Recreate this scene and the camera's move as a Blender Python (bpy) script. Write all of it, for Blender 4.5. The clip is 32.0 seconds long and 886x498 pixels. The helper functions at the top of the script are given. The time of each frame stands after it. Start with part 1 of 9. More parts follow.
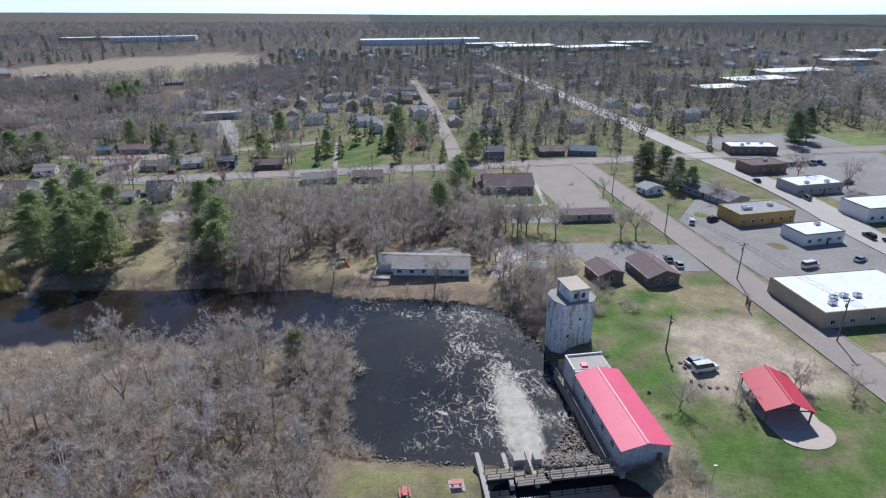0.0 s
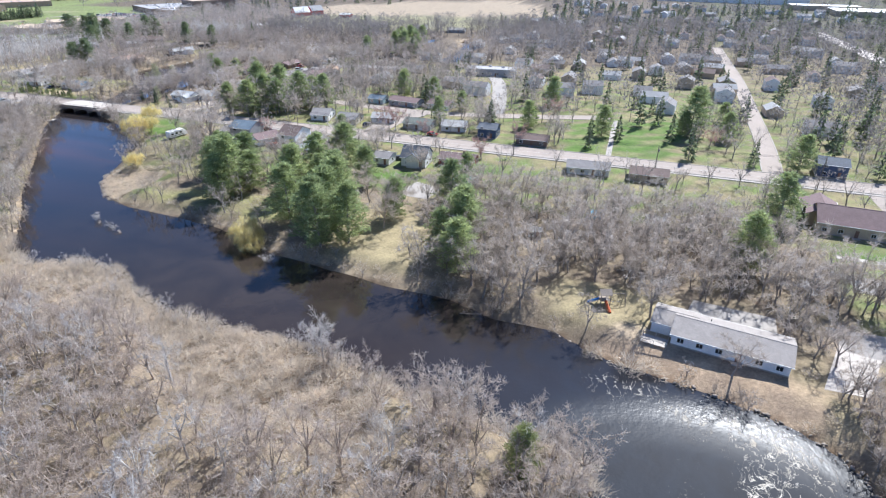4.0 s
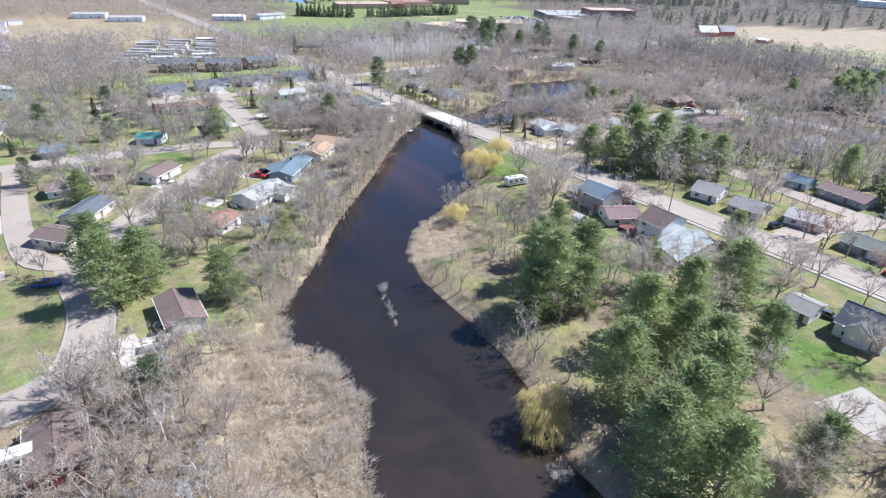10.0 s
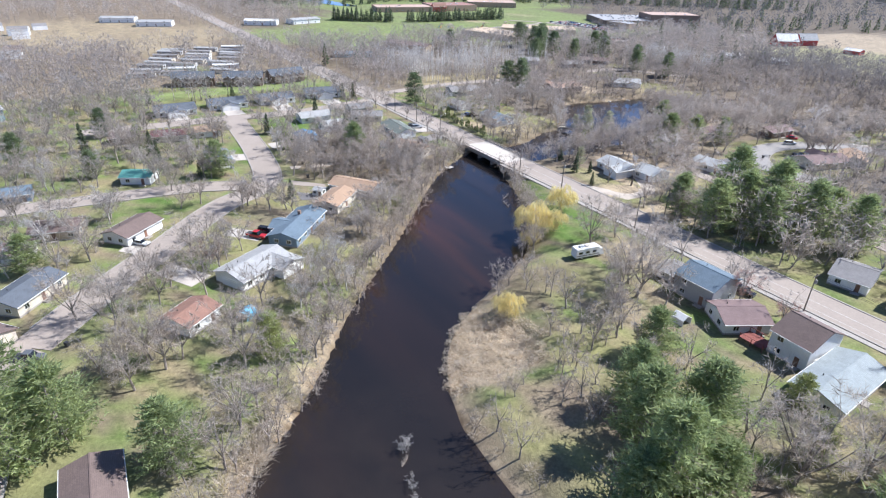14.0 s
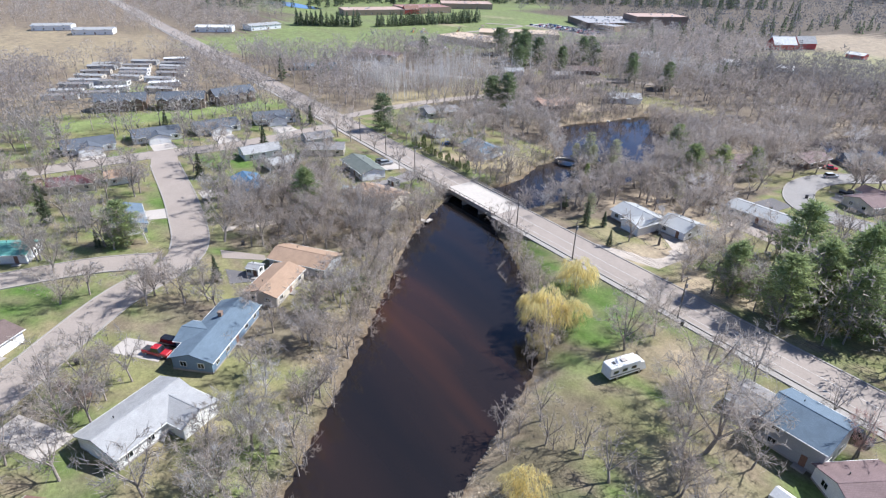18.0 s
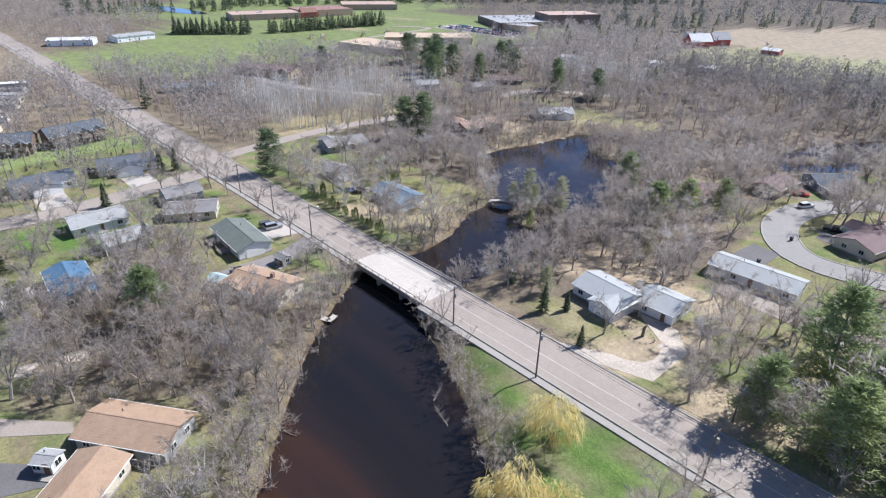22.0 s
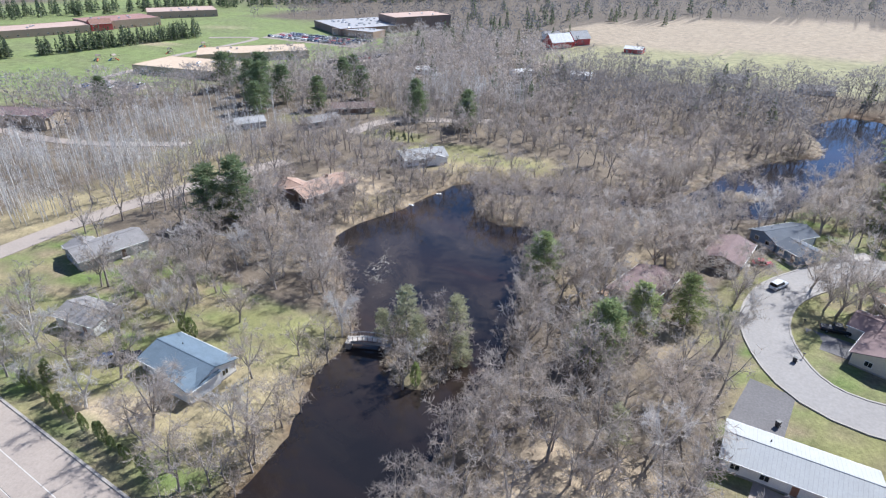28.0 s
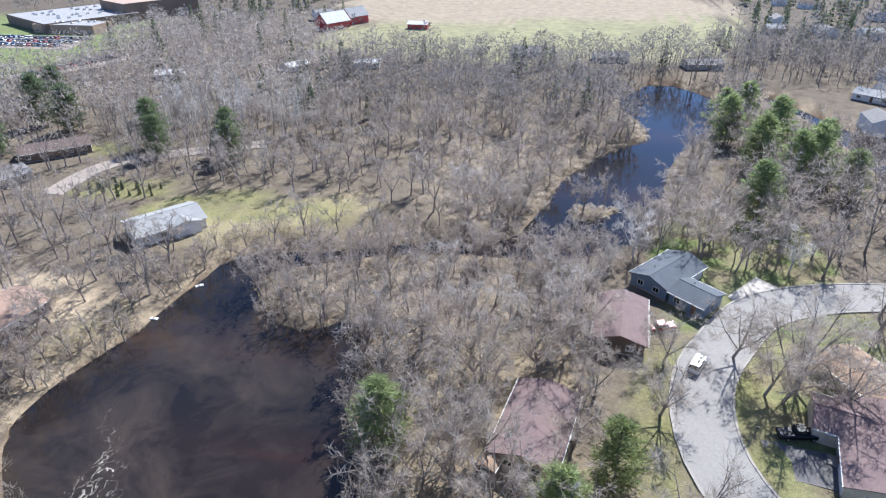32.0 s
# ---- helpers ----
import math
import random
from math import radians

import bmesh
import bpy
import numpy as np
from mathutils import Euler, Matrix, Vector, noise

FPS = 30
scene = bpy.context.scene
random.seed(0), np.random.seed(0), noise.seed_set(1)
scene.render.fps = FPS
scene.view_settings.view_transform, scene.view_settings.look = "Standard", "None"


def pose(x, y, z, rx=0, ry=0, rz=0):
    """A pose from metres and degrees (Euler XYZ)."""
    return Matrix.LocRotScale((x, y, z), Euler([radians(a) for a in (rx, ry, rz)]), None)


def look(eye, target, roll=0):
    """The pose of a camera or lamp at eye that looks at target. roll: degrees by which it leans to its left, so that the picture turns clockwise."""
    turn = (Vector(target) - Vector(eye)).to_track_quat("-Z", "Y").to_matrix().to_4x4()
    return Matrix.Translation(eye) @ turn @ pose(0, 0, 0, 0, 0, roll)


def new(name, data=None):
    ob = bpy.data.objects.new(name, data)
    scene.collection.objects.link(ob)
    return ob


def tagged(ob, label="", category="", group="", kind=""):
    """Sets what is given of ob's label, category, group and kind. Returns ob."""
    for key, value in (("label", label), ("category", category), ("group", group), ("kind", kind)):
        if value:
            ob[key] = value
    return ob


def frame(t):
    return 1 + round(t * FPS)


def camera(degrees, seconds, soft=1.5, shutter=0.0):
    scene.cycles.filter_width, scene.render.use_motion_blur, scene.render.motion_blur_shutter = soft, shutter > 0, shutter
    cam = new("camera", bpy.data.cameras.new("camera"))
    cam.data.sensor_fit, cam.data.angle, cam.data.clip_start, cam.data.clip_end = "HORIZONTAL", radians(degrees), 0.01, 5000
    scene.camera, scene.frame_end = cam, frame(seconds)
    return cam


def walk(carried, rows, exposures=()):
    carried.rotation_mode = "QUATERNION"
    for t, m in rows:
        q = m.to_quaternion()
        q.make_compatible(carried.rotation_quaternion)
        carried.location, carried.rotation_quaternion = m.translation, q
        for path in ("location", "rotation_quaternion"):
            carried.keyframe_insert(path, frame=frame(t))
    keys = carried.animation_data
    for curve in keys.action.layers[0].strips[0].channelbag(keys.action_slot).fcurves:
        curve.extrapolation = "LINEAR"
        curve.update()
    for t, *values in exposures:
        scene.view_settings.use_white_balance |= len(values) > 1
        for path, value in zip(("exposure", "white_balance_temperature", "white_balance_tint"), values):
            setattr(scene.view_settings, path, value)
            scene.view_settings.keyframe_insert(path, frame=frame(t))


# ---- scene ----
cam = camera(75.1, 32.0, 1.22)
METRES, EYE, TILT, LEAN, TURN = 388.0, 67.5, 0.0, 0.0, -7.1
ROWS = [
    (0.0, 0.0, 0.0, 0.0, -0.22, -23.3, 0.51),
    (0.5, -0.0014, 0.0116, -0.0004, 4.21, -25.61, 0.44),
    (1.0, -0.004, 0.0235, -0.0003, 10.6, -27.62, 0.27),
    (1.5, -0.0079, 0.0359, -0.0002, 17.01, -27.75, 0.09),
    (2.0, -0.0128, 0.0486, -0.0005, 21.43, -27.7, -0.08),
    (2.5, -0.0186, 0.0618, -0.0008, 23.46, -27.66, -0.23),
    (4.5, -0.0442, 0.1145, -0.0003, 27.04, -27.59, -0.46),
    (5.0, -0.0522, 0.1278, -0.0005, 29.33, -27.55, -0.56),
    (5.5, -0.0608, 0.1407, -0.0005, 32.5, -27.54, -0.67),
    (6.0, -0.0703, 0.1533, -0.0004, 35.8, -27.55, -0.77),
    (6.5, -0.0807, 0.1652, -0.0005, 39.25, -27.55, -0.9),
    (7.0, -0.0919, 0.1767, -0.0005, 42.74, -27.56, -1.01),
    (7.5, -0.1037, 0.1871, -0.0004, 46.15, -27.55, -1.15),
    (8.0, -0.1151, 0.1967, -0.0004, 49.13, -27.56, -1.24),
    (8.5, -0.1277, 0.2062, -0.0002, 52.31, -27.57, -1.29),
    (9.0, -0.1407, 0.2149, -0.0002, 55.92, -27.58, -1.36),
    (9.5, -0.1542, 0.2227, -0.0001, 59.08, -27.59, -1.43),
    (10.0, -0.1682, 0.2301, 0.0001, 61.33, -27.63, -1.49),
    (10.5, -0.1822, 0.2369, 0.0, 63.52, -27.67, -1.56),
    (11.0, -0.196, 0.2435, -0.0, 64.96, -27.68, -1.59),
    (11.5, -0.2102, 0.25, -0.0001, 65.11, -27.67, -1.54),
    (12.0, -0.2245, 0.2566, -0.0005, 65.1, -27.67, -1.47),
    (12.5, -0.2387, 0.2634, -0.0006, 65.13, -27.68, -1.41),
    (13.0, -0.2532, 0.2698, -0.0006, 65.14, -27.7, -1.38),
    (13.5, -0.2673, 0.2763, -0.001, 65.16, -27.7, -1.33),
    (14.0, -0.2813, 0.2829, -0.0012, 65.21, -27.71, -1.29),
    (14.5, -0.2956, 0.2895, -0.0016, 65.24, -27.71, -1.26),
    (16.5, -0.3494, 0.3141, -0.0015, 65.44, -27.74, -1.28),
    (17.0, -0.3634, 0.3206, -0.002, 65.12, -27.74, -1.23),
    (17.5, -0.3774, 0.3275, -0.0023, 64.08, -27.75, -1.17),
    (18.0, -0.3915, 0.3347, -0.0027, 62.66, -27.76, -1.13),
    (18.5, -0.4053, 0.342, -0.0028, 61.75, -27.77, -1.08),
    (19.0, -0.4189, 0.3497, -0.0029, 61.1, -27.8, -1.04),
    (19.5, -0.4323, 0.3577, -0.0028, 60.11, -27.8, -1.0),
    (20.0, -0.4458, 0.3658, -0.0032, 59.32, -27.81, -0.97),
    (20.5, -0.4592, 0.3742, -0.0035, 58.34, -27.83, -0.94),
    (21.0, -0.4723, 0.3828, -0.0036, 57.08, -27.85, -0.88),
    (21.5, -0.4851, 0.3918, -0.0038, 55.63, -27.87, -0.88),
    (22.0, -0.4976, 0.4011, -0.0042, 53.89, -27.87, -0.79),
    (22.5, -0.51, 0.4107, -0.0046, 52.29, -27.89, -0.75),
    (23.0, -0.5219, 0.4207, -0.0049, 51.55, -27.9, -0.7),
    (23.5, -0.534, 0.4306, -0.0056, 51.42, -27.89, -0.72),
    (24.0, -0.5459, 0.441, -0.0063, 50.56, -27.91, -0.75),
    (24.5, -0.5571, 0.4513, -0.0065, 49.3, -27.92, -0.65),
    (25.0, -0.5682, 0.4617, -0.0066, 48.67, -27.94, -0.64),
    (25.5, -0.5791, 0.4723, -0.0071, 48.13, -27.93, -0.59),
    (27.5, -0.6198, 0.5162, -0.0072, 40.73, -28.04, -0.49),
    (28.0, -0.6292, 0.529, -0.0075, 39.43, -28.06, -0.43),
    (28.5, -0.6387, 0.5419, -0.0075, 37.89, -28.1, -0.44),
    (29.0, -0.6481, 0.5552, -0.0079, 36.9, -28.09, -0.4),
    (29.5, -0.6621, 0.575, -0.0095, 36.25, -28.67, -0.36),
    (30.0, -0.6737, 0.5923, -0.0104, 34.44, -29.09, -0.3),
    (30.5, -0.6805, 0.6068, -0.0104, 31.18, -29.24, -0.15),
    (31.0, -0.6877, 0.6245, -0.0116, 26.18, -29.54, 0.03),
    (31.5, -0.6946, 0.643, -0.0131, 21.42, -30.07, 0.15),
    (32.0, -0.6992, 0.6581, -0.0147, 18.38, -30.56, 0.25),
]
walk(cam, [(t, pose(0, 0, EYE, TILT, LEAN, TURN) @ pose(METRES * x, METRES * y, METRES * z, 90 + pitch, roll, yaw)) for t, x, y, z, yaw, pitch, roll in ROWS], [(0.0, 0.13, 5800, 8.8), (1.0, 0.55, 5900, 9), (2.5, 0.93, 5950, 9), (5.0, 1.2, 5960, 9), (10.0, 1.16, 5960, 9.5), (17.0, 0.96, 6010, 10), (25.0, 0.8, 5990, 9.5), (29.0, 1.02, 5940, 8.6), (32.0, 1.08, 5900, 8.2)])

# ---- light ----
SUN_AZ, SUN_EL = (0.30, 0.95), 47.0
world = bpy.data.worlds.new("sky")
scene.world = world
world.use_nodes = True
wn = world.node_tree.nodes
sky = wn.new("ShaderNodeTexSky")
sky.sky_type, sky.sun_disc = "NISHITA", False
sky.sun_elevation = radians(SUN_EL)
sky.air_density, sky.dust_density, sky.ozone_density, sky.altitude = 0.5, 0.15, 3.4, 1500
sky.sun_rotation = math.atan2(SUN_AZ[0], SUN_AZ[1])
world.node_tree.links.new(sky.outputs[0], wn["Background"].inputs[0])
wn["Background"].inputs[1].default_value = 0.135
sun = new("sun", bpy.data.lights.new("sun", "SUN"))
sun.data.energy, sun.data.angle, sun.data.color = 4.35, radians(0.55), (1.0, 0.97, 0.93)
_h = math.cos(radians(SUN_EL)) / math.hypot(*SUN_AZ)
sun.matrix_world = look((SUN_AZ[0] * _h * 300, SUN_AZ[1] * _h * 300, math.sin(radians(SUN_EL)) * 300), (0, 0, 0))

# ---- materials ----
MATS = {}


def ramp(nt, fac, stops):
    r = nt.nodes.new("ShaderNodeValToRGB")
    e = r.color_ramp.elements
    while len(e) < len(stops):
        e.new(0.5)
    for k, (p, c) in enumerate(stops):
        e[k].position, e[k].color = p, (*c, 1)
    nt.links.new(fac, r.inputs[0])
    return r.outputs[0]


def noise_tex(nt, scale, detail=4.0, rough=0.6, vec=None):
    n = nt.nodes.new("ShaderNodeTexNoise")
    n.inputs["Scale"].default_value, n.inputs["Detail"].default_value, n.inputs["Roughness"].default_value = scale, detail, rough
    if vec is not None:
        nt.links.new(vec, n.inputs["Vector"])
    return n.outputs["Fac"]


def mult(nt, a, b, fac=1.0, mode="MULTIPLY"):
    m = nt.nodes.new("ShaderNodeMix")
    m.data_type, m.blend_type = "RGBA", mode
    m.inputs[0].default_value = fac
    for s, v in ((6, a), (7, b)):
        if isinstance(v, tuple):
            m.inputs[s].default_value = (*v, 1)
        else:
            nt.links.new(v, m.inputs[s])
    return m.outputs[2]


def mat(name, col, rough=0.8, metal=0.0, var=0.25, big=0.15, fine=4.0, bump=0.0, rand=0.0, island=0.0, spec=0.4, thin=False):
    """A surface with stains at a large scale, grain at a fine one, a shift from object to object and from island to island."""
    if name in MATS:
        return MATS[name]
    m = bpy.data.materials.new(name)
    m.use_nodes = True
    nt = m.node_tree
    b = nt.nodes["Principled BSDF"]
    b.inputs["Roughness"].default_value, b.inputs["Metallic"].default_value = rough, metal
    b.inputs["Specular IOR Level"].default_value = spec
    geo = nt.nodes.new("ShaderNodeNewGeometry")
    dark, light = tuple(c * (1 - var) for c in col), tuple(min(1, c * (1 + var)) for c in col)
    c = ramp(nt, noise_tex(nt, fine, 5, 0.65, geo.outputs["Position"]), [(0.3, dark), (0.7, light)])
    c2 = ramp(nt, noise_tex(nt, big, 4, 0.6, geo.outputs["Position"]), [(0.3, (1 - var,) * 3), (0.7, (1, 1, 1))])
    c = mult(nt, c, c2)
    if rand:
        oi = nt.nodes.new("ShaderNodeObjectInfo")
        c = mult(nt, c, ramp(nt, oi.outputs["Random"], [(0, (1 - rand,) * 3), (1, (1, 1 - rand * 0.2, 1 - rand * 0.3))]))
    if island:
        c = mult(nt, c, ramp(nt, geo.outputs["Random Per Island"], [(0, (1 - island,) * 3), (1, (1, 1, 1))]))
    nt.links.new(c, b.inputs["Base Color"])
    if bump:
        bp = nt.nodes.new("ShaderNodeBump")
        bp.inputs["Strength"].default_value, bp.inputs["Distance"].default_value = bump, 0.05
        nt.links.new(noise_tex(nt, fine * 2, 4, 0.6, geo.outputs["Position"]), bp.inputs["Height"])
        nt.links.new(bp.outputs[0], b.inputs["Normal"])
    if thin:
        tr, mx = nt.nodes.new("ShaderNodeBsdfTranslucent"), nt.nodes.new("ShaderNodeMixShader")
        nt.links.new(c, tr.inputs[0])
        mx.inputs[0].default_value = 0.58
        out = nt.nodes["Material Output"]
        nt.links.new(b.outputs[0], mx.inputs[1])
        nt.links.new(tr.outputs[0], mx.inputs[2])
        nt.links.new(mx.outputs[0], out.inputs[0])
    MATS[name] = m
    return m


def shingle(name, col):
    """Roof shingles: fine courses across the slope, weather streaks, patches."""
    if name in MATS:
        return MATS[name]
    m = mat(name, col, 0.9, var=0.18, big=0.6, fine=9.0, bump=0.3)
    nt = m.node_tree
    b = nt.nodes["Principled BSDF"]
    old = b.inputs["Base Color"].links[0].from_socket
    tc = nt.nodes.new("ShaderNodeTexCoord")
    br = nt.nodes.new("ShaderNodeTexBrick")
    for k, v in (("Color1", 1.0), ("Color2", 0.8), ("Mortar", 0.55)):
        br.inputs[k].default_value = (v, v, v, 1)
    br.inputs["Scale"].default_value, br.inputs["Mortar Size"].default_value = 1.0, 0.02
    br.inputs["Brick Width"].default_value, br.inputs["Row Height"].default_value = 0.5, 0.22
    nt.links.new(tc.outputs["Object"], br.inputs["Vector"])
    nt.links.new(mult(nt, old, br.outputs["Color"], 0.6), b.inputs["Base Color"])
    return m


def siding(name, col, vertical=False, width=0.22, metal=0.0, rough=0.6, depth=0.35):
    """Lap siding or ribbed sheet: a wave of dark laps."""
    if name in MATS:
        return MATS[name]
    m = mat(name, col, rough, metal, var=0.1, big=0.4, fine=5.0)
    nt = m.node_tree
    b = nt.nodes["Principled BSDF"]
    old = b.inputs["Base Color"].links[0].from_socket
    tc = nt.nodes.new("ShaderNodeTexCoord")
    w = nt.nodes.new("ShaderNodeTexWave")
    w.wave_profile, w.bands_direction = "SAW", "X" if vertical else "Z"
    w.inputs["Scale"].default_value = 0.314 / width
    nt.links.new(tc.outputs["Object"], w.inputs["Vector"])
    c = ramp(nt, w.outputs["Fac"], [(0.0, (1 - depth,) * 3), (0.12, (1, 1, 1))])
    nt.links.new(mult(nt, old, c), b.inputs["Base Color"])
    bp = nt.nodes.new("ShaderNodeBump")
    bp.inputs["Strength"].default_value, bp.inputs["Distance"].default_value = 0.6, 0.03
    nt.links.new(w.outputs["Fac"], bp.inputs["Height"])
    nt.links.new(bp.outputs[0], b.inputs["Normal"])
    return m


def glass(name="window_glass", col=(0.02, 0.025, 0.03)):
    if name in MATS:
        return MATS[name]
    m = mat(name, col, 0.06, var=0.2, spec=0.8)
    return m


M_ASPHALT = mat("old_asphalt", (0.335, 0.282, 0.243), 0.9, var=0.13, big=0.12, fine=3.0, bump=0.2)
M_ASPHALT_D = mat("dark_asphalt", (0.16, 0.15, 0.15), 0.9, var=0.2, big=0.15, fine=3.0, bump=0.2)
M_LOT = mat("worn_lot", (0.31, 0.285, 0.265), 0.95, var=0.22, big=0.07, fine=1.2, bump=0.2)
M_CONC = mat("concrete", (0.34, 0.31, 0.28), 0.85, var=0.09, big=0.3, fine=3.0, bump=0.15)
M_CONC_L = mat("pale_concrete", (0.47, 0.42, 0.375), 0.85, var=0.12, big=0.3, fine=3.0)
M_GRAVEL = mat("gravel", (0.52, 0.445, 0.375), 0.95, var=0.24, big=0.13, fine=2.2, bump=0.4)
M_SAND = mat("sandy_soil", (0.50, 0.41, 0.31), 0.95, var=0.22, big=0.2, fine=1.5, bump=0.3)
M_WHITELINE = mat("road_paint_white", (0.55, 0.52, 0.48), 0.7, var=0.2, fine=3.0)
M_BARK = mat("bark", (0.36, 0.32, 0.29), 0.95, var=0.3, fine=3.0, rand=0.2)
M_BARK_W = mat("birch_bark", (0.68, 0.65, 0.61), 0.9, var=0.25, fine=2.5, rand=0.2)
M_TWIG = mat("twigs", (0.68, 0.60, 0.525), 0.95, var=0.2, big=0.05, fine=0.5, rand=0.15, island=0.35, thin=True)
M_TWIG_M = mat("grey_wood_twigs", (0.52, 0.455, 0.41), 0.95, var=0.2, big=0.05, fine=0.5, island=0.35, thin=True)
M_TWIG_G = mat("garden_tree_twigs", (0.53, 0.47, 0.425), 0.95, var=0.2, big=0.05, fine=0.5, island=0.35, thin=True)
# Same twigs, far off: backlight and haze put in as darker, greyer colour.
M_TWIG_F = mat("far_twigs_backlit", (0.275, 0.25, 0.24), 0.95, var=0.2, big=0.012, fine=0.08, island=0.25, thin=True)
M_TWIG_H = mat("far_twigs_hazed", (0.20, 0.195, 0.20), 0.95, var=0.2, big=0.006, fine=0.05, island=0.25, thin=True)
M_TWIG_S = mat("silver_twigs", (0.78, 0.74, 0.70), 0.95, var=0.15, fine=0.5, rand=0.15, island=0.3, thin=True)
M_TWIG_R = mat("budding_twigs", (0.60, 0.41, 0.37), 0.95, var=0.2, fine=0.5, rand=0.25, island=0.35, thin=True)
M_BRUSH = mat("dry_brush", (0.80, 0.70, 0.58), 0.95, var=0.2, big=0.08, fine=0.6, island=0.3, thin=True)
M_REED = mat("dead_reeds", (0.84, 0.73, 0.585), 0.95, var=0.18, big=0.07, fine=0.7, island=0.3, thin=True)
M_PINE = mat("pine_needles", (0.50, 0.60, 0.28), 0.7, var=0.2, big=0.3, fine=1.2, rand=0.25, island=0.45, thin=True)
M_PINE_Y = mat("young_pine_needles", (0.54, 0.62, 0.26), 0.7, var=0.3, big=0.3, fine=1.2, rand=0.3, island=0.5, thin=True)
M_CEDAR = mat("cedar_foliage", (0.34, 0.42, 0.17), 0.75, var=0.25, big=0.3, fine=1.2, rand=0.2, island=0.4, thin=True)
M_LARCH = mat("olive_needles", (0.62, 0.62, 0.40), 0.7, var=0.2, big=0.3, fine=1.2, rand=0.15, island=0.35, thin=True)
M_SPRUCE = mat("spruce_needles", (0.21, 0.27, 0.16), 0.75, var=0.3, big=0.3, fine=1.2, rand=0.3, island=0.5, thin=True)
M_FIR = mat("dark_pine_needles", (0.27, 0.35, 0.185), 0.75, var=0.2, big=0.3, fine=1.2, rand=0.25, island=0.4, thin=True)
M_WILLOW = mat("willow_twigs", (0.92, 0.79, 0.38), 0.9, var=0.12, fine=0.7, rand=0.12, island=0.25, thin=True)
M_WHITE = mat("white_paint", (0.74, 0.73, 0.70), 0.6, var=0.08, fine=2.0)
M_DARK = mat("dark_metal", (0.05, 0.05, 0.055), 0.5, var=0.2)
M_WOODPOLE = mat("weathered_pole", (0.20, 0.165, 0.135), 0.9, var=0.25, fine=4.0)
M_TIMBER = mat("grey_timber", (0.33, 0.275, 0.225), 0.9, var=0.25, fine=4.0)
M_RUBBER = mat("tyre_rubber", (0.025, 0.025, 0.025), 0.9, var=0.2)
M_ROCK = mat("riprap_rock", (0.31, 0.265, 0.225), 0.95, var=0.3, big=0.5, fine=2.0, bump=0.5, island=0.5)
M_CHROME = mat("bright_metal", (0.55, 0.55, 0.56), 0.35, 0.9, var=0.1)
M_BRICK = mat("brown_brick", (0.26, 0.18, 0.135), 0.9, var=0.2, fine=6.0)
M_CREAM = mat("cream_block", (0.46, 0.37, 0.26), 0.9, var=0.12, fine=2.0)

# ---- mesh helpers ----
GZ, WZ = -1.0, -3.8


def obj(name, verts, faces, material, parent=None, label="", smooth=False):
    me = bpy.data.meshes.new(name)
    me.from_pydata(verts, [], faces)
    for m in material if isinstance(material, (list, tuple)) else (material,):
        me.materials.append(m)
    ob = new(name, me)
    if smooth:
        me.shade_smooth()
    if parent is not None:
        ob.parent = parent
    if label:
        ob["label"] = label
    return ob


def part(name, bm, material, parent, label=""):
    me = bpy.data.meshes.new(name)
    bm.to_mesh(me)
    bm.free()
    me.materials.append(material)
    ob = new(name, me)
    ob.parent = parent
    if label:
        ob["label"] = label
    return ob


def thing(name, m, label, category, group="", kind=""):
    ob = new(name)
    ob.empty_display_size = 0.3
    ob.matrix_basis = m
    return tagged(ob, label, category, group, kind)


def box(bm, x0, x1, y0, y1, z0, z1, bevel=0.0):
    r = bmesh.ops.create_cube(bm, size=1.0, matrix=Matrix.Translation(((x0 + x1) / 2, (y0 + y1) / 2, (z0 + z1) / 2)) @ Matrix.Diagonal((x1 - x0, y1 - y0, z1 - z0, 1)))
    if bevel:
        es = list({e for v in r["verts"] for e in v.link_edges})
        bmesh.ops.bevel(bm, geom=es, offset=bevel, segments=1, affect="EDGES")
    return bm


def boxes(*dims, bevel=0.0):
    bm = bmesh.new()
    for d in dims:
        box(bm, *d, bevel=bevel)
    return bm


def tube(bm, p, q, r0, r1, n=6):
    p, q = Vector(p), Vector(q)
    d = q - p
    m = Matrix.Translation((p + q) / 2) @ d.to_track_quat("Z", "Y").to_matrix().to_4x4()
    bmesh.ops.create_cone(bm, cap_ends=True, segments=n, radius1=r0, radius2=r1, depth=d.length, matrix=m)
    return bm


def prism(bm, pts, z0, z1):
    """An upright slab over the outline pts."""
    vs = [bm.verts.new((x, y, z0)) for x, y in pts]
    vt = [bm.verts.new((x, y, z1)) for x, y in pts]
    n = len(pts)
    bm.faces.new(vt)
    bm.faces.new(vs[::-1])
    for i in range(n):
        j = (i + 1) % n
        bm.faces.new((vs[i], vs[j], vt[j], vt[i]))
    bmesh.ops.recalc_face_normals(bm, faces=bm.faces)
    return bm


def smooth_line(pts, step=2.0, closed=False):
    """A Catmull-Rom line through the plan's stations."""
    p = [np.array(q, float) for q in pts]
    n = len(p)
    out = []
    for i in range(n if closed else n - 1):
        if closed:
            a, b, c, d = p[i - 1], p[i], p[(i + 1) % n], p[(i + 2) % n]
        else:
            a, b, c, d = p[max(i - 1, 0)], p[i], p[i + 1], p[min(i + 2, n - 1)]
        k = max(1, int(np.linalg.norm(c - b) / step))
        for j in range(k):
            t = j / k
            out.append(0.5 * (2 * b + (c - a) * t + (2 * a - 5 * b + 4 * c - d) * t * t + (3 * b - a - 3 * c + d) * t ** 3))
    if not closed:
        out.append(p[-1])
    return np.array(out)


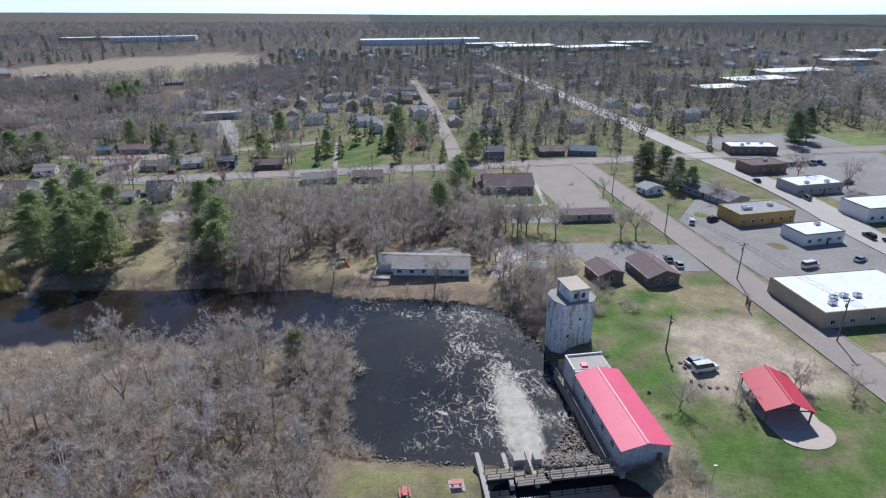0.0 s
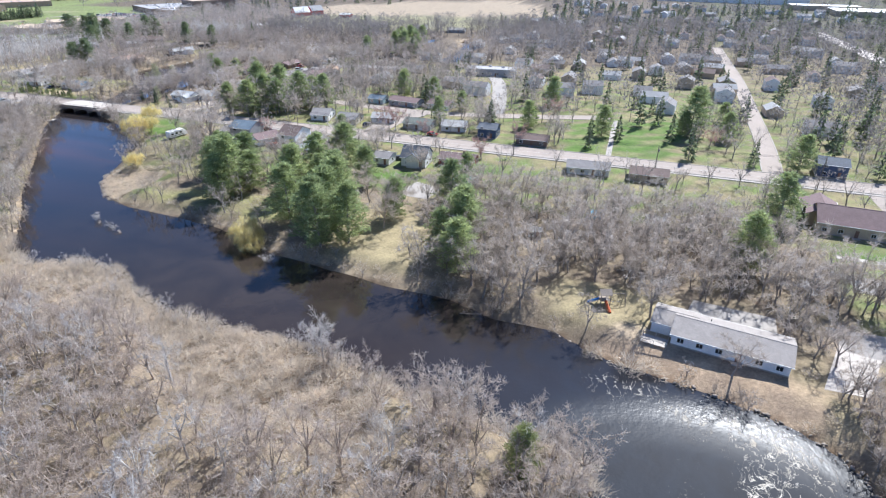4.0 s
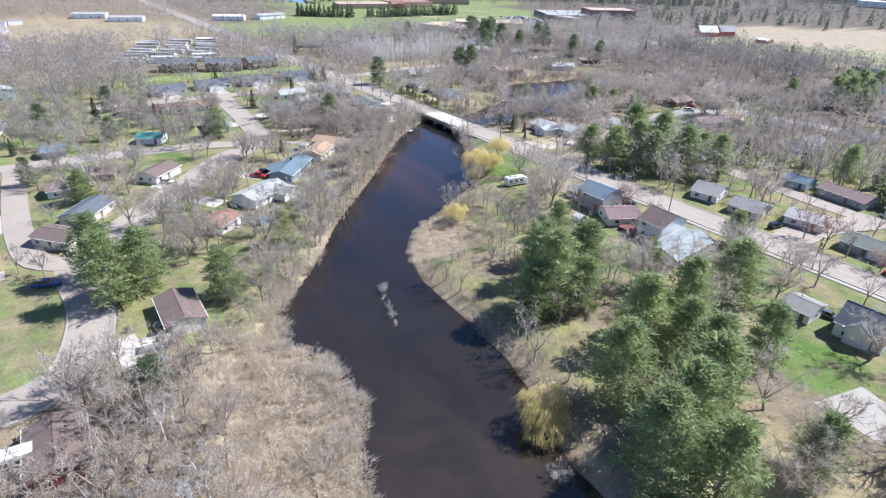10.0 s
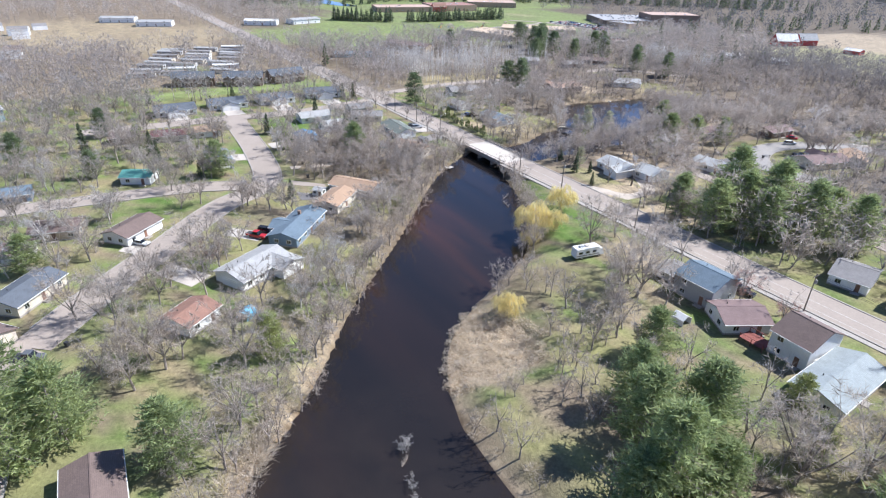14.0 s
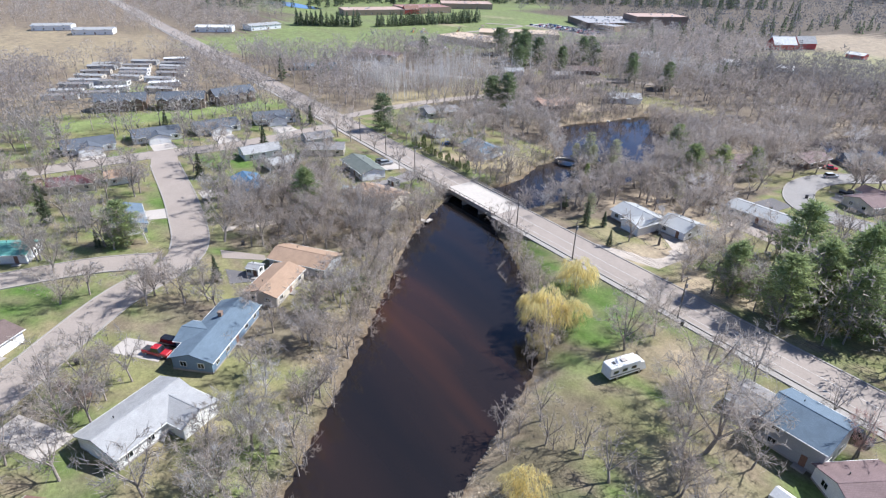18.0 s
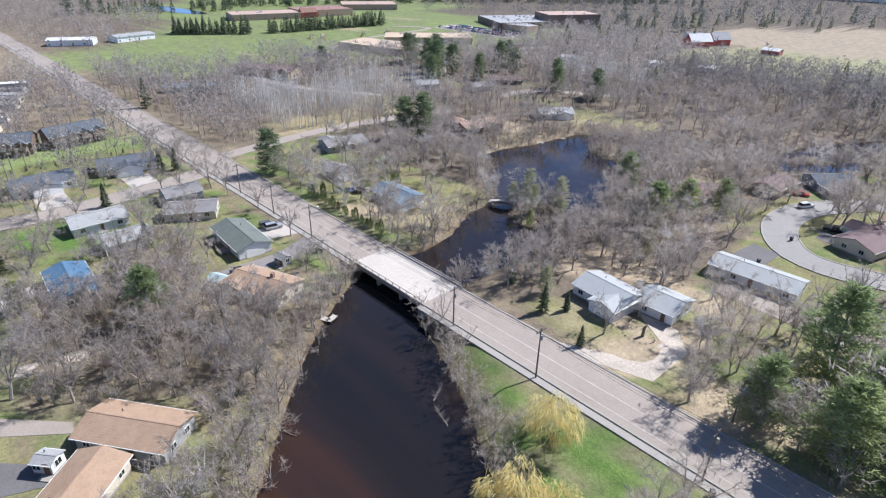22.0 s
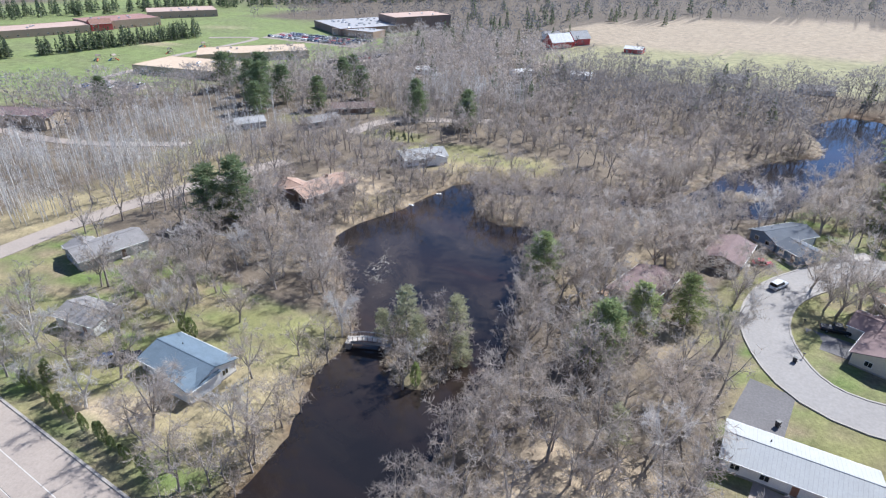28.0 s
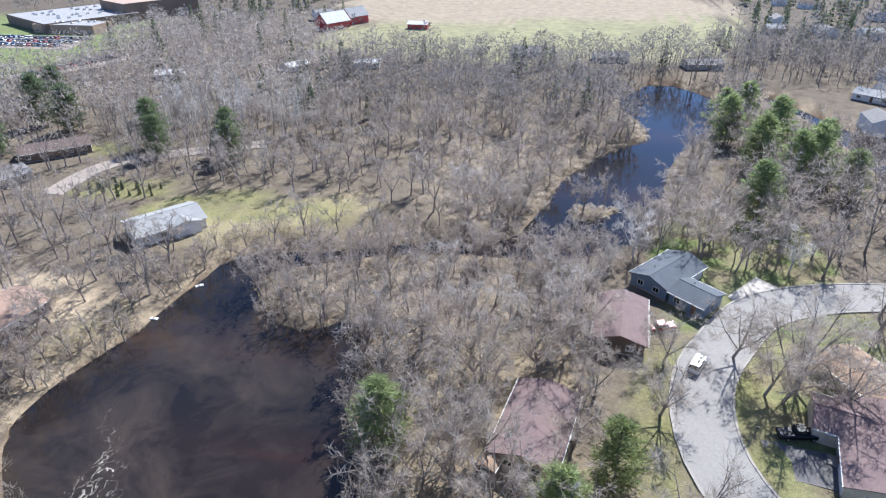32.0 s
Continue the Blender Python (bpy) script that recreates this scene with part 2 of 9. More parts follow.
# ---- the water's outline ----
SOUTH_BANK = [(-270, 244), (-261, 230), (-250, 217), (-234, 202), (-218, 187), (-208, 177), (-194, 163), (-178, 150), (-166, 139), (-159, 131), (-148, 127),
              (-136, 132), (-122, 131), (-108, 124), (-92, 121), (-73, 121), (-58, 119), (-40, 115), (-22, 112), (-7, 108), (-8, 94), (-7, 80), (2, 76), (15, 73)]
NORTH_BANK = [(37, 70), (36, 82), (36, 90), (35, 101), (34, 112), (30, 122), (22, 128), (9, 132), (-8, 136), (-20, 142), (-31, 142), (-43, 146), (-58, 147), (-75, 149.5),
              (-97, 153), (-112, 159), (-128, 162), (-145, 163), (-160, 166), (-173, 174), (-181, 185), (-188, 198), (-197, 214), (-211, 225), (-228, 235), (-246, 243), (-251, 250)]
POND_EAST = [(-252, 266), (-251, 280), (-251, 296), (-252, 311), (-256, 322), (-260, 335), (-266, 350), (-269, 366), (-280, 362), (-289, 367), (-295, 376), (-289, 383), (-262, 394), (-241, 395),
             (-222, 402), (-210, 425), (-203, 457), (-186, 490), (-178, 530), (-188, 545), (-200, 546), (-213, 524), (-212, 505), (-207, 480), (-221, 462), (-233, 440), (-239, 418), (-246, 402), (-262, 398), (-285, 389)]
POND_WEST = [(-297, 387), (-304, 382), (-306, 372), (-308, 356), (-312, 341), (-309, 329), (-285, 308), (-279, 300), (-279, 292), (-275, 283), (-271, 274), (-270, 262), (-272, 252)]
RIVER = smooth_line(SOUTH_BANK + NORTH_BANK + POND_EAST + POND_WEST, 3.0, True)
ISLAND = smooth_line([(-275, 306), (-270, 298), (-264, 295), (-259, 297), (-258, 304), (-261, 311), (-268, 313)], 2.0, True)
SANDBAR = smooth_line([(-232, 421), (-226, 424), (-220, 422), (-225, 416), (-231, 414)], 2.0, True)
CHANNEL = smooth_line([(-158, 532), (-153, 520), (-148, 500), (-146, 480), (-146, 456), (-144, 430), (-134, 430), (-135, 456), (-136, 480), (-141, 500), (-147, 517), (-153, 534)], 3.0, True)
MILLPOND = smooth_line([(15.5, 66), (37, 65), (40, 52), (44, 38), (30, 20), (-10, 10), (4, 35), (12, 52)], 3.0, True)
FARPOND = smooth_line([(-905, 405), (-860, 412), (-812, 424), (-806, 440), (-850, 440), (-910, 432)], 5.0, True)


def sdf(poly, x, y):
    """Distance to the outline, positive inside."""
    d = np.full(x.shape, 1e9)
    inside = np.zeros(x.shape, bool)
    n = len(poly)
    for i in range(n):
        ax, ay = poly[i]
        bx, by = poly[(i + 1) % n]
        ex, ey = bx - ax, by - ay
        t = np.clip(((x - ax) * ex + (y - ay) * ey) / (ex * ex + ey * ey + 1e-9), 0, 1)
        d = np.minimum(d, (x - ax - t * ex) ** 2 + (y - ay - t * ey) ** 2)
        c = (ay > y) != (by > y)
        if ey:
            inside ^= c & (x < ax + (y - ay) * ex / ey)
    d = np.sqrt(d)
    return np.where(inside, d, -d)


def water_depth(x, y):
    d = np.minimum(sdf(RIVER, x, y), -np.maximum(sdf(ISLAND, x, y), sdf(SANDBAR, x, y)))
    return np.maximum(d, sdf(CHANNEL, x, y))


def wave(x, y, s, seed):
    """Cheap smooth noise, about -1 to 1."""
    r = np.random.RandomState(seed)
    v = np.zeros(np.shape(x))
    for k in range(5):
        a, p = r.uniform(0, 6.28), r.uniform(0, 6.28)
        f = 6.28 / s * r.uniform(0.6, 1.7)
        v = v + np.sin(f * (x * math.cos(a) + y * math.sin(a)) + p + 1.3 * np.sin(f * 0.7 * (y * math.cos(a) - x * math.sin(a)) + p * 2))
    return v / 3.2


def smoothstep(a, b, v):
    t = np.clip((v - a) / (b - a), 0, 1)
    return t * t * (3 - 2 * t)


def marsh(x, y):
    """How far a place belongs to the low marsh along the south bank, the pond's spits and the island."""
    m = smoothstep(1.25, 0.8, np.hypot((x + 116) / 36, (y - 122) / 13))
    u, v = (x + 70) * 0.94 - (y - 109) * 0.34, (x + 70) * 0.34 + (y - 109) * 0.94
    m = np.maximum(m, smoothstep(1.25, 0.8, np.hypot(u / 32, v / 11)))
    m = np.maximum(m, smoothstep(1.25, 0.8, np.hypot((x + 168) / 11, (y - 178) / 13)))
    m = np.maximum(m, smoothstep(1.2, 0.85, np.hypot((x + 265) / 30, (y - 383) / 20)))
    return np.maximum(m, smoothstep(1.2, 0.85, np.hypot((x + 240) / 30, (y - 440) / 40)))


RIDGE_AZ, RIDGE_DIP = (-28, -12, 7, 28, 43), (0.78, 1.11, 1.53, 1.79, 1.94)


def height(x, y):
    x, y = np.asarray(x, float), np.asarray(y, float)
    d = water_depth(x, y)
    low = marsh(x, y)
    top = GZ - 2.2 * low - 1.7 * smoothstep(8, 0, sdf(ISLAND, x, y) * -1) * (np.hypot(x + 267, y - 304) < 14)
    bank = smoothstep(0, 7.0, -d)
    z = WZ + (top - WZ) * bank + np.where(d > 0, -0.5 * np.minimum(d, 3.0), 0)
    z = z + 0.07 * wave(x, y, 23, 3) * smoothstep(0, 5, -d)
    mp = sdf(MILLPOND, x, y)
    z = np.where(mp > -2.0, np.minimum(z, -1.0 - 1.2 * smoothstep(-2.0, 0.0, mp) - 1.2 * smoothstep(0, 2, mp)), z)
    r = np.hypot(x, y)
    z = z - 0.0000100 * np.clip(r - 900, 0, 1100) ** 2
    # the wooded ridge that closes the view, lower to the east
    ridge = 80.0 - 4200 * np.tan(np.radians(np.interp(np.degrees(np.arctan2(x, y)), RIDGE_AZ, RIDGE_DIP)))
    return z + ridge * smoothstep(1700, 4200, r)


def gz(x, y):
    return float(height(np.array([x]), np.array([y]))[0])


# land cover: kind, centre, half sizes, turn
LAWNS = [(-226, 239, 15, 4.5, -14), (62, 65, 16, 12, 0), (80, 66, 14, 12, 0), (51, 100, 8, 22, -8), (62, 119, 12, 7, -30), (55, 198, 12, 6, 0), (-27, 278, 8, 24, 0), (-5, 282, 11, 28, 0), (3, 300, 8, 18, 0), (-88, 206, 13, 9, 0), (-70, 226, 20, 6, 0),
         (-207, 232, 12, 7, 30), (-196, 228, 10, 6, 20), (-334, 199, 9, 13, -20), (-397, 197, 15, 40, 4), (-384, 172, 6, 30, 6), (-268, 135, 12, 6, 40), (-300, 172, 10, 7, 0)]
LAWNS2 = [(-120, 172, 22, 8, -5), (-142, 169, 9, 6, 0), (-150, 196, 12, 9, 0), (-178, 208, 8, 8, 0), (4, 67, 13, 7, 0), (-235, 148, 12, 6, 40), (-222, 158, 14, 8, 45), (-250, 172, 10, 7, 40), (-238, 188, 8, 8, 40), (-170, 104, 12, 8, 0), (-290, 222, 14, 7, 0), (-395, 190, 14, 40, 0), (-196, 300, 14, 5, 0),
          (-196, 318, 8, 12, 0), (-290, 292, 14, 9, 20), (-310, 270, 14, 6, 0), (-224, 264, 10, 5, 0), (-208, 352, 5, 14, 0), (-150, 262, 6, 6, 0), (-120, 266, 20, 9, 0), (-320, 400, 16, 9, 30), (-398, 354, 6, 17, 15), (-372, 431, 6, 6, 0), (-347, 406, 13, 6, 10), (-397, 403, 5, 6, 0), (-299, 402, 14, 6, 10), (-219.5, 350, 4.5, 18, -12)]
FIELDS = [(-610, 440, 120, 130, -30), (-600, 560, 120, 100, 20), (330, 560, 70, 30, 0), (-570, 300, 70, 40, 35), (232, 262, 34, 30, 0), (-820, 560, 160, 180, 20), (-405, 190, 8, 55, 0), (-470, 180, 12, 14, 0)]
TAN = [(-67, 163, 13, 22, 8), (-85, 175, 14, 9, 20), (-100, 180, 10, 14, 0), (14, 132, 22, 5, -8), (-8, 152, 14, 8, 0), (-284, 276, 16, 12, 20), (-305, 345, 10, 16, 20), (-300, 398, 22, 8, 30), (66, 121, 11, 8, 0), (84, 118, 9, 6, 0), (-380, 320, 14, 40, 0), (60, 140, 16, 14, 0), (40, 62, 8, 10, 0)]
SOIL = [(-222, 291, 15, 5, -8), (-205, 274, 4, 9, 0), (-226, 266, 5, 4, 0), (10, 132, 18, 4, -9), (-190, 263, 9, 7, 30), (-297, 265, 6, 5, 20), (-232, 285, 8, 5, 20), (-212, 290, 10, 4, 0), (-212, 264, 7, 8, 0), (-330, 360, 13, 6, -15), (0, 142, 7, 3, -10), (-176, 234, 6, 5, 0), (45, 64, 5, 12, 0), (38, 150, 3, 9, 10)]
PLOUGHED = [(-262, 762, 140, 70, 11), (-250, 835, 100, 70, 30), (-335, 742, 70, 76, 10)]
WETLAND = [(-655, 145, 105, 70, 40), (-560, 165, 22, 20, 40)]
PASTURE = [(-252, 640, 112, 46, 16), (-250, 680, 118, 34, 11), (-335, 610, 42, 34, 0), (-240, 600, 75, 26, 12)]


def ellipse_mask(rows, x, y, soft=0.25):
    m = np.zeros(x.shape)
    for cx, cy, a, b, turn in rows:
        c, s = math.cos(radians(turn)), math.sin(radians(turn))
        u, v = (x - cx) * c + (y - cy) * s, -(x - cx) * s + (y - cy) * c
        q = ((u / a) ** 4 + (v / b) ** 4) ** 0.25 + 0.12 * wave(x, y, 9, 11) + 0.08 * wave(x, y, 4, 12)
        m = np.maximum(m, smoothstep(1 + soft, 1 - soft, q))
    return m


def town(x, y):
    """Where gardens take over from woods."""
    t = (x < -150) & (x > -430) & (y < 243) | (x > -215) & (x < 60) & (y > 196) & (y < 330) | (x > -215) & (x < -180) & (y > 255) & (y < 420) | (x > 40) & (y > 40)
    t = t | (x > -370) & (x < -255) & (y > 255) & (y < 300) | (x > -150) & (x < 60) & (y > 255) & (y < 440)
    return t.astype(float)


def grow(lo, hi, step, far):
    """Axis stations: even from lo to hi, then wider and wider out to +-far."""
    v = list(np.arange(lo, hi + 0.1, step))
    d, a, b = step, lo, hi
    left, right = [], []
    while a > -far or b < far:
        d *= 1.11
        a, b = a - d, b + d
        left.append(max(a, -far - 1 - len(left) * 0.01))
        right.append(min(b, far + 1 + len(right) * 0.01))
    return np.array(left[::-1] + v + right)


def build_ground():
    xs, ys = grow(-380, 112, 2.4, 15000), grow(44, 440, 2.4, 15000)
    X, Y = np.meshgrid(xs, ys)
    Z = height(X, Y)
    nx, ny = len(xs), len(ys)
    i = np.arange(nx * ny).reshape(ny, nx)
    q = np.stack([i[:-1, :-1], i[:-1, 1:], i[1:, 1:], i[1:, :-1]], -1).reshape(-1, 4)
    me = bpy.data.meshes.new("ground")
    me.from_pydata(np.stack([X, Y, Z], -1).reshape(-1, 3).tolist(), [], q.tolist())
    # colour of the cover, by plan, with far shade and haze mixed in
    litter, tan, green, dry = (np.array(c) for c in ((0.225, 0.185, 0.15), (0.335, 0.29, 0.19), (0.105, 0.185, 0.047), (0.285, 0.25, 0.155)))
    C = np.zeros(X.shape + (3,)) + litter
    n1, n2 = wave(X, Y, 30, 21), wave(X, Y, 9, 22)

    def lay(c, m):
        nonlocal C
        C = C + (np.array(c) - C) * m[..., None]
    lay(tan, np.clip(0.18 + 0.3 * n1 + 0.2 * n2, 0, 0.7) * smoothstep(700, 420, np.hypot(X + 150, Y - 200)))
    # shade between the far trees, put into the ground colour
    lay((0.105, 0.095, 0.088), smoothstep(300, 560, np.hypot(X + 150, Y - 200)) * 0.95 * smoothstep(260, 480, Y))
    lay((0.205, 0.175, 0.145), ellipse_mask([(-415, 500, 85, 95, 0)], X, Y, 0.4) * 0.75)
    # haze over the distant ridge, put in as a dark blue-grey
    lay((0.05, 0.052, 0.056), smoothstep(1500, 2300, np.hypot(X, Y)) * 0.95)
    # litter north of the road, darkened for the shade of the twigs
    lay((0.165, 0.14, 0.12), 0.8 * smoothstep(256, 275, Y) * (1 - town(X, Y)))
    far = smoothstep(320, 460, Y) * (X > -150)
    lay(dry, (1 - far) * town(X, Y) * np.clip(0.55 + 0.4 * n1 + 0.25 * n2, 0, 1))
    lay((0.145, 0.215, 0.068), (1 - 0.7 * far) * town(X, Y) * np.clip(0.36 + 0.55 * n2 - 0.3 * n1, 0, 0.9))
    lay((0.37, 0.315, 0.265), marsh(X, Y) * np.where(Y > 300, 0.3, 0.9))
    lay(litter, ellipse_mask([(-279, 205, 26, 24, 0), (-232, 176, 12, 26, -40), (-262, 205, 12, 30, -40)], X, Y, 0.4) * 0.85)
    lay(tan, ellipse_mask(TAN, X, Y))
    lay((0.45, 0.37, 0.285), ellipse_mask(SOIL, X, Y) * 0.9)
    lay((0.52, 0.445, 0.375), ellipse_mask([(75, 97, 12, 12, 0), (81, 87, 8, 8, 0), (67, 88, 9, 7, 20)], X, Y, 0.3) * np.clip(0.9 + 0.25 * n2, 0.5, 1))
    lay(green, ellipse_mask(LAWNS, X, Y) * np.clip(0.68 + 0.4 * n2 - 0.2 * n1, 0.15, 1))
    lay((0.245, 0.245, 0.12), ellipse_mask(LAWNS2, X, Y) * np.clip(0.7 + 0.4 * n2, 0.3, 1))
    lay((0.215, 0.275, 0.115), ellipse_mask(FIELDS, X, Y, 0.06) * np.clip(0.8 + 0.2 * n1, 0, 1))
    lay((0.34, 0.285, 0.205), ellipse_mask(WETLAND, X, Y, 0.15) * np.clip(0.8 + 0.3 * n1, 0.3, 1))
    lay((0.33, 0.325, 0.20), ellipse_mask(PASTURE, X, Y, 0.08) * np.clip(0.85 + 0.2 * n1, 0, 1))
    lay((0.36, 0.305, 0.245), ellipse_mask(PLOUGHED, X, Y, 0.05))
    lay((0.40, 0.34, 0.25), ellipse_mask([(-640, 577, 11, 9, 0), (-624, 486, 9, 7, 0), (-560, 360, 9, 5, 20)], X, Y, 0.2))
    lay((0.175, 0.15, 0.11), ellipse_mask([(-181, 203, 6, 10, -25), (-176, 196, 6, 5, 0)], X, Y, 0.4) * np.clip(0.85 + 0.3 * n2, 0.4, 1))
    lay((0.30, 0.25, 0.185), ellipse_mask([(-245, 347, 9, 20, -15), (-234, 358, 7, 7, 0), (-231, 333, 8, 9, 0), (-182, 231, 7, 3.5, 30), (-160, 211, 9, 6, 20), (-161, 221, 5, 4, 0), (-100, 207, 7, 6, 30)], X, Y, 0.35) * 0.8)
    d = water_depth(X, Y)
    lay((0.195, 0.16, 0.125), smoothstep(-6, -1.0, d) * 0.85)
    shore = smoothstep(-4.6, -2.6, d) * (1 - smoothstep(-0.9, 0.3, d)) * np.clip(0.75 + 0.4 * n2, 0.2, 1)
    lay((0.40, 0.33, 0.25), shore * ((X > -192) & (X < -48) & (Y > 143) | (X > -172) & (X < -148) & (Y < 142) | (X < -296) & (Y > 325)))
    lay((0.47, 0.36, 0.27), ellipse_mask([(9, 133.5, 19, 6, -9)], X, Y) * 0.9)
    lay((0.10, 0.055, 0.03), smoothstep(-0.6, 0.8, d))
    at = me.attributes.new("cover_and_shade", "FLOAT_COLOR", "POINT")
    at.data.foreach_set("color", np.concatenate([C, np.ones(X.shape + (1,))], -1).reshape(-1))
    me.shade_smooth()
    m = bpy.data.materials.new("shaded_ground_cover")
    m.use_nodes = True
    nt = m.node_tree
    b = nt.nodes["Principled BSDF"]
    b.inputs["Roughness"].default_value, b.inputs["Specular IOR Level"].default_value = 0.95, 0.15
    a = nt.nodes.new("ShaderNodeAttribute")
    a.attribute_name = "cover_and_shade"
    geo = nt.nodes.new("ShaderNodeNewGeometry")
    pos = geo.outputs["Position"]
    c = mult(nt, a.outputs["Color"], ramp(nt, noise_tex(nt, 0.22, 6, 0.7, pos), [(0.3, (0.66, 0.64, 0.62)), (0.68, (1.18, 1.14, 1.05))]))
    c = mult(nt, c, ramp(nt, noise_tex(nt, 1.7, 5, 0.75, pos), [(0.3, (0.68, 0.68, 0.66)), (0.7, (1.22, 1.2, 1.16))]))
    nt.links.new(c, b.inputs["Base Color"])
    bp = nt.nodes.new("ShaderNodeBump")
    bp.inputs["Strength"].default_value, bp.inputs["Distance"].default_value = 0.7, 0.25
    nt.links.new(noise_tex(nt, 2.2, 6, 0.75, pos), bp.inputs["Height"])
    nt.links.new(bp.outputs[0], b.inputs["Normal"])
    me.materials.append(m)
    return tagged(new("ground", me), "spring ground of dry grass, leaf litter and lawns", "ground", kind="structure")


build_ground()


def water_material(name="dark_river_water", froth=1.0):
    m = bpy.data.materials.new(name)
    m.use_nodes = True
    nt = m.node_tree
    b = nt.nodes["Principled BSDF"]
    b.inputs["IOR"].default_value = 1.42
    geo = nt.nodes.new("ShaderNodeNewGeometry")
    pos = geo.outputs["Position"]
    mp = nt.nodes.new("ShaderNodeMapping")
    mp.inputs["Rotation"].default_value = (0, 0, radians(-144))
    mp.inputs["Scale"].default_value = (0.008, 0.06, 1)
    nt.links.new(pos, mp.inputs["Vector"])
    def blob(x, y, rx, ry, turn):
        g = nt.nodes.new("ShaderNodeMapping")
        g.vector_type = "TEXTURE"
        g.inputs["Location"].default_value, g.inputs["Rotation"].default_value, g.inputs["Scale"].default_value = (x, y, WZ), (0, 0, radians(turn)), (rx, ry, 50)
        nt.links.new(pos, g.inputs["Vector"])
        t = nt.nodes.new("ShaderNodeTexGradient")
        t.gradient_type = "SPHERICAL"
        nt.links.new(g.outputs[0], t.inputs[0])
        return t.outputs[1]

    def op(kind, *v):
        n = nt.nodes.new("ShaderNodeMath")
        n.operation = kind
        for k, s in enumerate(v):
            if isinstance(s, (int, float)):
                n.inputs[k].default_value = s
            else:
                nt.links.new(s, n.inputs[k])
        return n.outputs[0]
    flow = noise_tex(nt, 1.0, 3, 0.5, mp.outputs[0])
    swirl = nt.nodes.new("ShaderNodeTexNoise")
    swirl.inputs["Scale"].default_value, swirl.inputs["Detail"].default_value = 0.05, 3
    nt.links.new(pos, swirl.inputs["Vector"])
    bend = nt.nodes.new("ShaderNodeVectorMath")
    bend.operation = "MULTIPLY_ADD"
    bend.inputs[1].default_value = (22, 22, 0)
    nt.links.new(swirl.outputs["Color"], bend.inputs[0])
    nt.links.new(pos, bend.inputs[2])
    warped = bend.outputs[0]
    base = ramp(nt, op("ADD", op("SUBTRACT", flow, 0.10), op("MULTIPLY", blob(-222, 190, 70, 60, 45), 0.155)), [(0.35, (0.012, 0.0105, 0.011)), (0.58, (0.021, 0.0145, 0.013)), (0.80, (0.066, 0.027, 0.0155))])
    murk = nt.nodes.new("ShaderNodeMix")
    murk.data_type = "RGBA"
    nt.links.new(op("MINIMUM", op("ADD", op("MULTIPLY", op("MULTIPLY", blob(-80, 136, 105, 55, -8), 2.2), op("MULTIPLY", noise_tex(nt, 0.035, 5, 0.65, warped), noise_tex(nt, 0.11, 4, 0.6, warped))), op("MULTIPLY", op("MULTIPLY", blob(-290, 335, 62, 75, 0), op("MAXIMUM", op("SUBTRACT", noise_tex(nt, 0.07, 5, 0.65, warped), 0.38), 0.0)), 5.0)), 1.0), murk.inputs[0])
    nt.links.new(base, murk.inputs[6])
    murk.inputs[7].default_value = (0.050, 0.038, 0.030, 1)
    base = murk.outputs[2]
    # bubbly churned water below the dam, sky reflection put in as blue-grey base
    churn_reflection = nt.nodes.new("ShaderNodeMix")
    churn_reflection.data_type = "RGBA"
    nt.links.new(op("MULTIPLY", op("MINIMUM", op("MULTIPLY", blob(6, 96, 62, 55, 0), 2.0), 1.0), op("ADD", 0.35, noise_tex(nt, 0.16, 5, 0.65, warped))), churn_reflection.inputs[0])
    nt.links.new(base, churn_reflection.inputs[6])
    churn_reflection.inputs[7].default_value = (0.028, 0.032, 0.041, 1)
    base = churn_reflection.outputs[2]
    # froth: the race below the gates, its wake along the far shore, thin trails further on
    along = nt.nodes.new("ShaderNodeMapping")
    along.inputs["Rotation"].default_value, along.inputs["Scale"].default_value = (0, 0, radians(-16)), (1.0, 0.55, 1)
    nt.links.new(pos, along.inputs["Vector"])
    warp = nt.nodes.new("ShaderNodeVectorMath")
    warp.operation = "MULTIPLY_ADD"
    nz = nt.nodes.new("ShaderNodeTexNoise")
    nz.inputs["Scale"].default_value, nz.inputs["Detail"].default_value = 0.35, 5
    nt.links.new(pos, nz.inputs["Vector"])
    nt.links.new(nz.outputs["Color"], warp.inputs[0])
    warp.inputs[1].default_value = (3.5, 3.5, 0)
    nt.links.new(along.outputs[0], warp.inputs[2])

    def ridge(scale, sharp):
        """Thin winding threads where a noise passes its middle."""
        n = noise_tex(nt, scale, 3, 0.6, warp.outputs[0])
        return op("MAXIMUM", op("SUBTRACT", 1.0, op("MULTIPLY", op("ABSOLUTE", op("SUBTRACT", n, 0.5)), sharp)), 0.0)
    thread = op("ADD", op("MULTIPLY", ridge(0.55, 30.0), 1.0), op("MULTIPLY", ridge(1.5, 22.0), 0.55))
    race = op("ADD", op("MULTIPLY", blob(23.8, 83, 4.6, 22, -3), 2.0), op("MULTIPLY", blob(29, 82, 8, 14, -12), 0.5))
    wake = op("ADD", op("MULTIPLY", blob(25, 98, 19, 42, 20), 1.5), op("MULTIPLY", blob(6, 127, 36, 8, -14), 1.0))
    wake = op("ADD", wake, op("MULTIPLY", blob(12, 88, 28, 30, 0), 1.0))
    wake = op("ADD", wake, op("MULTIPLY", blob(-292, 326, 6, 26, 32), 0.9))
    patch = op("MULTIPLY", op("SUBTRACT", noise_tex(nt, 0.13, 3, 0.6, pos), 0.28), 3.2)
    wake = op("MULTIPLY", wake, op("MAXIMUM", patch, 0.0))
    spots = noise_tex(nt, 1.4, 8, 0.8, along.outputs[0])
